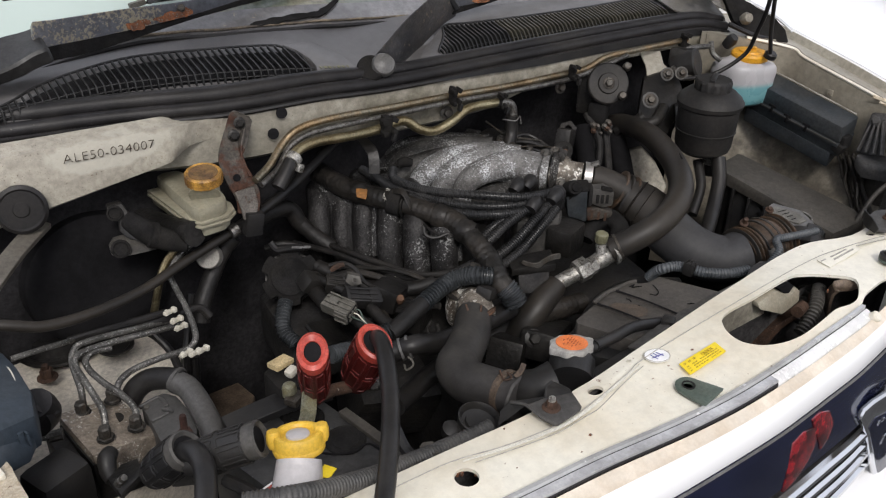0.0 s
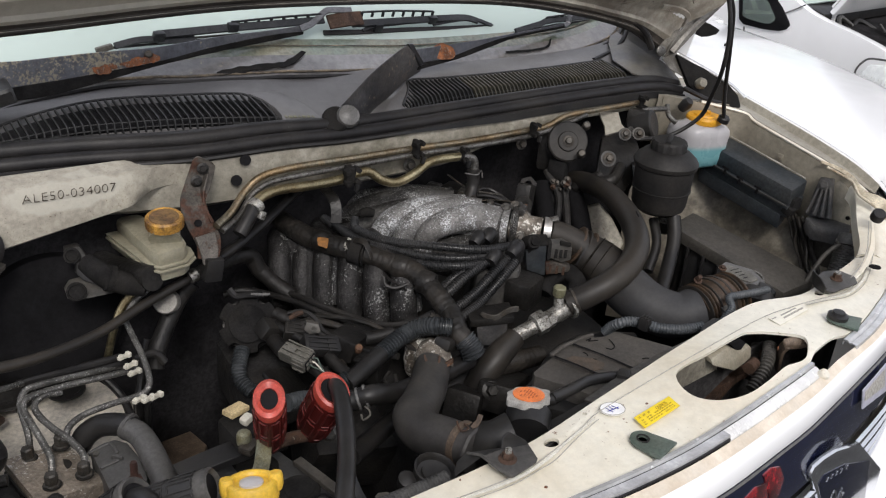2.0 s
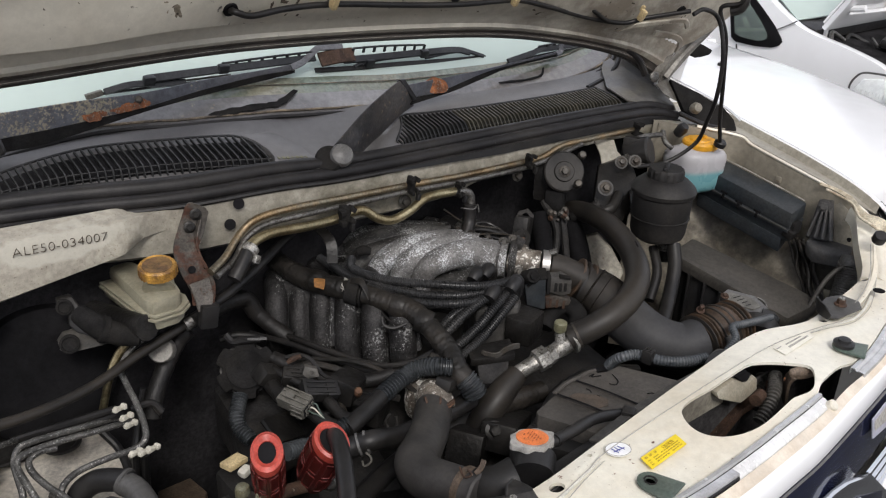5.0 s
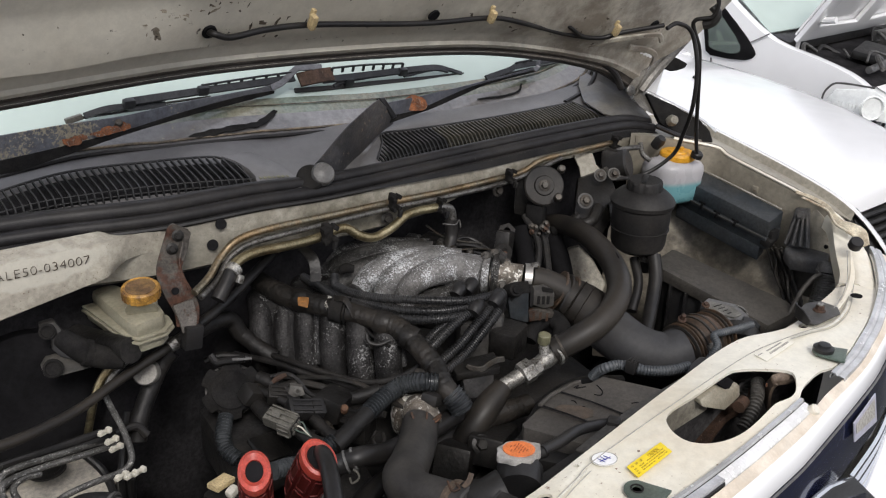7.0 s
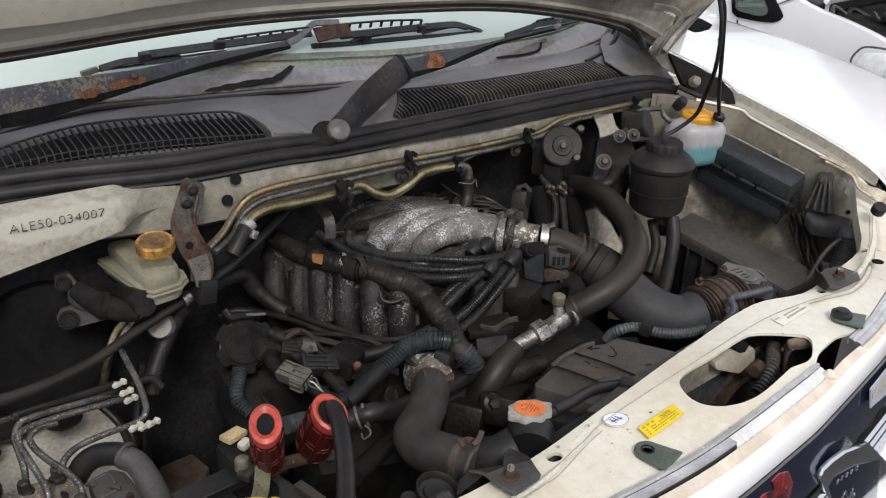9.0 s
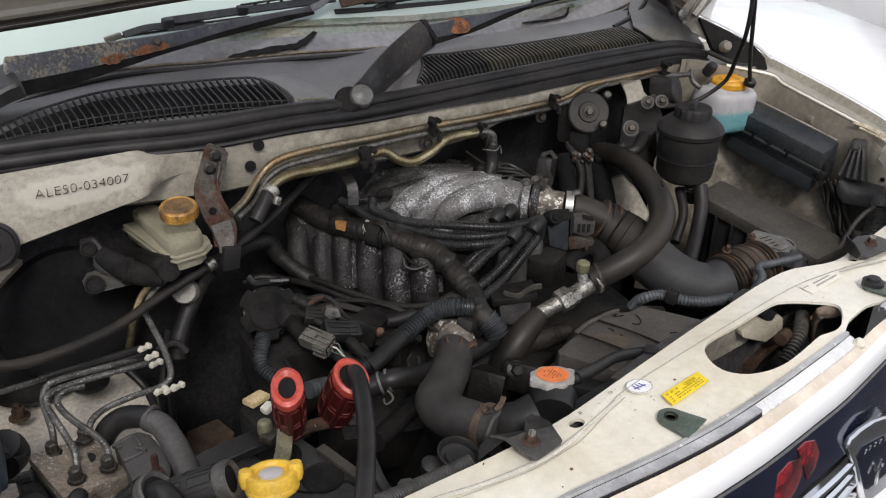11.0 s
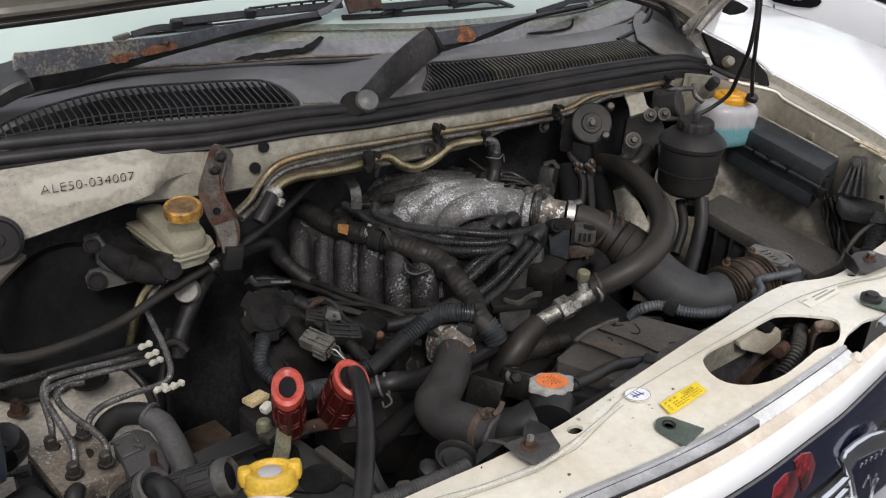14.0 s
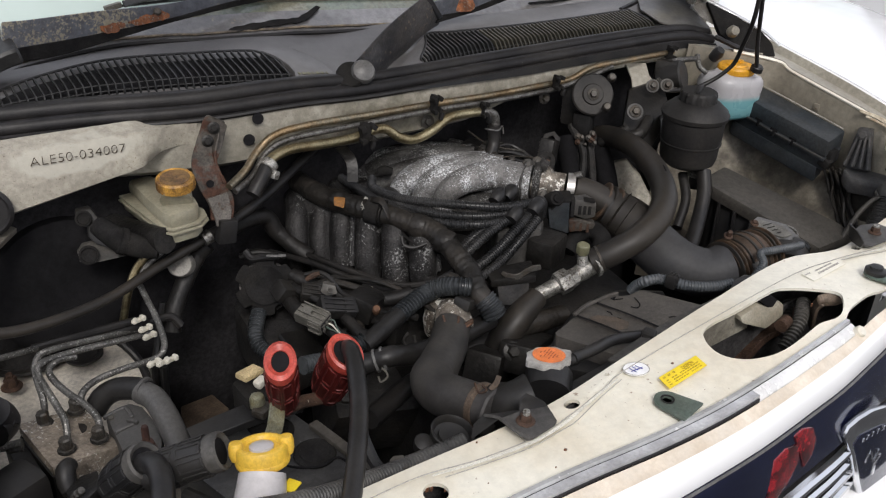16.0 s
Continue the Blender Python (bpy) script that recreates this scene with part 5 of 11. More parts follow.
pane = part("windscreen", skin([glass_row(0.079, 0.040), glass_row(0.3), glass_row(0.7)], 0.005), SCREEN, van, "pale greenish windscreen glass")
part("roof_front", skin([[(x, 2.2, glass_z(x, 2.2)) for x in gx], [(x, 3.4, glass_z(x, 2.2) + 0.06) for x in gx]], 0.01), BODY, van)
part("cabin", block((0.93, 2.6, 0.85), (1.7, 2.0, 0.7)), VOID, van)
part("screen_moulding", tube([(1.591, 1.432, 1.205), (1.708, 1.468, 1.213), (1.781, 1.500, 1.234), (1.846, 1.560, 1.251), (1.902, 1.660, 1.259)], 0.006, 8), RUBBER, van, "black moulding at the screen's corner")

# rust spots on the radiator support
rs = random.Random(5)
for x, y in ((.424, .601), (.420, .604), (.437, .592), (.452, .588), (.447, .584), (.512, .630), (.401, .598), (.640, .552), (.560, .545), (.900, .621), (.896, .577), (.724, .581), (1.236, .574), (1.338, .587), (.590, .560), (.480, .570), (1.13, .577), (.83, .60)):
    r_ = rs.uniform(.0009, .0026)
    spot = [(r_ * rs.uniform(.6, 1.3) * math.cos(a), r_ * rs.uniform(.5, 1.0) * math.sin(a)) for a in (2 * math.pi * k / 9 for k in range(9))]
    part("rust_spot", plate(spot, (), .005, Matrix.Translation((x, y, 1.0 - .0022)) @ pose(0, 0, 0, 0, 0, 0)), ORUST, van)

# ---- cowl top: plastic panel, air grilles, wipers ----
cowl = thing("cowl_top", (0.9, 1.4, 1.2), "faded grey plastic cowl top with two black air grilles", "cowl panel")


BEND_NEAR = [(0.150, 1.386), (0.24, 1.396), (0.33, 1.405), (0.416, 1.397), (0.505, 1.383), (0.596, 1.362), (0.668, 1.342)]
BACK_NEAR = [(0.150, 1.388), (0.187, 1.403), (0.227, 1.428), (0.30, 1.453), (0.40, 1.467), (0.536, 1.449), (0.620, 1.432), (0.648, 1.418), (0.668, 1.375)]
BEND_FAR = [(0.925, 1.318), (0.99, 1.340), (1.06, 1.349), (1.17, 1.351), (1.34, 1.351), (1.58, 1.346), (1.612, 1.340)]
BACK_FAR = [(0.925, 1.322), (0.975, 1.372), (0.998, 1.406), (1.06, 1.404), (1.214, 1.400), (1.388, 1.401), (1.585, 1.408), (1.600, 1.404), (1.612, 1.350)]


def cowl_rows():
    rows = []
    for s in steps(0, 1, 20):
        row = []
        for x in steps(0.02, 1.72, 80):
            ya, yb = seal_at(x).y + 0.006, along(x, FOOT) - 0.004
            y = ya + (yb - ya) * s
            z = cowl_z(x, y) - 0.004
            # the step in front of the grilles, the well round the wiper pivot, and the shelf behind
            front = BEND_NEAR if x < 0.8 else BEND_FAR
            if x < 0.70 or x > 0.93:
                z -= 0.013 * max(0, min(1, (along(x, front) - 0.012 - y) / 0.01))
            z -= 0.020 * math.exp(-((x - 0.80) / 0.055) ** 2) * max(0, 1 - s * 0.9)
            z += 0.010 * max(0, min(1, (s - 0.62) / 0.1)) * (1 - math.exp(-((x - 0.82) / 0.14) ** 2))
            row.append((x, y, z))
        rows.append(row)
    return rows


part("panel", skin(cowl_rows(), 0.003), COWLP, cowl, "faded grey plastic panel")


def air_grille(bend, back, x0, x1, count, drop, fwd, lit_from):
    """A grille: slats that run back level from a bend and drop steeply in front of it, with cross bars over the drop."""
    def spot(x, line, dy=0.0, dz=0.0):
        y = along(x, line)
        return Vector((x, y + dy, cowl_z(x, y) + 0.013 + dz))

    xs = steps(x0, x1, 40)
    g = part("air_grille", skin([[spot(x, bend, -fwd * .6, -drop) for x in xs], [spot(x, bend, .004, -.010) for x in xs], [spot(x, back, 0, -.010) for x in xs]], 0.002), FLATBLK, cowl, "black air grille")
    for i in range(count):
        x = x0 + (x1 - x0) * (i + .5) / count
        a, b, c = spot(x, bend, -fwd, -drop), spot(x, bend), spot(x, back)
        if (c - b).length < .006:
            c = b + Vector((0, .006, .001))
        # Slats beyond this x get the painted sheen.
        m = GRILLELIT if x > lit_from else GRILLE
        part("slat", strap([a, a.lerp(b, .85), b.lerp(c, .12), b.lerp(c, .55), c], .0024 if count < 50 else .0030, .0055, (1, 0, 0), 2, 0.0), m, g, "", 30)
    for q in ((.05, .45, .92) if count < 50 else (.5,)):
        part("cross_bar", rings(bmesh.new(), [spot(x, bend, -fwd * q, -drop * q) for x in xs], .0011, 6), GRILLE, g)
    rim = [spot(x, bend, -fwd, -drop) for x in xs] + [spot(x, back, .002, .002) for x in reversed(xs)]
    part("grille_frame", rings(bmesh.new(), even(rim + [rim[0]], .006), .0024, 6), GRILLE, g)


air_grille(BEND_NEAR, BACK_NEAR, .152, .666, 43, .024, .005, 9)
air_grille(BEND_FAR, BACK_FAR, .927, 1.610, 62, .020, .013, 1.13)
part("pad", slab([(0.652, 1.300, 1.216), (0.672, 1.345, 1.228), (0.674, 1.372, 1.234), (0.667, 1.404, 1.241), (0.650, 1.430, 1.248), (0.712, 1.424, 1.246), (0.737, 1.362, 1.231), (0.742, 1.290, 1.212)], 0.024, 0.005), COWLP, cowl, "raised pad beside the grille")
for k in range(7):
    part("pad_print", block((0.676 + .0078 * k, 1.334 - .0022 * k, cowl_z(.7, 1.334 - .0022 * k) + .0162), (.0055 if k % 3 else .003, .007, .001), (13, 0, 0), 0), OLIVE, cowl, "worn olive print")
part("plinth", slab([(0.994, 1.409, 1.232), (0.982, 1.362, 1.221), (0.915, 1.296, 1.206), (0.840, 1.286, 1.205), (0.900, 1.340, 1.219)], 0.026, 0.006), COWLP, cowl, "raised plinth beside the far grille")
part("corner_cover", skin([[(1.797, 1.561, 1.239), (1.779, 1.483, 1.225), (1.769, 1.419, 1.212), (1.774, 1.361, 1.198), (1.753, 1.293, 1.177)], [(1.702, 1.486, 1.223), (1.692, 1.412, 1.210), (1.699, 1.361, 1.199), (1.723, 1.317, 1.187), (1.746, 1.280, 1.172)], [(1.644, 1.416, 1.204), (1.631, 1.341, 1.191), (1.656, 1.307, 1.183), (1.697, 1.287, 1.175), (1.745, 1.275, 1.165)]], 0.003), CORNER, cowl, "pale dirty cover at the cowl's corner")
part("side_cover", slab([(1.640, 1.496, 1.208), (1.735, 1.517, 1.219), (1.800, 1.541, 1.232), (1.855, 1.580, 1.252), (1.940, 1.700, 1.300), (2.000, 1.690, 1.280), (1.930, 1.480, 1.205), (1.850, 1.370, 1.172), (1.770, 1.400, 1.195)], 0.02, .004), CORNER, cowl, "grey plastic side of the cowl")
# Dark slab filling in the shade beside the pillar.
part("pillar_shade", slab([(1.735, 1.390, 1.290), (1.760, 1.330, 1.235), (1.780, 1.330, 1.190), (1.900, 1.470, 1.205), (1.960, 1.640, 1.290), (1.840, 1.520, 1.300)], (.02, .02, 0), .003), GRILLE, cowl, "black slab for the shade between the cowl and the bonnet hinge")
part("corner_seal", slab([(1.737, 1.300, 1.237), (1.775, 1.240, 1.210), (1.822, 1.190, 1.177), (1.848, 1.175, 1.150), (1.855, 1.165, 1.122), (1.784, 1.175, 1.132), (1.743, 1.200, 1.151), (1.720, 1.235, 1.177)], (.012, .014, -.012), .004), CAPB, cowl, "black rubber corner seal")
part("corner_rim", strap([(1.739, 1.302, 1.239), (1.777, 1.242, 1.212), (1.827, 1.192, 1.178), (1.860, 1.165, 1.147)], .010, .004, (.6, .5, .3)), SILVER, cowl, "pale rim of the corner seal")
part("corner_lip", tube([(1.699, 1.232, 1.173), (1.724, 1.212, 1.160), (1.754, 1.190, 1.146), (1.793, 1.175, 1.136)], .006, 8), RUBBER, cowl)
part("corner_knob", lathe([(.012, 0), (.014, .01), (.010, .02), (0, .022)], (1.722, 1.210, 1.186), (-.3, -.8, .4)), BAYDARK, cowl)


def loft(rows, n=18, bevel=0.0012):
    """A bar whose edges are the given lines, in order round its section."""
    lines = [even(spline(r, 6), 0.004) for r in rows]
    bm = bmesh.new()
    grid = [[bm.verts.new(pick(line, q)) for q in steps(0, 1, n)] for line in lines]
    for a, b in zip(grid, grid[1:] + grid[:1]):
        for k in range(n):
            bm.faces.new((a[k], a[k + 1], b[k + 1], b[k]))
    bm.faces.new([r[0] for r in grid])
    bm.faces.new([r[-1] for r in reversed(grid)])
    return soften(bm, bevel, 1, 40)


def shifted(line, by):
    return [V(p) + V(by) for p in line]


def wiper_arm(w, top, bound, low, material):
    """The arm's painted upper face and its black folded side."""
    part("arm", loft([shifted(top, (0, .016, -.010)), top, bound, shifted(bound, (0, .014, -.004))]), material, w, "painted steel arm")
    part("arm_edge", loft([shifted(bound, (0, -.0015, .0005)), shifted(low, (0, -.001, 0)), shifted(low, (0, .012, 0)), shifted(bound, (0, .012, 0))]), CAPB, w, "black folded side of the arm")


def bars(w, name, rows, material, label=""):
    for pts, wide in rows:
        part(name, strap(pts, wide, .006, (.1, .55, .83), 5, .001), material, w, label)


near_wiper = thing("windscreen_wiper", (0.28, 1.455, 1.31), "windscreen wiper with flaking paint and rust on its arm", "wiper")
part("pivot_arm", strap([(0.145, 1.463, 1.271), (0.214, 1.454, 1.294), (0.262, 1.450, 1.306)], .03, .026, (.75, -.5, .1), 5, .004, [.06, .08, .078]), GRILLE, near_wiper, "dark pivot arm")
wiper_arm(near_wiper, [(0.250, 1.449, 1.343), (0.280, 1.455, 1.340), (0.396, 1.479, 1.335), (0.518, 1.503, 1.327), (0.633, 1.527, 1.328), (0.761, 1.553, 1.324), (0.853, 1.572, 1.323)], [(0.243, 1.447, 1.300), (0.272, 1.453, 1.300), (0.361, 1.472, 1.298), (0.514, 1.503, 1.300), (0.631, 1.526, 1.309), (0.760, 1.553, 1.313), (0.852, 1.571, 1.310)], [(0.239, 1.446, 1.279), (0.268, 1.452, 1.279), (0.339, 1.467, 1.277), (0.513, 1.502, 1.293), (0.629, 1.526, 1.299), (0.759, 1.552, 1.302), (0.852, 1.571, 1.304)], WIPER)
bars(near_wiper, "link", [([(0.842, 1.567, 1.317), (0.873, 1.573, 1.324), (0.904, 1.580, 1.341), (0.922, 1.584, 1.345), (0.982, 1.594, 1.338)], .013)], WIPERL, "bent grey steel link")
rp = random.Random(3)
for p, w_, h_ in (((0.412, 1.475, 1.305), .016, .008), ((0.428, 1.478, 1.308), .012, .005), ((0.464, 1.486, 1.307), .018, .005), ((0.485, 1.490, 1.310), .018, .007), ((0.506, 1.495, 1.311), .016, .008)):
    spot = [(w_ * rp.uniform(.75, 1.15) * math.cos(a), h_ * rp.uniform(.65, 1.2) * math.sin(a)) for a in (2 * math.pi * k / 15 for k in range(15))]
    part("rust_patch", plate(spot, (), .0005, Matrix.Translation(p) @ turn_to((-.2, -.97, .1)) @ pose(0, 0, 0, 0, 0, 176)), ORUST, near_wiper, "orange rust patch")
part("arm_rivet", lathe([(.0068, 0), (.0068, .003), (.004, .005), (0, .005)], (0.500, 1.494, 1.318), (-.2, -.9, .4), 14), BOLT, near_wiper, "grey rivet")
part("blade_tip", block((0.452, 1.573, 1.315), (.030, .010, .010), (0, -10, 2), .002), CONN, near_wiper, "pale blade end")
bars(near_wiper, "blade_rubber", [([(0.445, 1.577, 1.314), (0.546, 1.578, 1.313), (0.632, 1.579, 1.311), (0.715, 1.579, 1.310)], .004), ([(0.905, 1.580, 1.301), (1.001, 1.581, 1.294), (1.106, 1.582, 1.289), (1.252, 1.583, 1.280), (1.385, 1.584, 1.273)], .010)], RUBBER, "black rubber")
bars(near_wiper, "blade_rail", [([(0.552, 1.577, 1.319), (0.632, 1.578, 1.317), (0.715, 1.579, 1.316)], .003)], CONN, "pale blade rail")
bars(near_wiper, "blade_lever", [([(0.471, 1.574, 1.317), (0.511, 1.575, 1.323), (0.547, 1.575, 1.322), (0.559, 1.575, 1.318), (0.622, 1.576, 1.315)], .011), ([(0.548, 1.574, 1.330), (0.634, 1.575, 1.330), (0.697, 1.575, 1.330), (0.788, 1.576, 1.329), (0.904, 1.577, 1.328)], .015), ([(0.973, 1.578, 1.314), (1.060, 1.579, 1.311), (1.185, 1.580, 1.307), (1.286, 1.581, 1.302), (1.330, 1.582, 1.291)], .015), ([(1.001, 1.579, 1.297), (1.031, 1.579, 1.304), (1.106, 1.580, 1.305), (1.193, 1.580, 1.303)], .008), ([(1.194, 1.580, 1.295), (1.269, 1.581, 1.299), (1.321, 1.582, 1.295), (1.376, 1.582, 1.277)], .009)], WIPERD, "black blade lever")
bars(near_wiper, "knuckle", [([(0.915, 1.578, 1.322), (0.955, 1.579, 1.324), (1.000, 1.579, 1.324)], .030)], RUSTD, "rusty blade knuckle")
bars(near_wiper, "spine_rail", [([(0.700, 1.577, 1.340), (0.788, 1.578, 1.341), (0.895, 1.579, 1.340)], .0035), ([(1.000, 1.581, 1.336), (1.091, 1.581, 1.332), (1.193, 1.582, 1.323)], .0035)], WIPERD, "slotted spine of the blade")
for a, b, count in (((0.700, 1.577, 1.337), (0.895, 1.579, 1.336), 7), ((1.000, 1.581, 1.331), (1.193, 1.582, 1.318), 7)):
    for q in steps(0, 1, count):
        part("spine_rung", block(V(a).lerp(V(b), q), (.006, .003, .012), (20, 0, 0), .0005), WIPERD, near_wiper)
for p in ((0.698, 1.573, 1.331), (0.552, 1.573, 1.327), (1.040, 1.577, 1.301), (1.190, 1.578, 1.305)):
    part("blade_yoke", block(p, (.022, .012, .018), (20, 4, 4), .003), WIPERD, near_wiper)

far_wiper = thing("windscreen_wiper", (0.80, 1.32, 1.23), "windscreen wiper with a rusty knuckle beside the grille", "wiper")
left_, right_ = [(0.772, 1.302, 1.244), (0.866, 1.345, 1.281), (0.963, 1.389, 1.306), (0.992, 1.402, 1.309)], [(0.829, 1.325, 1.200), (0.913, 1.366, 1.228), (0.995, 1.403, 1.252), (1.050, 1.428, 1.258)]
part("pivot_arm", loft([shifted(left_, (-.004, .014, -.020)), left_, shifted([V(a).lerp(V(b), .5) for a, b in zip(left_, right_)], (0, -.004, .004)), right_, shifted(right_, (.006, .012, -.022))], 14, .002), PIVOT, far_wiper, "worn grey-brown pivot arm")
part("arm_joint", loft([[(0.984, 1.396, 1.312), (1.005, 1.404, 1.309)], [(1.036, 1.416, 1.257), (1.056, 1.426, 1.256)], [(1.040, 1.430, 1.250), (1.060, 1.440, 1.250)], [(0.988, 1.412, 1.304), (1.008, 1.420, 1.303)]], 3, .002), WIPERD, far_wiper, "black folded end of the pivot arm")
wiper_arm(far_wiper, [(1.020, 1.421, 1.291), (1.120, 1.441, 1.286), (1.242, 1.466, 1.281), (1.338, 1.485, 1.279), (1.586, 1.534, 1.275)], [(1.030, 1.423, 1.261), (1.121, 1.441, 1.256), (1.177, 1.452, 1.261), (1.256, 1.468, 1.269), (1.339, 1.485, 1.273), (1.587, 1.534, 1.269)], [(1.035, 1.424, 1.246), (1.112, 1.439, 1.248), (1.178, 1.452, 1.250), (1.277, 1.472, 1.259), (1.383, 1.494, 1.267), (1.588, 1.534, 1.263)], WIPER)
part("rust_patch", plate([(.027 * math.cos(a) * (1 + .06 * math.sin(3 * a)), .0165 * math.sin(a) * (1 + .06 * math.cos(5 * a))) for a in (2 * math.pi * k / 22 for k in range(22))], (), .001, Matrix.Translation((1.1090, 1.4333, 1.2745)) @ turn_to((-.35, -.9, .25)) @ pose(0, 0, 0, 0, 0, 170)), ORUST, far_wiper, "orange rust patch")
bars(far_wiper, "link", [([(1.574, 1.530, 1.271), (1.593, 1.533, 1.276), (1.597, 1.534, 1.295), (1.615, 1.538, 1.301), (1.652, 1.546, 1.299)], .012)], WIPERL, "bent grey steel link")
bars(far_wiper, "blade_lever", [([(1.431, 1.553, 1.264), (1.525, 1.562, 1.273), (1.547, 1.564, 1.277), (1.661, 1.575, 1.274), (1.734, 1.582, 1.273), (1.849, 1.594, 1.268)], .013)], WIPERD, "black blade lever")
bars(far_wiper, "blade_rubber", [([(1.431, 1.556, 1.258), (1.560, 1.568, 1.262), (1.720, 1.584, 1.260), (1.880, 1.600, 1.256)], .005)], RUBBER, "black rubber")
bars(far_wiper, "spine_rail", [([(1.546, 1.565, 1.286), (1.637, 1.574, 1.285), (1.732, 1.583, 1.284)], .0035)], WIPERD, "slotted spine of the blade")
for q in steps(0, 1, 6):
    part("spine_rung", block(V((1.546, 1.565, 1.282)).lerp(V((1.732, 1.583, 1.280)), q), (.007, .003, .011), (20, 0, 0), .0005), WIPERD, far_wiper)
part("pivot_socket", lathe([(.024, -.02), (.025, 0), (.022, .004), (0, .004)], (0.752, 1.293, 1.222), (-.5, -.6, .6), 20), CAPB, far_wiper)
part("pivot_cap", lathe([(.021, 0), (.0215, .006), (.0185, .013), (.010, .017), (0, .018)], (0.775, 1.288, 1.224), (-.25, -.75, .6)), GREYP, far_wiper, "grey round pivot cap")
for a, n in (([(0.635, 1.516, 1.264), (0.670, 1.516, 1.264), (0.711, 1.517, 1.265), (0.750, 1.517, 1.265), (0.779, 1.518, 1.264), (0.805, 1.527, 1.269), (0.835, 1.541, 1.278)], .024), ([(1.358, 1.504, 1.232), (1.404, 1.503, 1.230), (1.442, 1.503, 1.228), (1.502, 1.509, 1.230), (1.530, 1.528, 1.242)], .010)):
    rnd_ = random.Random(7)
    solo("screen_clip", strap(a, n, 0.0012, (0.2, 0.9, 0.3), 5, 0.0, [.003] + [n * rnd_.uniform(.45, 1.25) for _ in range(12)] + [n * .4]), CAPB, "torn black trim strip at the screen's foot", "trim strip")

# ---- engine ----
GREASE = mat("oily black engine grime", (0.0165, 0.0158, 0.0160), 0.7, var=0.5, scale=22, tint=(0.030, 0.026, 0.022), tint_amount=0.7, speck=(0.075, 0.068, 0.06), speck_scale=150, speck_cut=0.70, bump=0.9, bump_scale=90, fine=0.4)
engine = thing("engine", (0.95, 1.05, 0.35), "V6 engine with a corroded aluminium intake and grimy runners", "engine")
part("block", slab([(0.66, 0.86, 0.80), (1.18, 0.80, 0.80), (1.24, 1.30, 0.84), (0.72, 1.32, 0.84)], 0.42, 0.03), GREASE, engine)
part("rocker_cover", slab([(0.488, 1.270, 0.861), (0.607, 1.265, 0.881), (0.604, 1.105, 0.859), (0.464, 1.092, 0.854)], 0.10, 0.015), GREASE, engine)
part("front_cover", slab([(0.602, 1.143, 0.789), (0.875, 1.024, 0.796), (0.808, 0.896, 0.751), (0.543, 1.013, 0.750)], (0.0, 0.08, -0.15), 0.02), GREASE, engine)
# lower runners: a row of upright ribs
for pts, r in (
    ([(0.695, 1.417, 0.981), (0.658, 1.337, 0.992), (0.643, 1.305, 0.983), (0.631, 1.285, 0.957), (0.624, 1.272, 0.908), (0.638, 1.290, 0.868)], 0.022),
    ([(0.731, 1.390, 0.982), (0.691, 1.311, 0.993), (0.677, 1.280, 0.984), (0.662, 1.258, 0.953), (0.654, 1.242, 0.898), (0.669, 1.259, 0.857)], 0.02),
    ([(0.757, 1.353, 0.989), (0.716, 1.276, 1.000), (0.701, 1.244, 0.992), (0.684, 1.220, 0.954), (0.675, 1.201, 0.895), (0.690, 1.218, 0.854)], 0.022),
    ([(0.780, 1.297, 0.987), (0.738, 1.221, 0.999), (0.722, 1.191, 0.991), (0.706, 1.168, 0.956), (0.697, 1.150, 0.899), (0.714, 1.166, 0.859)], 0.024),
    ([(0.808, 1.248, 0.990), (0.764, 1.174, 1.002), (0.748, 1.145, 0.995), (0.731, 1.121, 0.959), (0.723, 1.103, 0.902), (0.740, 1.118, 0.862)], 0.024),
    ([(0.832, 1.192, 0.980), (0.786, 1.121, 0.994), (0.770, 1.092, 0.987), (0.757, 1.075, 0.964), (0.753, 1.063, 0.919), (0.772, 1.077, 0.879)], 0.024)):
    part("runner", taper(pts, [r * .9, r, r, r, r * .97, r * .8], 18), ALUD, engine, "grimy cast runner")
part("runner_web", slab([(0.631, 1.334, 1.008), (0.803, 1.095, 1.011), (0.777, 1.041, 0.938), (0.606, 1.276, 0.902)], (0.03, 0.05, -0.02), 0.01), ALUD, engine)
# upper plenum: a collector with three curved humps
# Dark metal here also paints the shadow over the plenum's near end.
part("plenum_tail", taper([(0.784, 1.383, 0.989), (0.847, 1.355, 0.997), (0.897, 1.310, 1.010)], [.035, .045, .05], 20, 6, .8), ALUD, engine, "grimy end of the plenum, darkened for shade")
part("plenum", taper([(0.945, 1.222, 1.020), (0.967, 1.168, 1.024), (0.992, 1.132, 1.026), (1.020, 1.098, 1.025)], [.040, .040, .038, .036], 26, 8, 0.95), ALU, engine, "corroded aluminium intake plenum")
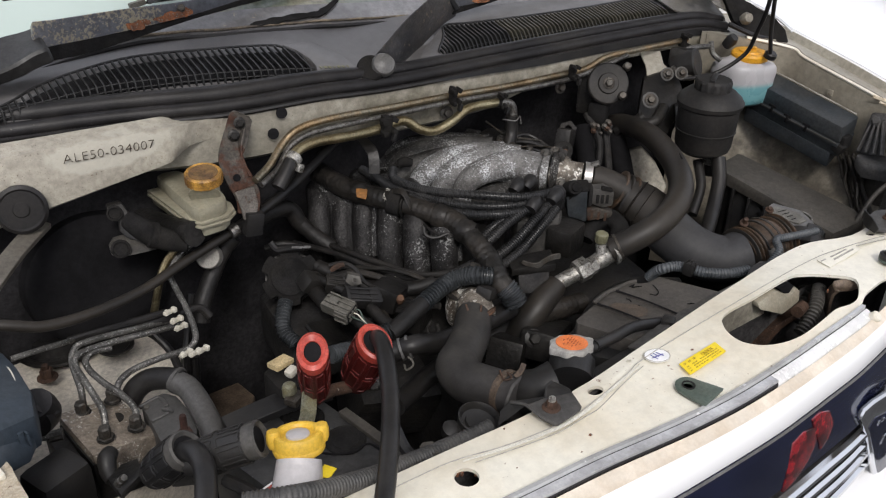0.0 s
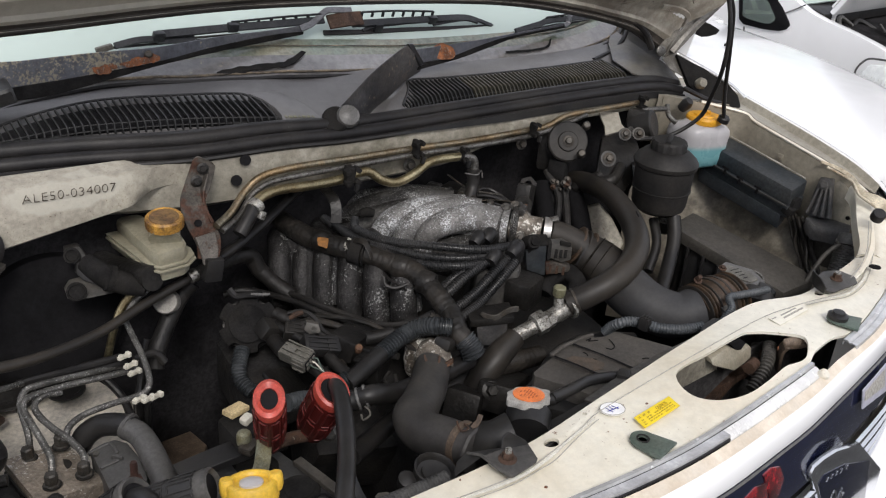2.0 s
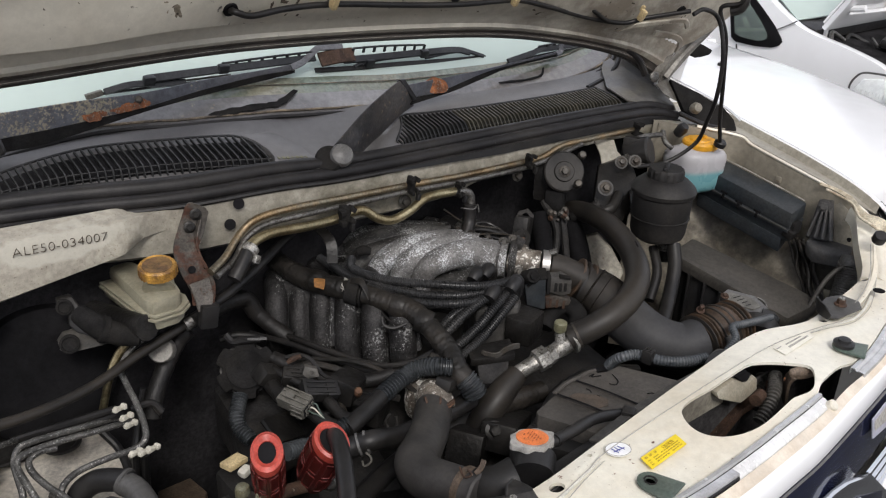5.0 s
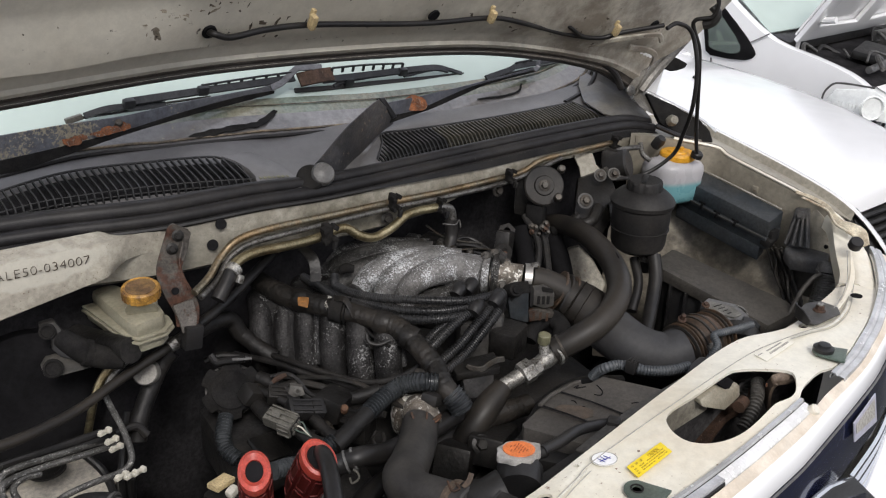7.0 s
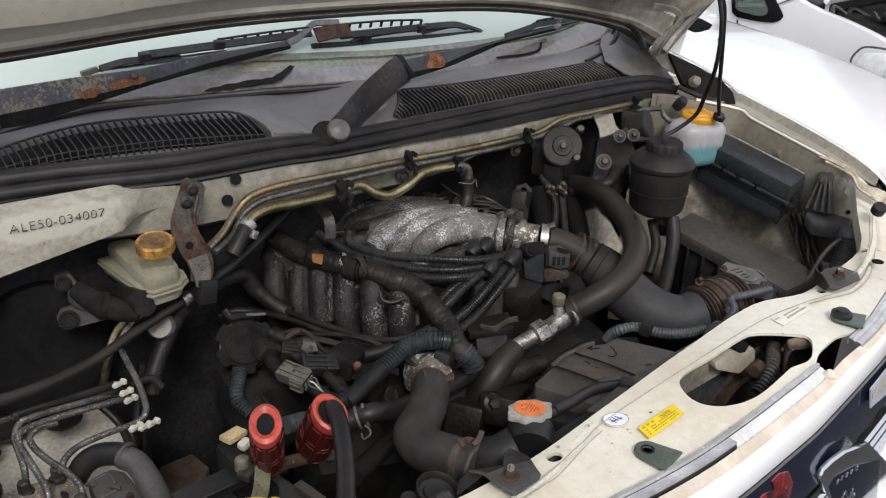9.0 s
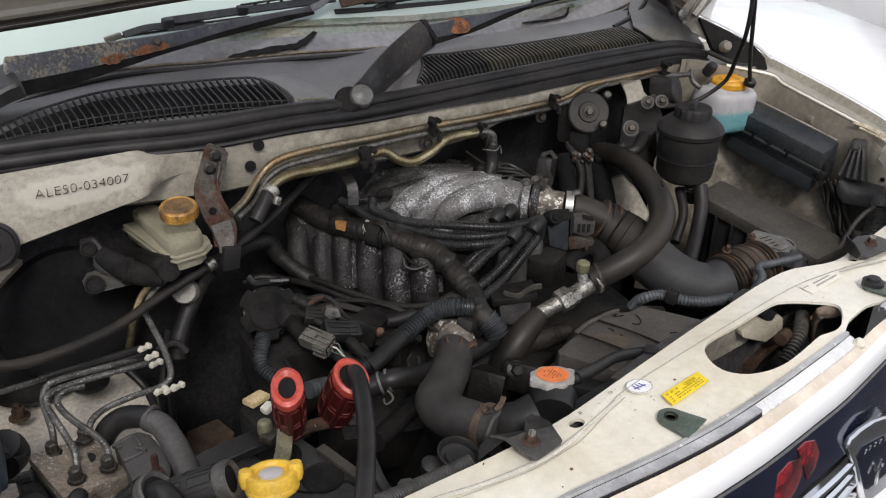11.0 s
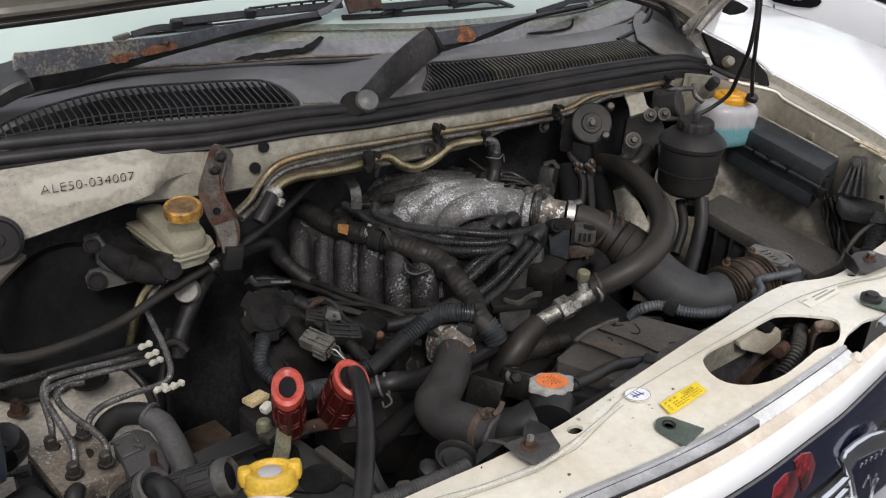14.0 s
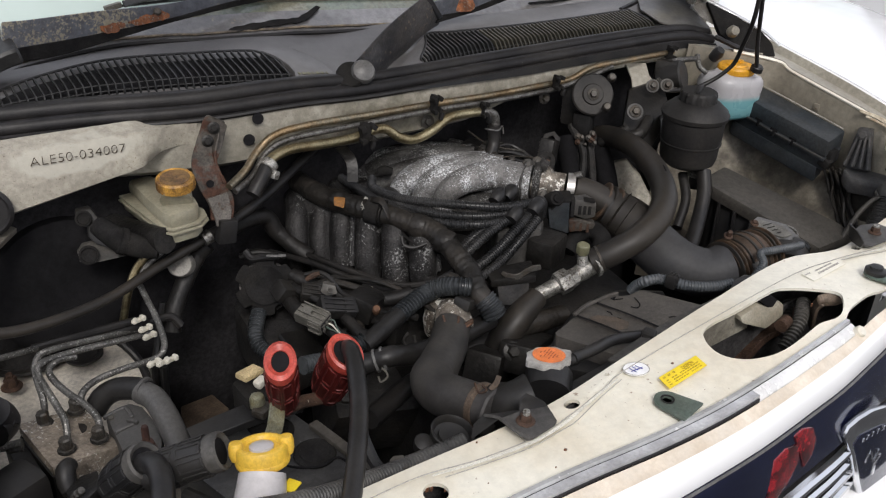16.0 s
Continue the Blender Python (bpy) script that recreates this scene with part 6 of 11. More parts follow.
# its runners sweep forward from the collector and bend down at their ends
for pts, rs, m in (
    ([(0.868, 1.168, 0.985), (0.874, 1.166, 1.008), (0.884, 1.160, 1.026), (0.915, 1.152, 1.038), (0.966, 1.136, 1.040), (0.994, 1.098, 1.034)], [.020, .022, .0235, .026, .029, .031], ALU),
    ([(0.846, 1.203, 0.985), (0.853, 1.203, 1.008), (0.864, 1.197, 1.026), (0.901, 1.192, 1.039), (0.953, 1.183, 1.041), (0.991, 1.149, 1.039)], [.020, .022, .0230, .025, .028, .030], ALU),
    ([(0.822, 1.246, 0.985), (0.830, 1.244, 1.006), (0.845, 1.236, 1.025), (0.885, 1.227, 1.037), (0.935, 1.207, 1.041), (0.978, 1.183, 1.039)], [.020, .022, .0230, .025, .027, .029], ALU),
    ([(0.822, 1.344, 0.990), (0.833, 1.337, 1.006), (0.855, 1.306, 1.024), (0.893, 1.282, 1.034), (0.940, 1.248, 1.038), (0.978, 1.216, 1.038)], [.021, .024, .026, .027, .027, .027], ALUG),
    ([(0.806, 1.376, 0.985), (0.819, 1.370, 1.004), (0.839, 1.355, 1.018), (0.893, 1.323, 1.030), (0.949, 1.287, 1.034), (0.987, 1.244, 1.034)], [.020, .023, .024, .024, .023, .023], ALUG),
    ([(0.800, 1.286, 0.985), (0.815, 1.288, 1.006), (0.850, 1.272, 1.020), (0.900, 1.252, 1.030), (0.950, 1.228, 1.034)], [.020, .022, .023, .024, .024], ALUG)):
    part("plenum_runner", taper(pts, rs, 18, 8, .95), m, engine, "white-speckled aluminium runner")
part("plenum_seam", lathe([(.0375, -.002), (.0395, -.001), (.0395, .001), (.0375, .002)], (1.012, 1.108, 1.025), (.55, -.75, 0), 30), ALUG, engine)
part("plenum_skirt", slab([(0.800, 1.290, 1.004), (0.866, 1.168, 1.002), (0.985, 1.082, 1.012), (1.000, 1.150, 1.020), (0.930, 1.250, 1.020)], .07, .012), ALUG, engine, "cast flange below the runners")
part("hose_plug", taper([(0.790, 1.262, 1.040), (0.800, 1.256, 1.044), (0.812, 1.248, 1.042)], [.008, .010, .007], 12), CAPB, engine)
part("throttle_flange", block((1.027, 1.087, 1.030), (.014, .066, .078), (0, 0, -52), .010), ALUG, engine, "aluminium throttle flange")
part("throttle_body", taper([(1.026, 1.092, 1.027), (1.040, 1.066, 1.028), (1.056, 1.046, 1.027)], [.030, .026, .0265], 20), CRUST, engine, "oxidised aluminium throttle body")
part("throttle_lug", block((1.036, 1.072, 1.052), (.020, .016, .016), (0, 20, 30), .004), CRUST, engine)
part("throttle_lug", block((1.026, 1.052, 1.004), (.024, .016, .016), (0, 20, 10), .004), CRUST, engine)
part("flange_lug", block((1.030, 1.078, 1.066), (.016, .020, .018), (0, 20, -52), .004), ALUG, engine)
part("throttle_lever", plate(circle(0, 0, .020, 20), [circle(.004, .006, .006, 12)], .003, Matrix.Translation(V((1.066, 1.110, 1.052))) @ turn_to((-.3, -.9, .2))), DARKMETAL, engine, "dull throttle lever")
part("throttle_lug", block((1.050, 1.090, 1.064), (.010, .008, .007), (0, 0, 20), .003), RUST, engine, "faded red-brown cable end")
for p in ((1.033, 1.099, 1.065), (1.040, 1.077, 1.052), (1.004, 1.049, 1.026), (1.017, 1.108, 1.061)):
    part("flange_bolt", hexbolt(p, (-.5, -.7, .4), .006, .006), BOLT, engine)
part("sensor", lathe([(.013, -.03), (.014, 0), (.012, .004), (.008, .004), (.007, .008), (0, .008)], (0.992, 1.002, 1.040), (-.3, -.8, .5), 24), CAPB, engine, "dark throttle sensor")
part("sensor_face", slab([(0.984, 1.012, 1.016), (0.997, 1.002, 1.033), (1.014, 0.989, 1.034), (1.018, 0.987, 0.968), (0.989, 1.008, 0.979)], (.024, .032, 0), .004), TEAL, engine, "blue-black sensor housing")
part("sensor_lip", slab([(0.986, 1.008, 1.019), (0.999, 0.999, 1.036), (1.017, 0.986, 1.037), (1.019, 0.985, 1.031), (1.000, 0.998, 1.030), (0.988, 1.008, 1.013)], (.024, .032, 0), .002), CAPB, engine)
sp = part("sensor_plug", slab([(1.018, 0.984, 1.036), (1.037, 0.970, 1.039), (1.050, 0.959, 1.030), (1.051, 0.959, 1.005), (1.037, 0.970, 0.999), (1.018, 0.983, 1.008)], (.014, .019, 0), .003), DUSTP, engine, "grey plug")
part("plug_collar", slab([(1.014, 0.986, 1.038), (1.020, 0.982, 1.039), (1.020, 0.981, 1.004), (1.014, 0.985, 1.004)], (.015, .02, 0), .002), CAPB, sp)
part("plug_latch", slab([(1.030, 0.972, 1.043), (1.046, 0.960, 1.039), (1.046, 0.959, 1.033), (1.030, 0.971, 1.036)], (.004, .006, 0), .001), CAPB, sp)
for k in range(3):
    part("plug_slot", slab([V(p) + Vector((.007 * k, -.0052 * k, 0)) for p in ((1.024, 0.976, 1.026), (1.028, 0.973, 1.026), (1.028, 0.973, 1.010), (1.024, 0.976, 1.010))], (.002, .003, 0), .0004), CAPB, sp)
sq = part("sensor_plug", slab([(1.014, 0.988, 0.998), (1.032, 0.974, 0.999), (1.053, 0.958, 0.990), (1.051, 0.960, 0.980), (1.017, 0.985, 0.972)], (.012, .016, 0), .003), RUSTBR, engine, "red-brown plug")
for k in range(3):
    part("plug_rib", slab([V(p) + Vector((.010 * k, -.0075 * k, -.002 * k)) for p in ((1.020, 0.982, 0.994), (1.024, 0.979, 0.994), (1.024, 0.979, 0.978), (1.020, 0.982, 0.977))], (.002, .003, 0), .0008), RUSTD, sq)
part("ignition_cover", slab([(0.904, 1.069, 1.006), (0.986, 1.039, 1.013), (0.967, 1.002, 1.003), (0.947, 0.986, 1.000), (0.878, 1.023, 0.997)], 0.09, 0.008), DUSTP, engine, "black plastic ignition cover")
part("filler_cover", slab([(0.821, 0.984, 0.963), (0.899, 0.956, 0.968), (0.874, 0.915, 0.965), (0.805, 0.950, 0.960)], 0.014, 0.004), DARKMETAL, engine)
part("filler_rim", strap([(0.8276, 0.9502, 0.9689), (0.8350, 0.9412, 0.9642), (0.8419, 0.9348, 0.9627), (0.8501, 0.9302, 0.9654), (0.8593, 0.9270, 0.9714), (0.8704, 0.9217, 0.9767), (0.8813, 0.9145, 0.9787)], .009, .004, (0, .2, 1), 5, .0008, [.006, .010, .011, .009, .009, .010, .009]), BOLT, engine, "worn silver edge of the cover")
part("filler_neck", slab([(0.819, 0.952, 0.957), (0.872, 0.926, 0.958), (0.855, 0.909, 0.916), (0.810, 0.931, 0.920)], (0.02, 0.04, -0.02), 0.006), GREASE, engine)
# distributor: star-shaped black cap
part("distributor_cap", plate([((.050 if (k % 10) not in (0, 1, 9) else .039) * math.cos(2 * math.pi * k / 60), (.050 if (k % 10) not in (0, 1, 9) else .039) * math.sin(2 * math.pi * k / 60)) for k in range(60)], (), .035, Matrix.Translation(V((0.514, 1.184, 0.931))) @ turn_to((-.42, -.72, .55)), .003), CAPB, engine, "black star-shaped distributor cap")
part("cap_disc", lathe([(.033, 0), (.033, .002), (.031, .003), (.029, .0018), (0, .0022)], (0.513, 1.183, 0.932), (-.42, -.72, .55), 32), CAPB, engine)
part("distributor_base", lathe([(.035, -.10), (.038, -.03), (.044, -.03), (.044, -.02)], (0.517, 1.192, 0.926), (-.42, -.72, .55)), DARKMETAL, engine)
# thermostat housing and its neighbours
part("thermostat_housing", taper([(0.725, 0.988, 0.869), (0.725, 0.983, 0.895), (0.729, 0.978, 0.914), (0.741, 0.979, 0.919)], [.020, .027, .026, .014], 20), CRUST, engine, "white-crusted thermostat housing")
part("thermostat_neck", taper([(0.733, 0.967, 0.924), (0.723, 0.947, 0.924), (0.715, 0.929, 0.920), (0.711, 0.922, 0.916)], [.020, .029, .0305, .029], 22), CRUST, engine, "aluminium hose neck")
part("housing_boss", lathe([(.011, -.02), (.013, -.004), (.013, .003), (.009, .006), (0, .006)], (0.740, 0.943, 0.928), (.4, -.6, .6), 18), CRUST, engine)
part("housing_plate", slab([(0.725, 1.019, 0.895), (0.746, 1.019, 0.899), (0.736, 0.986, 0.880), (0.707, 0.969, 0.863), (0.702, 0.994, 0.873)], (.02, .03, 0), .006), CRUST, engine)
part("housing_pipe", taper([(0.726, 0.938, 0.940), (0.757, 0.946, 0.944), (0.778, 0.954, 0.937)], [.016, .013, .013], 14), CRUST, engine)
fan_at = Vector((.66, .80, .66))
part("fan_hub", lathe([(.055, 0), (.055, .02), (.035, .03), (0, .032)], fan_at, (-.05, -1, .05), 28), DARKMETAL, engine)
for k in range(8):
    a = 2 * math.pi * k / 8 + .3
    part("fan_blade", strap([fan_at + Vector((math.cos(a + q) * r_, -.01, math.sin(a + q) * r_)) for q, r_ in ((0, .05), (.16, .12), (.3, .19))], .075, .004, (-math.sin(a + .2), .5, math.cos(a + .2))), DUSTP, engine, "dusty fan blade")
# small clutter on the front of the engine
for p, s, rot, m in (((0.538, 1.149, 0.929), (.05, .03, .03), (20, 30, 10), BLACKP), ((0.592, 1.109, 0.931), (.04, .03, .025), (0, 20, 40), BLACKP), ((0.626, 1.050, 0.926), (.06, .05, .04), (10, 10, 30), DARKMETAL), ((0.751, 0.937, 0.945), (.06, .03, .02), (0, 20, 20), BLACKP), ((0.509, 1.056, 0.891), (.07, .05, .01), (30, 20, 20), DARKMETAL), ((0.770, 0.899, 0.834), (.10, .06, .06), (0, 25, 30), DARKMETAL), ((0.829, 0.880, 0.850), (.12, .06, .05), (0, 20, 30), DARKMETAL), ((0.652, 1.020, 0.893), (.05, .05, .05), (0, 0, 30), DARKMETAL), ((0.957, 0.979, 0.961), (.06, .05, .05), (0, 0, 20), DARKMETAL), ((0.835, 1.069, 0.935), (.10, .06, .06), (0, 10, 30), DARKMETAL), ((1.032, 1.228, 1.040), (.05, .04, .03), (0, 0, 30), STEEL), ((0.987, 1.289, 1.036), (.03, .03, .03), (0, 0, 30), ALUD), ((1.121, 1.161, 1.043), (.05, .03, .05), (0, 20, 30), DARKMETAL), ((1.017, 1.263, 1.032), (.04, .04, .04), (0, 0, 20), DARKMETAL)):
    part("casting", block(p, s, rot, .006), m, engine)
part("engine_bolt", hexbolt((0.784, 0.863, 0.879), (-.3, -.7, .5), .010, .010), DARKMETAL, engine)
part("engine_bolt", hexbolt((0.469, 0.858, 0.938), (-.4, -.8, .3), .009, .008), STEEL, engine)
part("rust_sensor", lathe([(.007, 0), (.007, .016), (.005, .02), (0, .02)], (0.626, 1.021, 0.928), (-.3, -.6, .7), 12), RUST, engine, "rusty temperature sender")
part("lifting_eye", plate([(-.020, -.024), (.010, -.026), (.018, -.010), (.024, .012), (.012, .026), (-.008, .022), (-.016, .004)], [circle(.006, .010, .008, 14), circle(-.004, -.012, .006, 12)], .004, Matrix.Translation(V((1.130, 1.170, 1.052))) @ turn_to((-.4, -.8, .3))), GREASE, engine, "steel lifting eye")
part("firewall_pipe", tube([(1.226, 1.217, 1.030), (1.196, 1.160, 0.962), (1.158, 1.100, 0.919)], .02, 12), FLATBLK, engine)
part("firewall_pipe", tube([(1.306, 1.200, 1.011), (1.285, 1.147, 0.957), (1.243, 1.088, 0.913)], .022, 12), FLATBLK, engine)

# ---- intake tract ----
BANDS = mat("bright band clamp steel", (0.52, 0.51, 0.49), 0.34, 0.75, var=0.15, scale=40, tint=(0.30, 0.28, 0.25), tint_amount=0.5, bump=0.1, fine=0.15)
intake = thing("intake_duct", (1.182, 0.831, 0.897), "black intake duct with a rust-brown bellows joint", "intake duct")
part("band", taper([(1.058, 1.044, 1.027), (1.068, 1.034, 1.026)], [.0290, .0290], 24, 2), BANDS, intake, "bright hose clamp")
part("clamp_screw", lathe([(.006, 0), (.006, .014), (0, .016)], (1.066, 1.034, 1.053), (.6, -.6, .3), 10), STEEL, intake)
part("throttle_hose", taper([(1.066, 1.036, 1.026), (1.088, 1.020, 1.018), (1.108, 1.002, 1.006), (1.124, 0.988, 0.994)], [.0265, .0270, .0275, .0310], 20), HOSE, intake, "dusty rubber throttle hose")
for k, p in enumerate(((1.117, 1.009, 0.996), (1.121, 0.998, 0.992), (1.125, 0.987, 0.990))):
    part("bellows_ring", lathe([(.036, -.0045), (.0415, -.002), (.0415, .002), (.036, .0045)], p, (.6, -.55, -.4), 28), BELLOW if k != 1 else HOSE, intake, "rust-brown ring")
part("elbow", taper([(1.122, 0.989, 0.989), (1.139, 0.950, 0.974), (1.146, 0.897, 0.948), (1.158, 0.844, 0.929), (1.185, 0.803, 0.922), (1.219, 0.788, 0.927)], [.037, .043, .046, .045, .044, .046], 24), DUCTP, intake, "dusty black plastic intake duct")
part("elbow_cuff", taper([(1.123, 0.986, 0.988), (1.135, 0.960, 0.978), (1.142, 0.930, 0.965)], [.0405, .0440, .0470], 26), HOSE, intake, "dusty rubber cuff on the duct")
for p in ((1.128, 0.974, 0.984), (1.135, 0.958, 0.977), (1.140, 0.940, 0.969)):
    part("cuff_ring", lathe([(.0425, -.002), (.0462, 0), (.0425, .002)], p, (.35, -.8, -.35), 28), HOSE, intake)
part("bellows", taper([(1.219, 0.788, 0.927), (1.235, 0.785, 0.930), (1.250, 0.782, 0.932), (1.266, 0.779, 0.934), (1.284, 0.779, 0.933), (1.317, 0.776, 0.934)], [.044, .046, .053, .054, .047, .046], 28), BELLOW, intake, "dusty rubber bellows with a swollen middle")
BAX = V((1.317, 0.776, 0.934)) - V((1.219, 0.788, 0.927))
for k, p in enumerate(((1.217, 0.789, 0.926), (1.224, 0.787, 0.928), (1.231, 0.786, 0.929), (1.238, 0.784, 0.930), (1.283, 0.779, 0.933), (1.292, 0.778, 0.933), (1.301, 0.777, 0.933), (1.310, 0.777, 0.934))):
    part("bellows_ring", lathe([(.046, -.0026), (.0515, -.0012), (.0525, 0), (.0515, .0012), (.046, .0026)], p, BAX, 32), BELLOW if k % 3 else HOSE, intake, "rust-brown ring")
part("bellows_fold", lathe([(.052, -.004), (.056, -.002), (.056, .002), (.052, .004)], (1.253, 0.781, 0.932), BAX, 32), HOSE, intake)
part("bellows_fold", lathe([(.052, -.004), (.056, -.002), (.056, .002), (.052, .004)], (1.267, 0.780, 0.933), BAX, 32), HOSE, intake)
part("bellows_clip", slab([(1.220, 0.728, 0.956), (1.239, 0.732, 0.962), (1.246, 0.723, 0.957), (1.219, 0.707, 0.946), (1.211, 0.713, 0.946)], (.01, .02, 0), .003), GREYP, intake)
part("clip_screw", hexbolt((1.2279, 0.8017, 0.9850), (-.3, -.4, .9), .005, .012), RUSTD, intake)
meter = thing("air_flow_meter", (1.384, 0.790, 0.936), "grey air flow meter with a plug on the air cleaner", "air flow meter")
part("case", slab([(1.348, 0.838, 0.963), (1.382, 0.843, 0.965), (1.422, 0.804, 0.953), (1.418, 0.769, 0.942), (1.377, 0.771, 0.942), (1.343, 0.808, 0.955)], .04, .004), GREYP, meter, "flat grey case")
part("case_panel", slab([(1.349, 0.828, 0.965), (1.372, 0.833, 0.965), (1.406, 0.801, 0.954), (1.403, 0.778, 0.948), (1.378, 0.778, 0.948), (1.350, 0.809, 0.956)], .002, .001), CONN, meter, "lighter printed panel")
for k in range(4):
    q = V((1.367, 0.812, 0.963)).lerp(V((1.372, 0.788, 0.955)), k / 3)
    part("print_bar", block(q + Vector((0, 0, .001)), (.020 - .003 * k, .0012, .001), (0, 0, -12), 0), CAPB, meter)
part("plug", slab([(1.400, 0.773, 0.948), (1.425, 0.760, 0.937), (1.412, 0.739, 0.935), (1.373, 0.755, 0.936)], .03, .003), BLACKP, meter)
part("screw", hexbolt((1.343, 0.824, 0.968), (-.2, -.3, .9), .005, .004), RUSTD, meter)
part("throat", lathe([(.048, -.04), (.048, 0), (.044, .004), (.044, -.04)], (1.363, 0.762, 0.914), (.7, .5, .2), 28), BLACKP, meter)
cleaner = thing("air_cleaner", (1.622, 0.914, 0.777), "dusty black air cleaner box with ribbed sides", "air cleaner")
part("lid", slab([(1.462, 1.008, 0.944), (1.495, 1.046, 0.945), (1.575, 1.060, 0.944), (1.661, 0.812, 0.882), (1.648, 0.778, 0.875), (1.522, 0.776, 0.882)], .03, .008), LIDP, cleaner, "dusty black lid")
part("case", slab([(1.474, 1.006, 0.930), (1.500, 1.040, 0.930), (1.572, 1.052, 0.930), (1.656, 0.815, 0.866), (1.640, 0.785, 0.860), (1.532, 0.782, 0.866)], .26, .01), BLACKP, cleaner, "ribbed black case")
for k in range(6):
    a, b = V((1.468, 1.000, 0.916)), V((1.524, 0.782, 0.856))
    q = a.lerp(b, 0.06 + 0.16 * k)
    part("rib", strap([q, q + Vector((.004, 0, -.2))], .014, .005, (.97, .25, 0), 2, .001), BLACKP, cleaner)
part("print_line", strap([(1.591, 0.939, 0.908), (1.607, 0.879, 0.893), (1.617, 0.837, 0.886)], .010, .001, (.5, .6, 0), 3, 0), GREYP, cleaner)
part("latch", strap([(1.388, 0.851, 0.943), (1.423, 0.825, 0.944), (1.438, 0.796, 0.941), (1.432, 0.776, 0.927)], .004, .004, (0, 0, 1)), STEEL, cleaner, "wire latch")

# ---- radiator and shroud ----
SHROUD = mat("brown-dusted shroud plastic", (0.056, 0.051, 0.046), 0.6, var=0.15, scale=14, tint=(0.085, 0.076, 0.064), tint_amount=0.6, speck=(0.026, 0.023, 0.020), speck_scale=120, speck_cut=0.66, bump=0.2, bump_scale=420, fine=0.2)
STAINB = mat("brown dried stain", (0.060, 0.045, 0.033), 0.6, var=0.3, scale=60, tint=(0.045, 0.040, 0.035), tint_amount=0.7, bump=0.1, fine=0.3)
radiator = thing("radiator", (0.9, 0.72, 0.4), "black radiator with a shroud and a flat top tank", "radiator")
part("core", slab([(0.45, 0.655, 0.915), (1.32, 0.712, 0.915), (1.32, 0.752, 0.915), (0.45, 0.70, 0.915)], .51, .004), BLACKP, radiator)
part("top_tank", slab([(0.62, 0.650, 0.945), (1.30, 0.700, 0.945), (1.30, 0.735, 0.940), (0.62, 0.695, 0.940)], .05, .01), BLACKP, radiator, "dusty black top tank")
part("shroud_top", slab([(0.9070, 0.8070, 0.9580), (0.9321, 0.8097, 0.9580), (0.9540, 0.8088, 0.9580), (0.9505, 0.8008, 0.9580), (0.9659, 0.7940, 0.9580), (0.9960, 0.7939, 0.9580), (1.0456, 0.6984, 0.9580), (1.0003, 0.6833, 0.9580), (0.9396, 0.6891, 0.9580)], .03, .0015), SHROUD, radiator, "dusty black fan shroud")
part("shroud_panel", slab([(0.8589, 0.8069, 0.9540), (0.8881, 0.8119, 0.9540), (0.9099, 0.8105, 0.9540), (0.9420, 0.6926, 0.9540), (0.8945, 0.6780, 0.9540), (0.8810, 0.7270, 0.9540)], .03, .0015), SHROUD, radiator, "sunken middle panel of the shroud")
part("shroud_step", slab([(0.8270, 0.8003, 0.9480), (0.8613, 0.8085, 0.9480), (0.8858, 0.7304, 0.9480), (0.8899, 0.7003, 0.9480), (0.8386, 0.6936, 0.9480), (0.8209, 0.7392, 0.9480), (0.7983, 0.7857, 0.9480), (0.8035, 0.7948, 0.9480)], .05, .0025), SHROUD, radiator, "lower step of the shroud")
part("shroud_skirt", slab([(0.7481, 0.7880, 0.9220), (0.8183, 0.8056, 0.9220), (0.8470, 0.7486, 0.9220), (0.8746, 0.6937, 0.9220), (0.8142, 0.6950, 0.9220)], .05, .003), BLACKP, radiator)
part("shroud_rim", strap([(0.8487, 0.8012, 0.9590), (0.8837, 0.8096, 0.9590), (0.9087, 0.8100, 0.9590), (0.9334, 0.8110, 0.9590), (0.9534, 0.8073, 0.9590)], .007, .005, (.3, -.7, .3), 5, .001), SHROUD, radiator, "raised rim of the shroud")
part("tank_edge", strap([(0.7917, 0.6711, 0.9720), (0.8758, 0.6814, 0.9720), (0.9600, 0.6866, 0.9720), (1.0327, 0.6872, 0.9720), (1.1176, 0.6866, 0.9720)], .016, .006, (.1, .9, -.2), 6, .0015), DUSTP, radiator, "dusty edge of the top tank")
part("shroud_hoop", taper([(0.802, 0.788, 0.916), (0.924, 0.854, 0.896), (1.043, 0.881, 0.878), (1.146, 0.859, 0.858)], [.012, .014, .014, .01], 10), BLACKP, radiator)
for pts in ([(0.9046, 0.8062, 0.9588), (0.9222, 0.7530, 0.9588), (0.9371, 0.6894, 0.9588)], [(0.8557, 0.8039, 0.9548), (0.8698, 0.7632, 0.9548), (0.8803, 0.7243, 0.9548)]):
    part("shroud_seam", strap(pts, .0025, .001, (.5, -.8, 0), 3, 0), FLATBLK, radiator, "dark joint between the panels")
part("shroud_stain", slab([(0.8823, 0.7845, 0.9550), (0.9052, 0.7605, 0.9550), (0.9101, 0.7417, 0.9550), (0.8969, 0.7323, 0.9550), (0.8795, 0.7373, 0.9550), (0.8670, 0.7724, 0.9550), (0.8664, 0.7862, 0.9550)], .0008, 0), STAINB, radiator, "brown stain on the shroud")
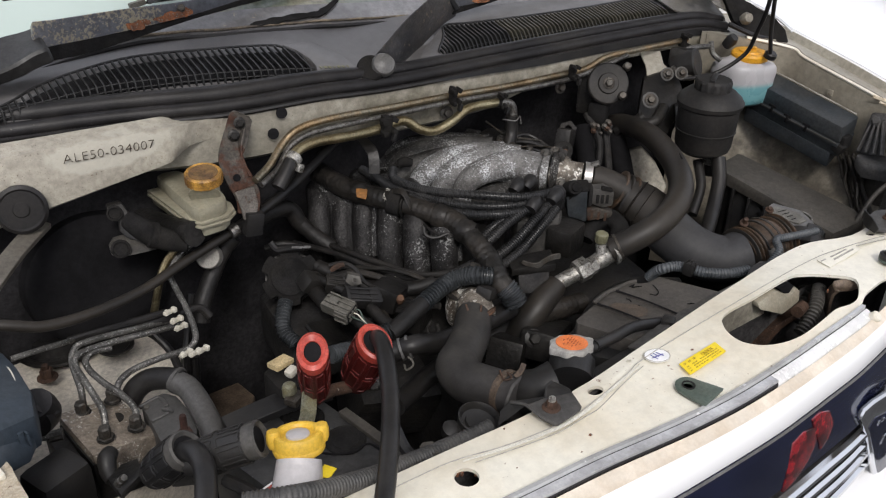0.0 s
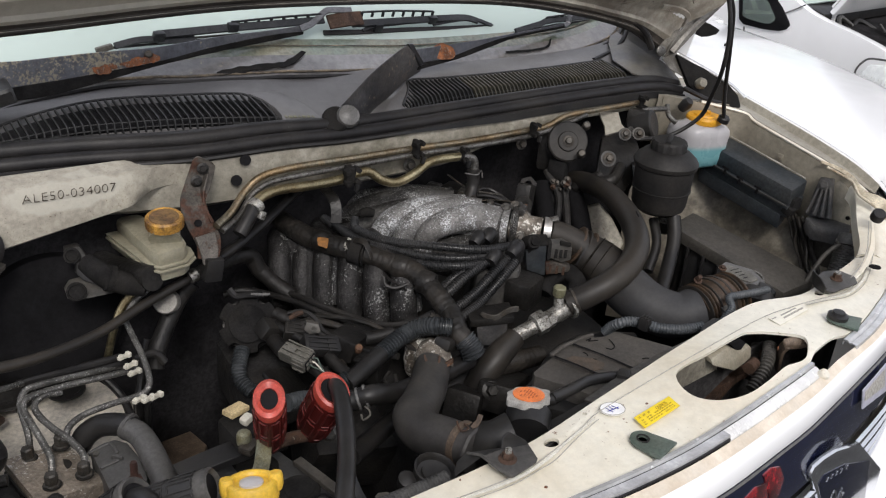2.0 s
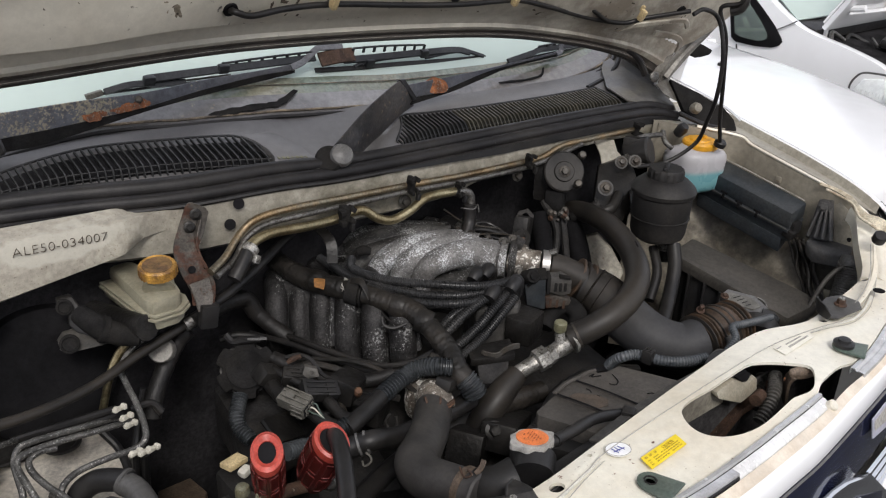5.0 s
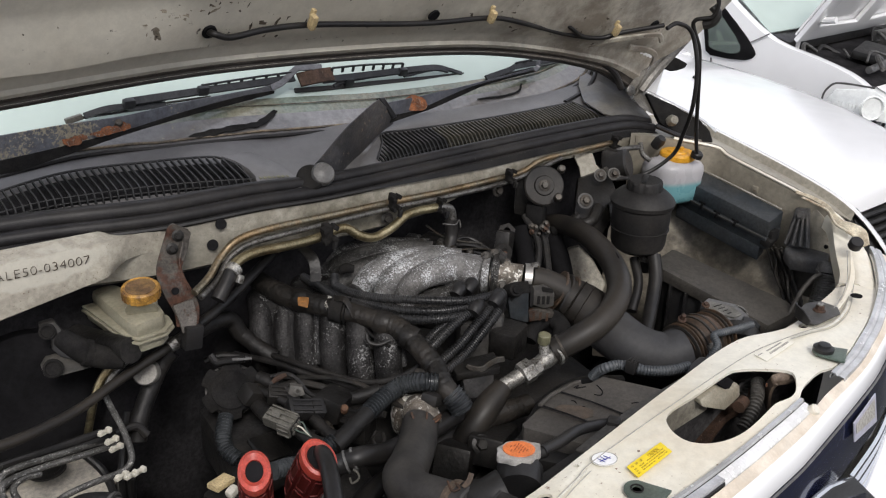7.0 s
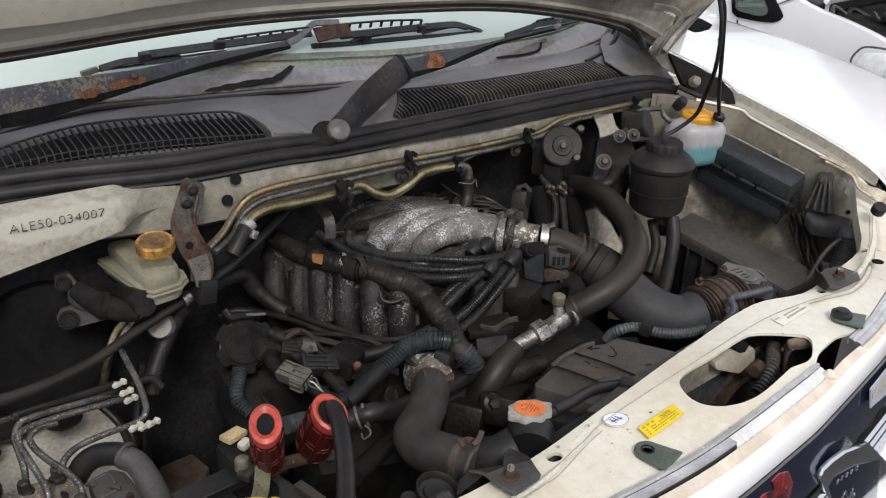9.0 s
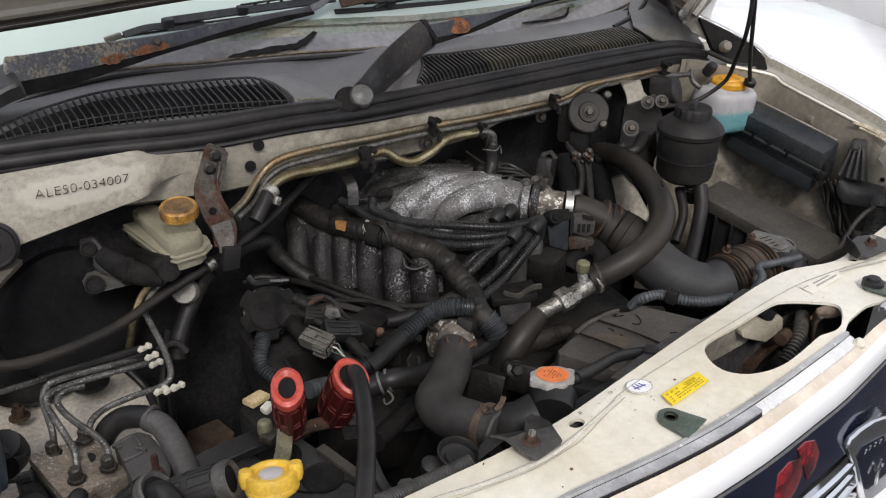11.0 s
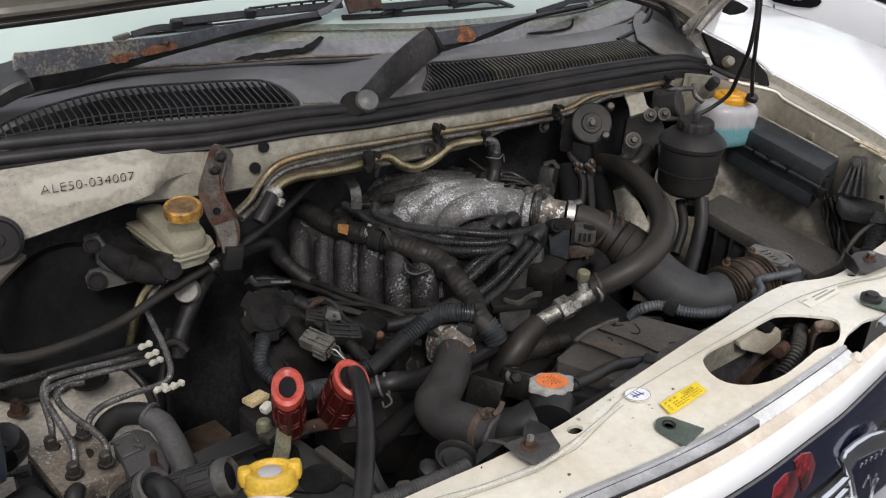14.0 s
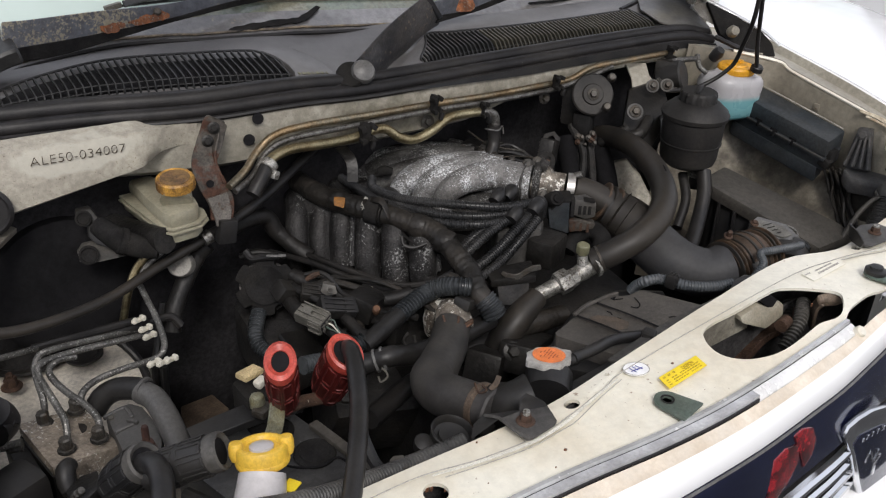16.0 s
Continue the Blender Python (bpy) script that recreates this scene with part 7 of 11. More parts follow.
for pts in ([(0.9303, 0.8008, 0.9590), (0.9421, 0.8007, 0.9590), (0.9320, 0.7975, 0.9590), (0.9400, 0.7939, 0.9590), (0.9480, 0.7903, 0.9590)], [(0.9656, 0.7819, 0.9590), (0.9623, 0.7719, 0.9590), (0.9563, 0.7620, 0.9590), (0.9463, 0.7591, 0.9590), (0.9407, 0.7671, 0.9590)], [(0.9678, 0.7124, 0.9590), (0.9764, 0.7082, 0.9590), (0.9756, 0.7011, 0.9590)], [(0.9038, 0.7830, 0.9550), (0.9057, 0.7776, 0.9550), (0.9031, 0.7716, 0.9550)], [(0.9044, 0.7610, 0.9550), (0.9064, 0.7558, 0.9550)]):
    part("shroud_mark", strap(pts, .0016, .0008, (.5, .5, 0), 4, 0), FLATBLK, radiator, "thin dark chalk mark")
part("outlet", taper([(0.617, 0.709, 0.951), (0.625, 0.686, 0.968), (0.646, 0.676, 0.977)], [.030, .028, .03], 20), BLACKP, radiator, "black hose outlet")
part("neck", taper([(0.668, 0.671, 0.973), (0.689, 0.691, 0.982)], [.030, .032], 20, 3), BLACKP, radiator, "black filler neck")
part("stub", taper([(0.719, 0.690, 0.993), (0.733, 0.686, 0.993)], [.009, .009], 12, 2), BLACKP, radiator)
CAPINK = mat("red-brown disc print", (0.30, 0.055, 0.02), 0.6, var=0.3, scale=300, bump=0.0)
cap_at = V((0.689, 0.695, 0.998))
CAPM = Matrix.Translation(cap_at) @ turn_to((.10, .14, 1)) @ pose(0, 0, 0, 0, 0, 25)
ears = [(.0305 * (1 + .12 * max(0, math.cos(2 * a)) ** 3 + .045 * math.cos(8 * a)) * math.cos(a), .0265 * (1 + .05 * math.cos(8 * a)) * math.sin(a)) for a in (2 * math.pi * k / 64 for k in range(64))]
radcap = part("filler_cap", plate(ears, (), .0095, CAPM @ Matrix.Translation((0, 0, .012)), .0042), RCAP, radiator, "worn steel radiator cap with an orange warning disc")
part("disc", lathe([(.0222, 0), (.0222, .0012), (0, .0014)], CAPM @ Vector((0, 0, .0125)), (.10, .14, 1), 28), STICKO, radcap, "orange warning disc")
part("cap_skirt", lathe([(.022, -.012), (.025, -.010), (.025, .002), (.028, .004)], CAPM @ Vector((0, 0, 0)), (.10, .14, 1), 36, 9, .03), BOLT, radcap, "scalloped lower rim")
for k in range(5):
    for u in range(5):
        if (u * 7 + k * 3) % 6 and abs(u - 2) * .0065 + abs(k - 2) * .004 < .0165:
            part("print_bar", block(CAPM @ Vector((-.013 + .0065 * u, -.010 + .005 * k, .0141)), (.0048, .0012, .0004), (-8, 6, 25), 0), CAPINK, radcap)

part("drain_ring", lathe([(.026, -.03), (.0285, -.004), (.0295, 0), (.0275, .0015), (.0255, -.001), (.0235, -.008), (.018, -.010), (.017, -.006), (.014, -.007), (0, -.008)], (0.534, 0.701, 0.952), (.1, -.2, 1), 32), BLACKP, radiator, "open grey-black cup on the tank")
part("tank_clip", slab([(0.4318, 0.6956, 0.9620), (0.4400, 0.6997, 0.9620), (0.4516, 0.6939, 0.9620), (0.4502, 0.6849, 0.9620), (0.4452, 0.6713, 0.9620), (0.4259, 0.6803, 0.9620)], .010, .002), LIDP, radiator, "brown-grey clip on the tank")
part("drain_plug", lathe([(.012, -.01), (.014, .004), (.008, .008), (0, .008)], (0.498, 0.714, 0.940), (.1, -.3, 1), 12), BLACKP, radiator)

# fittings and wires behind the plenum
for p in ((0.973, 1.245, 1.041), (0.993, 1.214, 1.040), (1.006, 1.189, 1.039), (1.023, 1.160, 1.038)):
    part("injector_plug", block(p, (.024, .018, .022), (10, 10, 30), .004), CAPB, engine, "black injector plug")
    part("plug_neck", lathe([(.006, -.012), (.007, .004), (.004, .008), (0, .008)], V(p) + Vector((-.004, -.006, .014)), (-.2, -.2, 1), 10), BOLT, engine)
for k in range(7):
    q_ = random.Random(30 + k)
    a = V((0.966, 1.290, 1.034)).lerp(V((1.042, 1.189, 1.037)), q_.random())
    b = V((1.101, 1.139, 1.031)).lerp(V((1.113, 1.066, 0.984)), q_.random())
    mid = a.lerp(b, .5) + Vector((q_.uniform(-.03, .03), q_.uniform(-.02, .04), q_.uniform(-.005, .03)))
    part("engine_wire", tube([a, a.lerp(mid, .5) + Vector((0, 0, .012)), mid, b], q_.uniform(.0022, .005), 8), CLEANHOSE, engine)
for k in range(9):
    q_ = random.Random(60 + k)
    a = V((0.551, 1.200, 0.933)).lerp(V((0.643, 1.058, 0.916)), q_.random())
    b = V((0.526, 1.048, 0.899)).lerp(V((0.769, 0.942, 0.930)), q_.random())
    mid = a.lerp(b, .5) + Vector((q_.uniform(-.03, .03), q_.uniform(-.02, .02), q_.uniform(-.02, .02)))
    part("engine_wire", tube([a, mid, b], q_.uniform(.003, .006), 8), LOOM if k % 2 else CLEANHOSE, engine)

# ---- hoses, pipes and looms ----
def hose(name, bm, material, label, category="hose", smooth=40):
    return solo(name, bm, material, label, category, smooth=smooth)


cool = thing("coolant_hose", (1.157, 0.906, 1.013), "large dusty brown-black rubber hose curving over the engine", "hose")
part("body", taper([(1.356, 1.284, 0.975), (1.317, 1.190, 1.026), (1.289, 1.097, 1.043), (1.248, 1.010, 1.044), (1.199, 0.939, 1.040), (1.152, 0.893, 1.033), (1.100, 0.866, 1.022), (1.053, 0.862, 1.005), (1.016, 0.876, 0.985), (0.986, 0.897, 0.964)], [.021, .0215, .0220, .0225, .0230, .0230, .0228, .0225, .0225, .022], 26, 10), HOSE, cool, "dusty brown-black rubber")
part("clamp", lathe([(.0225, -.003), (.0242, -.002), (.0242, .002), (.0225, .003)], (0.996, 0.890, 0.970), (.75, -.45, .4), 28), BOLT, cool, "dull end clamp")
part("rub_mark", strap([(1.222, 0.962, 1.064), (1.206, 0.948, 1.062), (1.196, 0.944, 1.058)], .010, .001, (.5, -.5, .2), 3, 0, [.004, .014, .003]), FLATBLK, cool, "black rub mark")
lower = hose("lower_hose", taper([(0.878, 0.913, 0.924), (0.850, 0.908, 0.912), (0.824, 0.904, 0.896), (0.803, 0.906, 0.872), (0.795, 0.918, 0.835), (0.792, 0.935, 0.790)], [.019, .0225, .0240, .0240, .024, .024], 18), HOSE, "black rubber hose below a steel coupling")
valve = thing("charge_valve", (0.925, 0.902, 0.942), "oxidised aluminium coupling with a service valve", "pipe coupling")
part("pipe", taper([(0.870, 0.915, 0.921), (0.894, 0.910, 0.930), (0.918, 0.905, 0.938)], [.013, .013, .014], 16), ALUB, valve, "bright pipe end")
NAX = V((0.987, 0.895, 0.958)) - V((0.870, 0.915, 0.921))
part("nut", lathe([(.016, -.013), (.021, -.011), (.021, .011), (.016, .013)], (0.925, 0.902, 0.942), NAX, 6), ALUB, valve, "large hexagon nut")
part("nut", lathe([(.013, -.007), (.016, -.006), (.016, .006), (.013, .007)], (0.944, 0.898, 0.946), NAX, 6), ALUB, valve)
part("body", taper([(0.942, 0.899, 0.946), (0.965, 0.895, 0.954), (0.987, 0.895, 0.958)], [.013, .016, .015], 16), ALUB, valve, "white-crusted valve body")
part("flange", lathe([(.022, -.003), (.022, .003)], (0.986, 0.891, 0.961), NAX, 22), ALUB, valve)
part("stem", taper([(0.962, 0.896, 0.962), (0.964, 0.901, 0.981)], [.009, .009], 12, 2), ALUB, valve)
part("valve_cap", lathe([(.010, 0), (.011, .002), (.011, .016), (.009, .018), (0, .018)], (0.961, 0.900, 0.987), (.02, -.06, 1), 20, 10, .03), OLIVE, valve, "olive-grey valve cap")

upper = thing("radiator_hose", (0.620, 0.817, 0.923), "thick black radiator hose with rusty spring clamps", "hose")
part("bend", taper([(0.708, 0.926, 0.918), (0.690, 0.908, 0.920), (0.664, 0.882, 0.922), (0.624, 0.850, 0.926), (0.594, 0.826, 0.930), (0.583, 0.790, 0.934), (0.594, 0.750, 0.941), (0.603, 0.715, 0.948), (0.606, 0.702, 0.950)], [.0295, .0298, .030, .0305, .032, .0315, .0300, .0295, .0295], 28), HOSEG, upper, "dusty black hose")
part("spring_clamp", lathe([(.0305, -.003), (.0325, -.002), (.0325, .002), (.0305, .003)], (0.711, 0.922, 0.918), (.08, -.42, -.5), 32), RUSTD, upper, "rusty spring clamp")
part("spring_clamp", lathe([(.0305, -.002), (.032, -.001), (.032, .001), (.0305, .002)], (0.708, 0.918, 0.916), (.08, -.42, -.5), 32), RUST, upper, "rusty spring clamp")
HEND = (V((0.606, 0.702, 0.950)) - V((0.599, 0.748, 0.942))).normalized()
part("spring_clamp", lathe([(.0300, -.006), (.0322, -.005), (.0322, .005), (.0300, .006)], (0.602, 0.725, 0.946), HEND, 34), LATCH, upper, "rusty spring clamp")
part("hose_lip", lathe([(.0315, -.005), (.0350, -.003), (.0356, .001), (.033, .004), (.026, .005)], (0.606, 0.700, 0.950), HEND, 34, 9, .02), HOSEG, upper, "frayed hose end")
part("clamp_tab", strap([(0.685, 0.908, 0.940), (0.681, 0.910, 0.948), (0.682, 0.918, 0.956)], .004, .0015, (.8, 0, .3)), RUSTD, upper)
part("clamp_tab", strap([(0.694, 0.899, 0.941), (0.697, 0.898, 0.949), (0.701, 0.903, 0.956)], .004, .0015, (.8, 0, .3)), RUSTD, upper)
part("clamp_tab", strap([(0.602, 0.711, 0.982), (0.609, 0.708, 0.992), (0.615, 0.710, 1.000)], .008, .002, (.5, -.5, .5)), LATCH, upper)
part("clamp_tab", tube([(0.597, 0.737, 0.979), (0.591, 0.721, 0.976), (0.599, 0.715, 0.980), (0.599, 0.724, 0.983)], .0016, 6), RUSTD, upper)
hose("heater_hose", tube([(0.029, 1.140, 1.057), (0.076, 1.123, 1.043), (0.116, 1.123, 1.026), (0.179, 1.138, 1.013), (0.262, 1.169, 1.004), (0.346, 1.199, 1.013), (0.437, 1.224, 1.025)], .0078, 14), HOSE, "long black rubber hose crossing in front of the brake servo")
hose("vacuum_hose", tube([(0.443, 1.223, 1.029), (0.483, 1.239, 1.033), (0.565, 1.272, 1.046), (0.641, 1.304, 1.069), (0.702, 1.338, 1.080)], .009, 12), CLEANHOSE, "black rubber hose rising behind the bracket")
hose("hose_end", taper([(0.430, 1.217, 1.028), (0.443, 1.218, 1.032)], [.0115, .0115], 14, 2), STEEL, "bright crimped hose end", "hose clamp")
hose("overflow_hose", tube([(0.726, 0.686, 0.996), (0.770, 0.691, 0.989), (0.824, 0.701, 0.979), (0.874, 0.698, 0.968), (0.894, 0.683, 0.969)], .0085, 12), CLEANHOSE, "thin black overflow hose from the radiator cap")
solo("hose_clip", block((0.885, 0.684, 0.971), (.022, .02, .02), (0, 0, 30), .004), BLACKP, "black clip holding the overflow hose", "clip")
hose("bypass_hose", tube([(0.5133, 0.9432, 0.9011), (0.5347, 0.9327, 0.9106), (0.5556, 0.9216, 0.9186), (0.5792, 0.9084, 0.9267)] + [(0.631, 0.914, 0.907), (0.710, 0.913, 0.908), (0.786, 0.924, 0.905)], .016, 14), CLEANHOSE, "black bypass hose under the looms")
clampb = thing("worm_clamp", (0.5645, 0.9167, 0.9218), "pale two-band spring clamp on a black hose", "hose clamp")
for d_ in (-.006, .006):
    part("band", lathe([(.0165, -.0022), (.0182, -.0018), (.0182, .0018), (.0165, .0022)], V((0.5645, 0.9167, 0.9218)) + Vector((0.8365, -0.4568, 0.3026)) * d_, (0.8365, -0.4568, 0.3026), 24), GREYP, clampb, "pale steel band")
part("wire_loop", tube([(0.5548, 0.8964, 0.9221), (0.5587, 0.8904, 0.9178), (0.5578, 0.8863, 0.9105), (0.5482, 0.8898, 0.9044), (0.5478, 0.8950, 0.9117)], .0017, 6, 3), CONN, clampb, "bent bright wire end")
hose("lower_bypass", tube([(0.519, 0.876, 0.857), (0.649, 0.936, 0.835), (0.772, 0.939, 0.850), (0.927, 0.933, 0.846)], .016, 12), CLEANHOSE, "black hose low beside the shroud")
hose("shroud_loom", wrapped([(0.816, 0.918, 0.868), (0.868, 0.911, 0.874), (0.941, 0.907, 0.866)], .019), LOOM, "black wrapped hose behind the shroud")
hose("breather_hose", taper([(1.018, 0.985, 0.933), (1.044, 0.993, 0.953), (1.073, 0.985, 0.962), (1.074, 0.956, 0.953), (1.047, 0.936, 0.937)], [.015, .017, .018, .018, .017], 18), CAPB, "curved black breather hose beside the duct")

# taped main harness across the runners
main = thing("wiring_harness", (0.723, 1.174, 1.020), "thick taped wiring harness lying over the intake runners", "wiring harness")
part("trunk", wrapped([(0.668, 1.382, 1.024), (0.667, 1.323, 1.024), (0.677, 1.269, 1.020), (0.696, 1.224, 1.018), (0.726, 1.170, 1.017), (0.755, 1.115, 1.012), (0.776, 1.066, 1.007), (0.776, 1.012, 0.993), (0.775, 0.971, 0.977)], .0185), LOOM, main, "taped black trunk")
part("tail", wrapped([(0.776, 0.972, 0.979), (0.765, 0.941, 0.965), (0.765, 0.918, 0.954), (0.772, 0.901, 0.938)], .018), LOOM, main)
part("tail_conduit", ribbed([(0.762, 0.917, 0.959), (0.767, 0.906, 0.948), (0.772, 0.896, 0.932)], .019, .006, .07), CONDUIT, main, "corrugated end")
tq = random.Random(8)
for k in range(9):
    a_ = .4 + .28 * k + tq.uniform(-.1, .1)
    c_ = V((0.711, 1.185, 1.021)) + Vector((.80, .58, 0)) * (.0195 * math.cos(a_)) + Vector((0, 0, .0195 * math.sin(a_)))
    part("thread", tube([c_, c_ + Vector((tq.uniform(-.004, .004), tq.uniform(-.006, .002), tq.uniform(-.001, .003))), c_ + Vector((tq.uniform(-.006, .006), tq.uniform(-.010, 0), tq.uniform(-.006, .002)))], .0007, 5, 3), FADED, main, "frayed pale thread")
for p_, r_ in (((0.690, 1.238, 1.019), .0208), ((0.764, 1.095, 1.010), .0212), ((0.777, 1.040, 1.001), .0206)):
    part("tape_bulge", lathe([(.0185, -.014), (r_, -.009), (r_ * 1.02, .002), (r_ * .97, .010), (.0185, .015)], p_, (.5, -.8, -.12), 22, 5, .02), LOOM, main, "bulging tape turns")
part("tape_knot", lathe([(.022, -.012), (.0235, -.011), (.0235, .011), (.022, .012)], (0.722, 1.172, 1.018), (.55, -.75, -.1), 22), CAPB, main, "black tie band")
part("tie", lathe([(.0225, -.001), (.0242, -.0006), (.0242, .0006), (.0225, .001)], (0.732, 1.159, 1.016), (.55, -.75, -.1), 22), CAPB, main, "black tie")
part("tape_flap", strap([(0.716, 1.174, 1.041), (0.722, 1.151, 1.046), (0.724, 1.137, 1.034), (0.725, 1.129, 1.020)], .012, .002, (.5, .5, .3)), LOOM, main, "loose tape end")
part("paint_mark", slab([(0.678, 1.232, 1.034), (0.689, 1.213, 1.035), (0.682, 1.203, 1.032), (0.677, 1.199, 1.024), (0.669, 1.217, 1.024), (0.671, 1.221, 1.031)], (.006, .008, -.004), .001), ORTAG, main, "orange paint mark")
part("branch", tube([(0.748, 1.057, 0.986), (0.741, 1.097, 0.992), (0.744, 1.121, 0.999), (0.759, 1.105, 1.013)], .0025, 8), CLEANHOSE, main)

# ignition leads in ribbed conduit
for pts, r in (([(0.761, 1.238, 1.046), (0.749, 1.212, 1.039), (0.769, 1.152, 1.037), (0.813, 1.080, 1.045), (0.882, 1.025, 1.043), (0.944, 1.006, 1.043)], .0075),
               ([(0.734, 1.273, 1.026), (0.755, 1.184, 1.026), (0.791, 1.098, 1.027), (0.846, 1.042, 1.028), (0.905, 1.013, 1.032)], .0075),
               ([(0.735, 1.303, 1.028), (0.744, 1.205, 1.024), (0.779, 1.099, 1.016), (0.828, 1.035, 1.021), (0.879, 1.012, 1.022), (0.903, 1.010, 1.025)], .0075),
               ([(0.935, 1.002, 1.028), (0.889, 0.993, 1.008), (0.851, 0.991, 0.984), (0.809, 0.993, 0.963)], .0085),
               ([(0.883, 1.010, 1.024), (0.847, 1.012, 1.009), (0.808, 1.012, 0.988), (0.790, 1.016, 0.975)], .0085),
               ([(0.852, 1.025, 1.012), (0.827, 1.032, 0.995), (0.797, 1.028, 0.978)], .008),
               ([(0.934, 0.985, 1.024), (0.899, 0.981, 1.001), (0.854, 0.979, 0.971), (0.807, 0.975, 0.956), (0.765, 0.983, 0.944)], .008)):
    tagged(part("ignition_lead", ribbed(pts, r, .0042, .09), LEADC), "corrugated black ignition lead over the intake", "ignition lead", "ignition leads")
for p in ((0.937, 0.995, 1.041), (0.898, 1.005, 1.033), (0.902, 1.055, 1.046), (0.947, 1.001, 1.039), (0.926, 1.052, 1.047)):
    tagged(part("lead_boot", taper([V(p) + Vector((-.012, -.004, -.006)), V(p), V(p) + Vector((.012, .008, -.004)), V(p) + Vector((.014, .012, -.03))], [.011, .013, .014, .013], 14), BLACKP), "black rubber ignition lead boot on the cover", "lead boot", "lead boots")
for pts in ([(0.613, 1.269, 0.931), (0.628, 1.215, 0.934), (0.656, 1.147, 0.932), (0.698, 1.069, 0.929), (0.740, 1.029, 0.939), (0.777, 1.013, 0.956)], [(0.578, 1.291, 0.926), (0.613, 1.210, 0.932), (0.648, 1.135, 0.926), (0.689, 1.057, 0.924), (0.736, 1.015, 0.936), (0.763, 1.003, 0.948)], [(0.729, 1.295, 1.011), (0.733, 1.262, 1.009), (0.738, 1.214, 1.010), (0.761, 1.159, 1.019), (0.796, 1.104, 1.021)]):
    tagged(part("vacuum_line", tube(pts, .0055, 10), CLEANHOSE), "thin black vacuum line looping under the runners", "vacuum line", "vacuum lines")
for pts, r in (([(0.628, 0.971, 0.941), (0.654, 0.977, 0.947), (0.683, 0.982, 0.954), (0.707, 0.986, 0.955)], .0140), ([(0.707, 0.987, 0.956), (0.725, 0.972, 0.965), (0.738, 0.952, 0.972), (0.754, 0.939, 0.971)], .0145), ([(0.456, 0.953, 0.934), (0.482, 0.957, 0.927), (0.512, 0.957, 0.918), (0.540, 0.956, 0.928), (0.565, 0.956, 0.934)], .0125), ([(0.483, 1.148, 0.910), (0.464, 1.124, 0.897), (0.458, 1.104, 0.883), (0.464, 1.078, 0.874)], .012), ([(1.315, 0.757, 0.937), (1.357, 0.755, 0.938), (1.401, 0.746, 0.933)], .010)):
    tagged(part("conduit", ribbed(pts, r, .0058, .085, 14), CONDUIT), "corrugated blue-black wiring conduit", "conduit", "wiring conduits")
tagged(part("conduit", ribbed([(1.0316, 0.8409, 0.9200), (1.0321, 0.8312, 0.9350), (1.0341, 0.8155, 0.9500), (1.0502, 0.8031, 0.9550), (1.0626, 0.7832, 0.9550), (1.0733, 0.7623, 0.9550), (1.0938, 0.7435, 0.9550), (1.1163, 0.7319, 0.9550), (1.1436, 0.7236, 0.9550)], .0088, .0050, .07, 14), CONDUITL), "dusty blue-grey conduit lying on the intake duct", "conduit", "wiring conduits")
tagged(part("conduit", ribbed([(0.1868, 0.6656, 1.0392), (0.2127, 0.6534, 1.0400), (0.2382, 0.6465, 1.0360), (0.2849, 0.6523, 1.0139), (0.3481, 0.6656, 0.9850), (0.4150, 0.6805, 0.9595), (0.4753, 0.6847, 0.9485), (0.5346, 0.6776, 0.9521)], .0115, .0050, .045, 18), CONDUITG), "dusty grey corrugated conduit behind the radiator support", "conduit", "wiring conduits")
for pts, r in (([(0.559, 0.950, 0.930), (0.576, 0.954, 0.933), (0.606, 0.964, 0.937), (0.638, 0.973, 0.944)], .0155), ([(0.575, 1.031, 0.928), (0.579, 0.980, 0.922), (0.597, 0.967, 0.933)], .011), ([(0.541, 1.028, 0.927), (0.551, 0.986, 0.920), (0.568, 0.947, 0.925)], .012), ([(0.545, 1.150, 0.937), (0.561, 1.104, 0.933), (0.577, 1.060, 0.928)], .008), ([(0.535, 1.162, 0.923), (0.533, 1.114, 0.916), (0.536, 1.082, 0.915)], .014), ([(0.558, 1.173, 0.943), (0.602, 1.098, 0.927), (0.656, 1.043, 0.928), (0.697, 1.019, 0.939)], .013), ([(0.512, 1.270, 0.946), (0.538, 1.255, 0.954), (0.576, 1.233, 0.945)], .007), ([(0.483, 1.253, 1.013), (0.522, 1.278, 1.007), (0.572, 1.291, 0.998), (0.589, 1.284, 0.967)], .016), ([(0.589, 1.284, 0.967), (0.610, 1.263, 0.941), (0.629, 1.236, 0.924)], .016), ([(0.447, 1.244, 1.002), (0.420, 1.246, 0.977), (0.370, 1.216, 0.922), (0.356, 1.203, 0.890)], .016)):
    tagged(part("wiring_branch", wrapped(pts, r * .92, .02), LOOMD), "taped black wiring branch on the engine", "wiring", "wiring branches")

tagged(part("conduit", ribbed([(1.1639, 0.7028, 0.9550), (1.1841, 0.7087, 0.9650), (1.2066, 0.7119, 0.9780), (1.2220, 0.7299, 0.9850), (1.2473, 0.7253, 0.9850), (1.2902, 0.7230, 0.9780), (1.3470, 0.7270, 0.9650)], .0066, .0046, .07, 12), CONDUITL), "dusty blue-grey conduit crossing the bellows", "conduit", "wiring conduits")
solo("conduit_holder", slab([(1.1507, 0.7225, 0.9620), (1.1765, 0.7260, 0.9620), (1.1842, 0.7150, 0.9620), (1.1705, 0.6948, 0.9620), (1.1387, 0.6808, 0.9620), (1.1175, 0.6933, 0.9620)], .03, .004), DUSTP, "grey-black holder under the conduit", "holder")
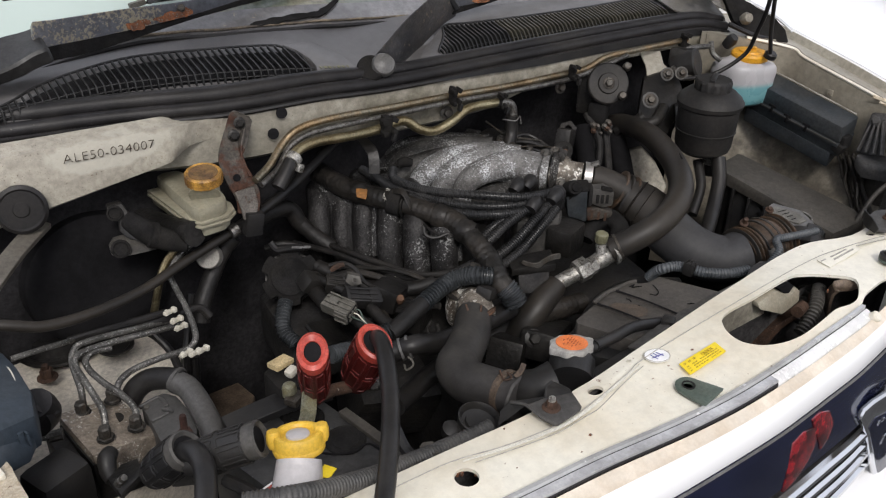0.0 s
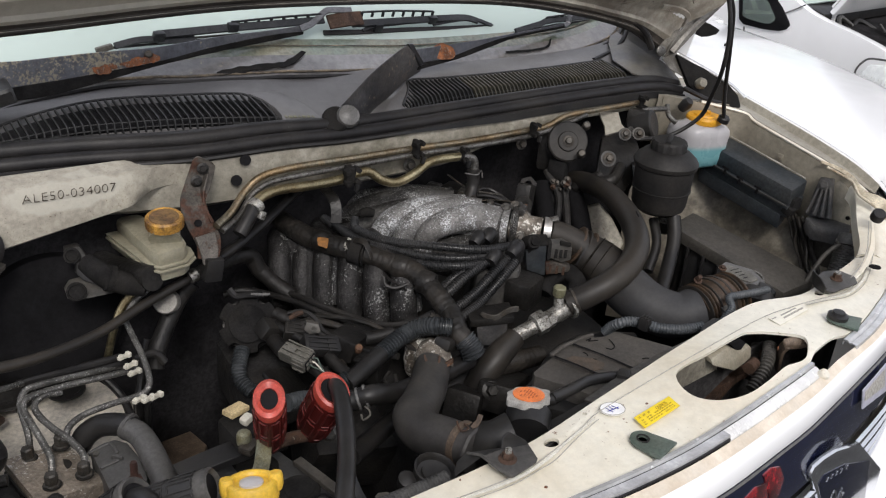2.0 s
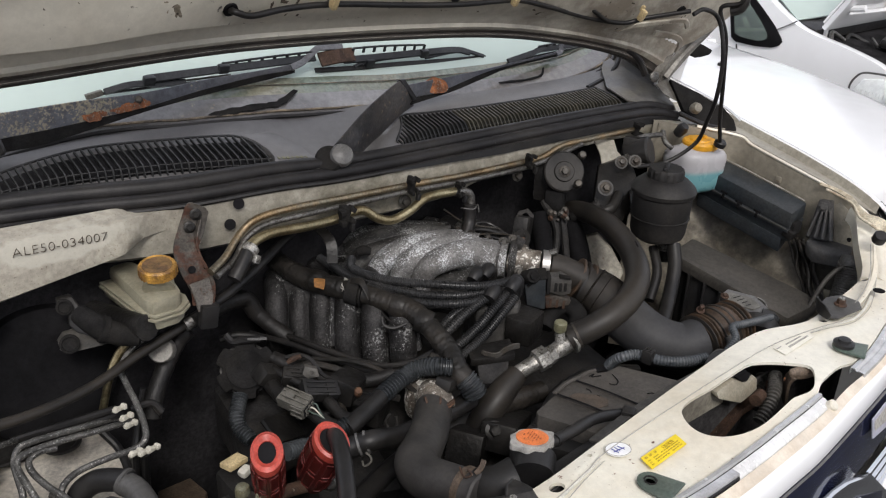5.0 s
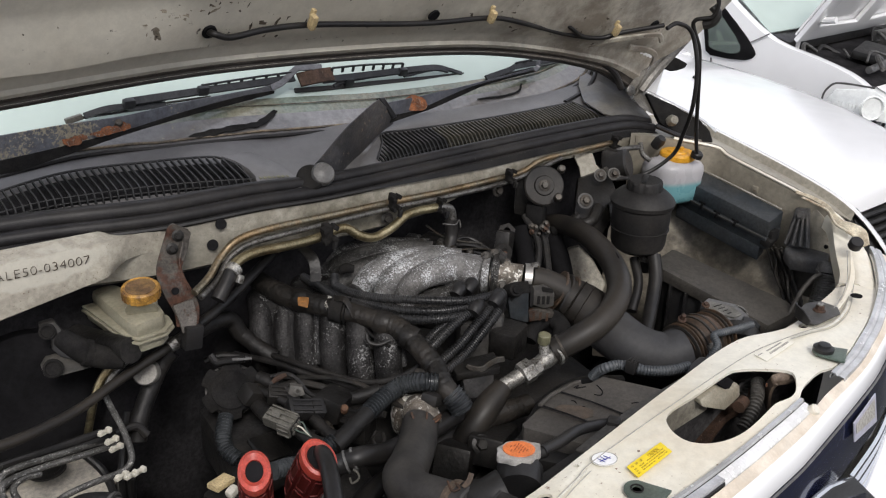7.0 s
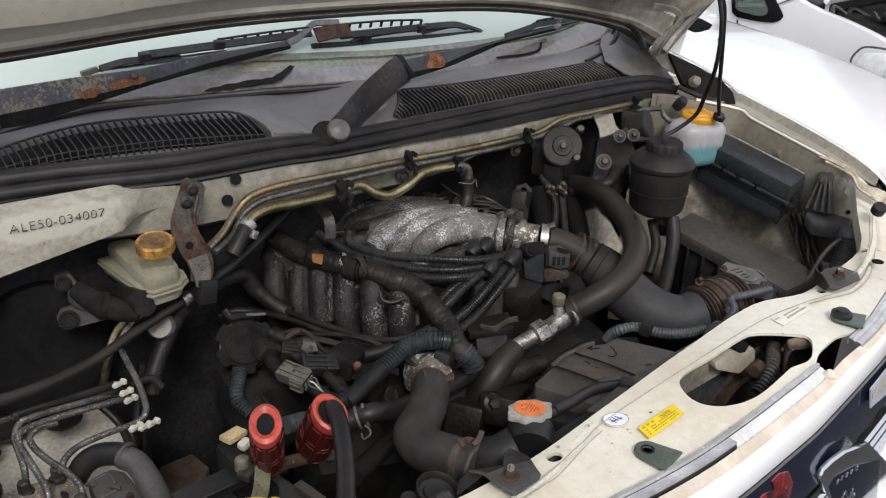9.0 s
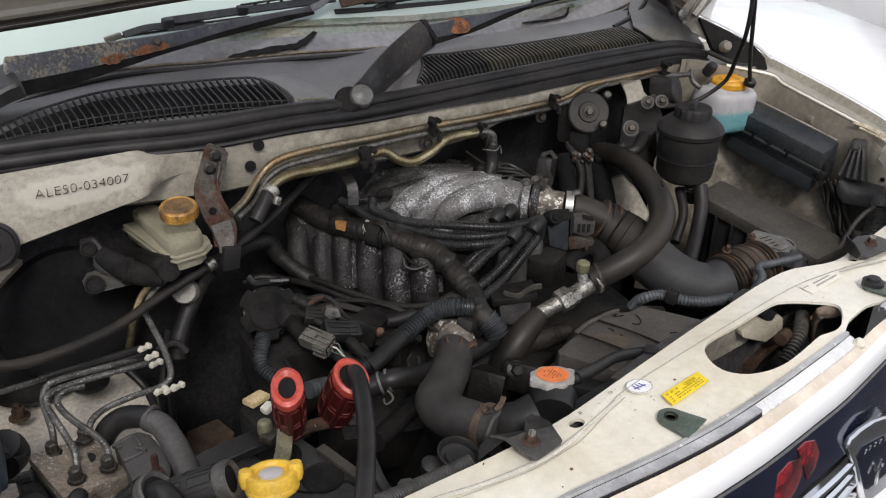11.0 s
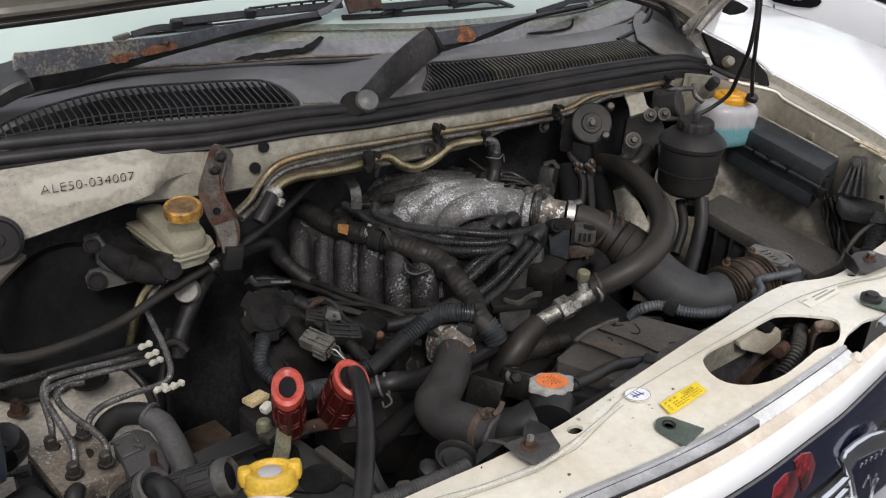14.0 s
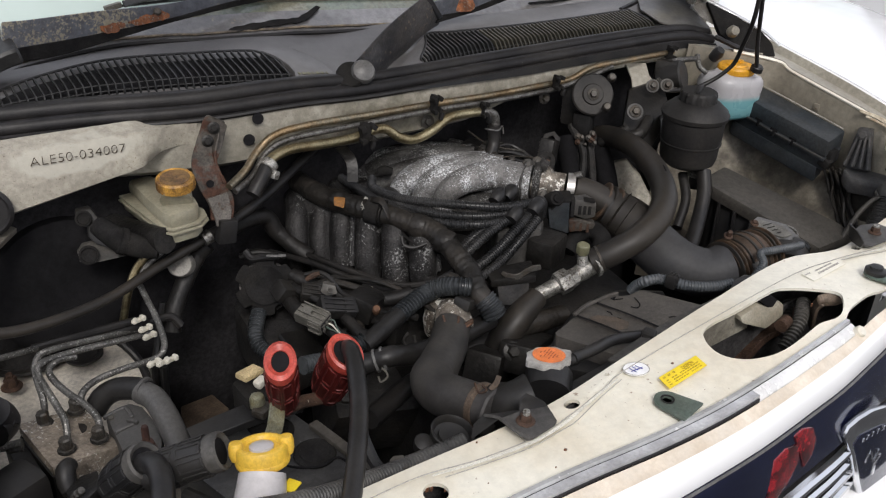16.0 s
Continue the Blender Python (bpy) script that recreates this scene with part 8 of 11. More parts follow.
# plugs
def plug(at, size, rot, material, label):
    """A ribbed connector shell with a latch and a wire end."""
    p = thing("connector", at, label, "connector", "engine plugs")
    m = pose(*at, *rot)
    L, W, T = size
    for dx, k in ((-.32, 1.0), (0.0, .9), (.33, 1.0)):
        bm = block((0, 0, 0), (L * .34, W * k, T * k), (0, 0, 0), .0025)
        bmesh.ops.transform(bm, matrix=m @ Matrix.Translation((dx * L, 0, 0)), verts=bm.verts)
        part("shell", bm, material, p)
    for s in (-1, 0, 1):
        bm = block((0, s * W * .3, T * .52), (L * .8, W * .12, T * .12), (0, 0, 0), .001)
        bmesh.ops.transform(bm, matrix=m, verts=bm.verts)
        part("rib", bm, material, p)
    bm = block((L * .52, 0, 0), (L * .06, W * .7, T * .7), (0, 0, 0), .002)
    bmesh.ops.transform(bm, matrix=m, verts=bm.verts)
    part("face", bm, BLACKP, p)
    return p


barrel = thing("connector", (0.522, 1.038, 0.940), "light grey barrel wiring plug in front of the distributor", "connector", "engine plugs")
ba, bb = V((0.5090, 1.0597, 0.9489)), V((0.5315, 1.0128, 0.9430))
bx = (bb - ba).normalized()
bu = Vector((-.1, -.45, .88))
bs = bx.cross(bu).normalized()
bu = bs.cross(bx)
bm_ = Matrix((bx, bs, bu)).transposed().to_4x4()
bl = (bb - ba).length


def shell_box(u0, u1, w, h, lift=0.0, side=0.0, bevel=.002):
    bm = block((0, 0, 0), ((u1 - u0) * bl, w, h), (0, 0, 0), bevel)
    bmesh.ops.transform(bm, matrix=Matrix.Translation(ba.lerp(bb, (u0 + u1) / 2) + bu * lift + bs * side) @ bm_, verts=bm.verts)
    return bm


part("shell", shell_box(0, .52, .026, .020, 0, 0, .003), CONN, barrel, "light grey shell")
part("collar", shell_box(.50, .98, .034, .026, 0, 0, .005), CONN, barrel, "light grey ribbed collar")
for u in (-.013, -.0045, .0045, .013):
    part("shell_rib", shell_box(.08, .95, .0028, .003, .0132 if abs(u) > .01 else .0140, u, .0008), CONN, barrel)
for w in (-.007, .005):
    part("shell_rib", shell_box(.55, .95, .0025, .0028, w, .0175, .0008), CONN, barrel)
part("face", shell_box(.97, 1.0, .026, .019, 0, 0, .002), FLATBLK, barrel, "dark open face")
for k, (u, w) in enumerate(((-.008, .005), (0, .005), (.008, .005), (-.008, -.005), (0, -.005), (.008, -.005))):
    part("cavity", lathe([(.0036, 0), (.0036, .0014), (.0024, .0014)], bb + bs * u + bu * w, bx, 10), CONN, barrel)
for k, m in enumerate((GREEN, CREAM, GREEN)):
    o_ = bs * (-.007 + .005 * k) + bu * (.004 - .003 * k)
    part("wire", tube([bb + o_, bb + o_ * 1.2 + bx * .008, bb + bx * .016 + o_ * .5 - bu * .004, bb + bx * .026 - bu * .010], .0012, 6), m, barrel, "thin coloured wire")
part("lock", shell_box(.18, .50, .011, .006, .013, 0, .0015), CONN, barrel, "locking tongue")
plug((0.569, 1.046, 0.941), (.06, .03, .026), (25, 15, -15), BLACKP, "black wiring plug on the engine front")
plug((0.567, 1.114, 0.933), (.045, .026, .024), (20, 10, -30), BLACKP, "small black wiring plug")
plug((1.0546, 0.7792, 0.9620), (.018, .018, .024), (0, 0, 10), BLACKP, "black conduit clip on the duct loom")
solo("duct_bracket", strap([(1.090, 0.678, 0.951), (1.126, 0.690, 0.965), (1.157, 0.683, 0.968), (1.199, 0.679, 0.967)], .03, .02, (.4, .6, .3), widths=[.03, .04, .03, .02]), BLACKP, "black plastic bracket behind the support", "bracket")

# small boots, tags and wires on the front of the engine
for pts, r, m, label in (
    ([(0.5011, 1.2242, 0.9826), (0.5071, 1.2130, 0.9729), (0.5210, 1.2035, 0.9750), (0.5439, 1.1870, 0.9773)], .0062, CLEANHOSE, "short black wire sleeve beside the distributor"),
    ([(0.5614, 1.1347, 0.9620), (0.5808, 1.1220, 0.9658), (0.5933, 1.1076, 0.9588), (0.6018, 1.0875, 0.9387), (0.6141, 1.0727, 0.9310)], .0036, CLEANHOSE, "thin black wire under the runners"),
    ([(0.7220, 1.0878, 1.0066), (0.7212, 1.0800, 0.9940), (0.7335, 1.0679, 0.9902), (0.7520, 1.0580, 0.9974)], .0032, CLEANHOSE, "thin black wire by the thermostat"),
    ([(0.5695, 1.1228, 0.9433), (0.5936, 1.1087, 0.9505), (0.6212, 1.0833, 0.9448), (0.6544, 1.0497, 0.9335), (0.6851, 1.0288, 0.9385)], .0060, LOOM, "taped wire crossing in front of the runners"),
    ([(0.6582, 0.9749, 0.9014), (0.6488, 0.9741, 0.8892), (0.6514, 0.9652, 0.8789), (0.6620, 0.9613, 0.8856), (0.6642, 0.9676, 0.8976)], .0030, CLEANHOSE, "thin black wire loop under the harness"),
    ([(0.7464, 0.9878, 0.9700), (0.7664, 0.9681, 0.9641), (0.7796, 0.9515, 0.9547), (0.7867, 0.9327, 0.9346), (0.7979, 0.9133, 0.9187)], .0075, LOOM, "taped wire tail beside the coolant pipe")):
    tagged(part("engine_lead", tube(pts, r, 8), m), label, "wiring", "engine leads")
eye = thing("tag_eye", (0.5724, 1.0691, 0.9634), "small dark metal eye on the engine's front", "bracket")
part("plate", slab([(0.5631, 1.0772, 0.9731), (0.5778, 1.0639, 0.9704), (0.5773, 1.0569, 0.9593), (0.5621, 1.0665, 0.9558), (0.5570, 1.0746, 0.9619)], (.004, .008, 0), .001), DUSTP, eye)
part("ring", lathe([(.0055, 0), (.0055, .003), (.0032, .003), (.0032, 0)], (0.5680, 1.0634, 0.9668), (-.4, -.7, .5), 14), BOLT, eye)
solo("rust_elbow", taper([(0.5567, 1.1211, 0.9596), (0.5657, 1.1180, 0.9655), (0.5772, 1.1119, 0.9699)], [.0035, .0050, .0035], 10), RUSTD, "rusty brown pipe stub beside the distributor", "pipe stub")
solo("paint_chip", slab([(0.6359, 1.0687, 0.9382), (0.6472, 1.0622, 0.9418), (0.6477, 1.0564, 0.9336), (0.6371, 1.0640, 0.9325)], (.004, .006, 0), .001), CREAM, "pale chipped bracket corner under the runners", "bracket corner")
solo("steel_strip", strap([(0.5216, 1.1871, 0.9847), (0.5341, 1.1775, 0.9851), (0.5469, 1.1682, 0.9863)], .004, .002, (0, .3, .9), 3, .0004), GREYP, "thin bare steel strip above the distributor", "strip")

# firewall pipes
for name, pts, r, m, label in (
    ("brake_pipe", [(0.478, 1.210, 1.111), (0.515, 1.230, 1.121), (0.550, 1.250, 1.142), (0.586, 1.255, 1.160), (0.651, 1.255, 1.164), (0.776, 1.250, 1.160), (0.899, 1.245, 1.157), (1.033, 1.240, 1.151), (1.192, 1.240, 1.147), (1.249, 1.240, 1.148), (1.305, 1.240, 1.162), (1.407, 1.245, 1.158), (1.575, 1.250, 1.152)], .0062, BRASSY, "copper-toned pipe along the cowl wall"),
    ("fuel_pipe", [(0.485, 1.205, 1.103), (0.526, 1.225, 1.112), (0.560, 1.245, 1.135), (0.598, 1.250, 1.148), (0.658, 1.248, 1.150), (0.772, 1.245, 1.148), (0.895, 1.240, 1.147), (1.029, 1.235, 1.141), (1.181, 1.235, 1.136), (1.278, 1.235, 1.144), (1.361, 1.235, 1.156)], .0052, STEEL, "grey steel pipe along the cowl wall"),
    ("heater_pipe", [(0.549, 1.220, 1.127), (0.570, 1.230, 1.135), (0.605, 1.235, 1.138), (0.660, 1.235, 1.134), (0.718, 1.235, 1.132), (0.780, 1.235, 1.137), (0.810, 1.225, 1.118), (0.840, 1.220, 1.109), (0.881, 1.220, 1.118), (0.924, 1.225, 1.133), (0.993, 1.225, 1.130)], .0085, ZINC, "yellow-passivated pipe with two bends"),
    ("heater_pipe", [(0.990, 1.225, 1.130), (1.023, 1.222, 1.122), (1.031, 1.220, 1.103), (1.025, 1.215, 1.076)], .0085, STEEL, "dull pipe elbow at the cowl wall")):
    hose(name, tube(pts, r, 14, 8), m, label, "pipe")
hose("pipe_hose", tube([(1.023, 1.215, 1.100), (1.021, 1.210, 1.067), (1.004, 1.200, 1.045)], .0125, 14), CLEANHOSE, "short black hose on a pipe elbow")
solo("wire_clamp", tube([(0.988, 1.200, 1.105), (1.016, 1.195, 1.098), (1.031, 1.200, 1.102), (1.031, 1.195, 1.088)], .0014, 6), STEEL, "bright wire clamp on a short hose", "hose clamp")
pc_ = thing("pipe_clamp", (0.549, 1.205, 1.125), "bright band clamp at the pipe's end", "hose clamp")
part("band", lathe([(.0125, -.007), (.0135, -.006), (.0135, .006), (.0125, .007)], (0.552, 1.218, 1.127), (.45, .2, .25), 20), ALUB, pc_)
part("screw_ear", block((0.556, 1.205, 1.114), (.012, .008, .014), (0, 30, 20), .002), ALUB, pc_)
hose("pipe_sleeve", taper([(0.556, 1.223, 1.130), (0.549, 1.219, 1.125), (0.530, 1.208, 1.108), (0.512, 1.200, 1.092)], [.0115, .0118, .012, .012], 14), CLEANHOSE, "black hose on the end of a pipe")
for p, s in (((0.739, 1.222, 1.142), (.03, .03, .034)), ((0.893, 1.232, 1.162), (.018, .03, .034)), ((1.193, 1.225, 1.153), (.016, .026, .03)), ((0.997, 1.218, 1.136), (.012, .022, .03)), ((1.556, 1.240, 1.155), (.016, .026, .034))):
    c = thing("pipe_clip", p, "black plastic clip round the cowl pipes", "pipe clip", "pipe clips")
    part("saddle", block(V(p) + Vector((0, .004, 0)), (s[0] * .55, s[1] * .7, s[2] * .9), (0, 12, -8), .003), CAPB, c)
    for dx, dz in ((-.35, .30), (.35, .34), (-.3, -.34), (.32, -.30)):
        part("jaw", block(V(p) + Vector((s[0] * dx, -.006, s[2] * dz)), (s[0] * .34, s[1] * .6, s[2] * .26), (0, 12 + 60 * dx, -8), .002), CAPB, c)
    part("tab", block(V(p) + Vector((.006, -.012, -s[2] * .6)), (.007, .008, .014), (0, 12, 0), .002), BLACKP, c)
for p in ((0.891, 1.250, 1.123), (1.185, 1.250, 1.115)):
    tagged(part("wall_bolt", hexbolt(p, (-.2, -1, .2), .008, .008), BOLT), "steel bolt in the cowl wall", "bolt", "cowl wall bolts")
solo("intake_bracket", strap([(0.716, 1.270, 1.104), (0.714, 1.240, 1.098), (0.712, 1.225, 1.085), (0.706, 1.215, 1.060)], .020, .003, (.8, -.5, 0)), DARKMETAL, "dark bent steel bracket behind the intake", "bracket")
for pts in ([(1.015, 1.208, 1.034), (1.052, 1.184, 1.041), (1.077, 1.139, 1.047)], [(1.007, 1.272, 1.073), (1.022, 1.219, 1.058), (1.072, 1.175, 1.050)]):
    tagged(part("cable", tube(pts, .0018, 8), BOLT), "thin steel control cable behind the plenum", "cable", "control cables")

# ---- brake side ----
res = thing("brake_reservoir", (0.372, 1.241, 1.078), "yellowed translucent brake fluid reservoir with a browned cap", "reservoir")
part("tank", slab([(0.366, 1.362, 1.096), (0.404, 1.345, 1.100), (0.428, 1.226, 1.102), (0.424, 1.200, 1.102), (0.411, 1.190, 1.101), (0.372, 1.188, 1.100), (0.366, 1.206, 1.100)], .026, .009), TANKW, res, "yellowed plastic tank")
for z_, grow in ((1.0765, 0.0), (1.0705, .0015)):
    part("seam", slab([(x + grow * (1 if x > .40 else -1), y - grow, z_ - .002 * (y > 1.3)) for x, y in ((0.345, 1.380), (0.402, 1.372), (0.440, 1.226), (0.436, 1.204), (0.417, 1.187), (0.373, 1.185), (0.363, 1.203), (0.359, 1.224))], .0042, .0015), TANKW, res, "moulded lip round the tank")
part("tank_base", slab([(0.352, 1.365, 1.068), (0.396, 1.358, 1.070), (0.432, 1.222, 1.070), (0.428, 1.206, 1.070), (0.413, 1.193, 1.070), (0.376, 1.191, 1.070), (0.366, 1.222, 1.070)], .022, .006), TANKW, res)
part("neck", taper([(0.393, 1.211, 1.109), (0.401, 1.227, 1.120)], [.024, .022], 20, 2), TANKW, res, "translucent filler neck")
part("cap", lathe([(.026, 0), (.0285, .002), (.0285, .016), (.026, .019), (.023, .0175), (0, .0175)], (0.400, 1.224, 1.124), (-.05, -.12, 1), 72, 24, .02), OLDCAP, res, "browned yellow screw cap")
part("cap_top", lathe([(.0225, 0), (.022, .0012), (.010, .0016), (0, .0012)], V((0.400, 1.224, 1.124)) + Vector((-.001, -.002, .0172)), (-.05, -.12, 1), 32), CAPTOP, res, "brown-stained cap top")
servo = thing("brake_servo", (0.262, 1.485, 0.915), "black brake servo behind the master cylinder", "brake servo")
part("drum", lathe([(.06, .05), (.09, .045), (.112, .03), (.116, 0), (.112, -.03), (.09, -.05)], (0.24, 1.345, 0.95), (0, -1, .12), 40), FLATBLK, servo, "matt black drum")
part("master_cylinder", taper([(0.328, 1.326, 1.028), (0.340, 1.267, 1.041), (0.362, 1.191, 1.059)], [.026, .024, .02], 18), DARKMETAL, servo)
part("flange", slab([(0.252, 1.263, 1.036), (0.262, 1.268, 1.044), (0.284, 1.261, 1.048), (0.317, 1.226, 1.036), (0.317, 1.219, 1.035), (0.261, 1.242, 1.026), (0.251, 1.252, 1.028)], (.002, .012, 0), .003), DUSTP, servo, "grey metal flange")
part("flange_ring", lathe([(.0145, 0), (.0145, .004), (.0115, .005), (.0105, .002), (0, .001)], (0.263, 1.243, 1.041), (-.3, -.9, .3), 22), CAPB, servo)
part("web", slab([(0.268, 1.300, 1.088), (0.289, 1.293, 1.091), (0.298, 1.263, 1.068), (0.304, 1.232, 1.039), (0.279, 1.257, 1.047), (0.272, 1.269, 1.057), (0.276, 1.274, 1.069), (0.264, 1.285, 1.071)], (.002, .012, 0), .003), BLACKP, servo)
part("web_ring", lathe([(.012, 0), (.012, .004), (.009, .005), (.0085, .002), (0, .001)], (0.273, 1.279, 1.084), (-.3, -.9, .3), 22), CAPB, servo)
part("cylinder_body", taper([(0.292, 1.274, 1.067), (0.307, 1.229, 1.059), (0.329, 1.211, 1.049), (0.352, 1.196, 1.043)], [.016, .018, .017, .013], 18), CAPB, servo, "dark cast cylinder")
part("cylinder_collar", lathe([(.016, -.006), (.0205, -.004), (.0205, .004), (.016, .006)], (0.309, 1.224, 1.059), (.8, -.2, -.4), 26), CAPB, servo)
part("cylinder_lug", lathe([(.020, -.03), (.022, 0), (.014, .006), (0, .006)], (0.287, 1.391, 1.006), (-.3, -.9, .3), 20), CAPB, servo)
solo("rail_patch", slab([(0.4329, 1.4232, 0.6200), (0.4553, 1.3990, 0.6200), (0.4711, 1.2918, 0.6200), (0.4419, 1.2532, 0.6200), (0.3885, 1.2565, 0.6200), (0.3721, 1.2866, 0.6200)], .03, .003), LATCH, "brown-stained chassis rail deep beside the battery", "rail")
solo("sensor_disc", lathe([(.020, -.02), (.020, 0), (.018, .003), (0, .003)], (0.390, 1.223, 0.993), (-.5, -.7, .5), 26), HINGE, "round grey metal disc under the reservoir", "valve")

FOOTM = mat("scraped rusty steel foot", (0.125, 0.112, 0.098), 0.5, 0.2, var=0.25, scale=30, wear=(0.055, 0.028, 0.017), wear_cut=0.56, wear_scale=40, bump=0.35, fine=0.35)
bracket = thing("bracket", (0.472, 1.250, 1.117), "rusty dark steel bracket bolted to the cowl wall", "bracket")
part("bar", strap([(0.493, 1.268, 1.202), (0.489, 1.268, 1.195), (0.474, 1.262, 1.165), (0.452, 1.240, 1.142), (0.457, 1.225, 1.116), (0.465, 1.215, 1.087), (0.459, 1.205, 1.060)], .042, .004, (.96, -.2, -.15), 6, .0008, [.026, .038, .040, .036, .042, .040, .034]), RUSTBR, bracket, "rust-streaked steel bar")
part("foot", strap([(0.459, 1.213, 1.100), (0.461, 1.205, 1.076), (0.457, 1.198, 1.053)], .030, .004, (.96, -.2, -.15), 6, .0008, [.032, .030, .020]), FOOTM, bracket, "scraped grey foot")
part("edge", strap([(0.489, 1.262, 1.179), (0.472, 1.245, 1.148), (0.473, 1.222, 1.113)], .012, .004, (.2, -.9, .2)), RUSTBR, bracket)
part("bolt", hexbolt((0.484, 1.263, 1.190), (-.2, -1, .2), .0060, .005), DARKMETAL, bracket)
part("bolt", hexbolt((0.471, 1.260, 1.172), (-.2, -1, .2), .0060, .005), DARKMETAL, bracket)
part("clip", block((0.463, 1.200, 1.043), (.03, .02, .04), (0, 10, 0), .004), BLACKP, bracket, "black clip at the bracket's foot")
part("hole", lathe([(.006, 0), (.006, .001), (0, .001)], (0.452, 1.220, 1.119), (-.3, -.9, .2), 14), FLATBLK, bracket)

for pts, r, m in (([(0.379, 1.220, 1.057), (0.350, 1.224, 1.032), (0.324, 1.226, 1.007), (0.305, 1.219, 0.977), (0.287, 1.219, 0.920)], .0062, ZINC), ([(0.397, 1.215, 1.050), (0.366, 1.222, 1.026), (0.334, 1.218, 1.007), (0.318, 1.208, 0.987)], .0045, LINE), ([(0.319, 1.209, 0.990), (0.319, 1.186, 0.977), (0.319, 1.152, 0.961), (0.317, 1.124, 0.941), (0.310, 1.107, 0.930), (0.293, 1.101, 0.924), (0.248, 1.096, 0.929), (0.210, 1.095, 0.927), (0.186, 1.082, 0.925), (0.174, 1.069, 0.914)], .0048, LINE),
                  ([(0.132, 1.093, 0.893), (0.137, 1.100, 0.917), (0.139, 1.124, 0.933), (0.142, 1.145, 0.943), (0.153, 1.158, 0.953), (0.171, 1.160, 0.955), (0.210, 1.168, 0.947), (0.304, 1.183, 0.927)], .0048, LINE), ([(0.144, 1.034, 0.885), (0.150, 1.053, 0.907), (0.149, 1.076, 0.917), (0.145, 1.104, 0.931), (0.143, 1.135, 0.942), (0.155, 1.146, 0.949), (0.204, 1.155, 0.943), (0.255, 1.155, 0.938), (0.313, 1.172, 0.921)], .0048, LINE), ([(0.183, 1.019, 0.896), (0.187, 1.034, 0.910), (0.180, 1.061, 0.919), (0.167, 1.090, 0.926), (0.158, 1.124, 0.932), (0.160, 1.142, 0.939), (0.176, 1.148, 0.943), (0.199, 1.154, 0.935)], .0048, LINE), ([(0.069, 1.160, 0.968), (0.100, 1.164, 0.965), (0.162, 1.189, 0.946)], .0045, LINE), ([(0.021, 1.036, 0.946), (0.058, 1.044, 0.916), (0.086, 1.053, 0.899)], .0055, LINE)):
    tagged(part("brake_pipe", tube(pts, r, 10, 8), m), "oxidised steel brake pipe", "brake pipe", "brake pipes")
for pts in ([(0.151, 1.191, 0.946), (0.214, 1.181, 0.950), (0.299, 1.188, 0.940)], [(0.170, 1.178, 0.939), (0.228, 1.177, 0.938), (0.305, 1.184, 0.930)], [(0.319, 1.188, 0.929), (0.352, 1.190, 0.927), (0.365, 1.181, 0.910)], [(0.290, 1.097, 0.916), (0.292, 1.113, 0.839), (0.293, 1.113, 0.781)], [(0.301, 1.090, 0.917), (0.305, 1.113, 0.833), (0.310, 1.106, 0.789)], [(0.283, 1.226, 0.884), (0.297, 1.198, 0.861), (0.296, 1.156, 0.843)], [(0.366, 1.256, 0.913), (0.337, 1.230, 0.848), (0.299, 1.170, 0.786)]):
    tagged(part("sheathed_pipe", tube(pts, .0065, 10), CLEANHOSE), "black sheathed brake pipe", "brake pipe", "brake pipes")
for p in ((0.297, 1.165, 0.955), (0.303, 1.158, 0.941), (0.305, 1.149, 0.932), (0.287, 1.086, 0.928), (0.298, 1.079, 0.929), (0.309, 1.078, 0.930)):
    c = thing("pipe_clip", p, "cream plastic clip on the brake pipes", "pipe clip", "brake pipe clips")
    part("body", block(p, (.022, .007, .0055), (0, 6, 22), .0012), CREAM, c)
    part("jaw", block(V(p) + Vector((.006, -.003, .0035)), (.006, .009, .008), (0, 6, 22), .0015), CREAM, c)
    part("jaw", block(V(p) + Vector((-.005, -.003, .0025)), (.006, .008, .007), (0, 6, 22), .0015), CREAM, c)

abs_unit = thing("abs_unit", (0.154, 1.035, 0.887), "corroded aluminium brake valve block with pipe unions", "valve block")
part("block", slab([(0.098, 1.091, 0.903), (0.182, 1.102, 0.888), (0.202, 0.995, 0.883), (0.113, 0.987, 0.898)], .042, .003), ABSM, abs_unit, "corroded grey aluminium block")
for p in ((0.129, 1.083, 0.895), (0.172, 1.081, 0.899), (0.138, 1.011, 0.897), (0.179, 1.008, 0.897)):
    u = part("union", lathe([(.011, 0), (.011, .003), (.0085, .004), (.0085, .018), (.006, .020)], p, (0, 0, 1), 6), BOLT, abs_unit, "hexagon pipe union")
    part("recess", lathe([(.0122, 0), (.0122, .0010), (.009, .0012)], p, (0, 0, 1), 22), DARKMETAL, u)
part("recess", lathe([(.012, 0), (.012, .0012), (0, .0014)], (0.163, 1.052, 0.889), (0, 0, 1), 22), DARKMETAL, abs_unit)
part("lower_body", slab([(0.096, 1.087, 0.887), (0.179, 1.101, 0.873), (0.197, 0.996, 0.868), (0.110, 0.986, 0.883)], .07, .003), DARKMETAL, abs_unit)
part("motor", slab([(0.202, 1.060, 0.893), (0.238, 1.062, 0.897), (0.250, 1.040, 0.899), (0.252, 1.000, 0.900), (0.246, 0.955, 0.901), (0.228, 0.918, 0.902), (0.192, 0.940, 0.898)], .07, .008), MOTORP, abs_unit, "dusty black motor housing")
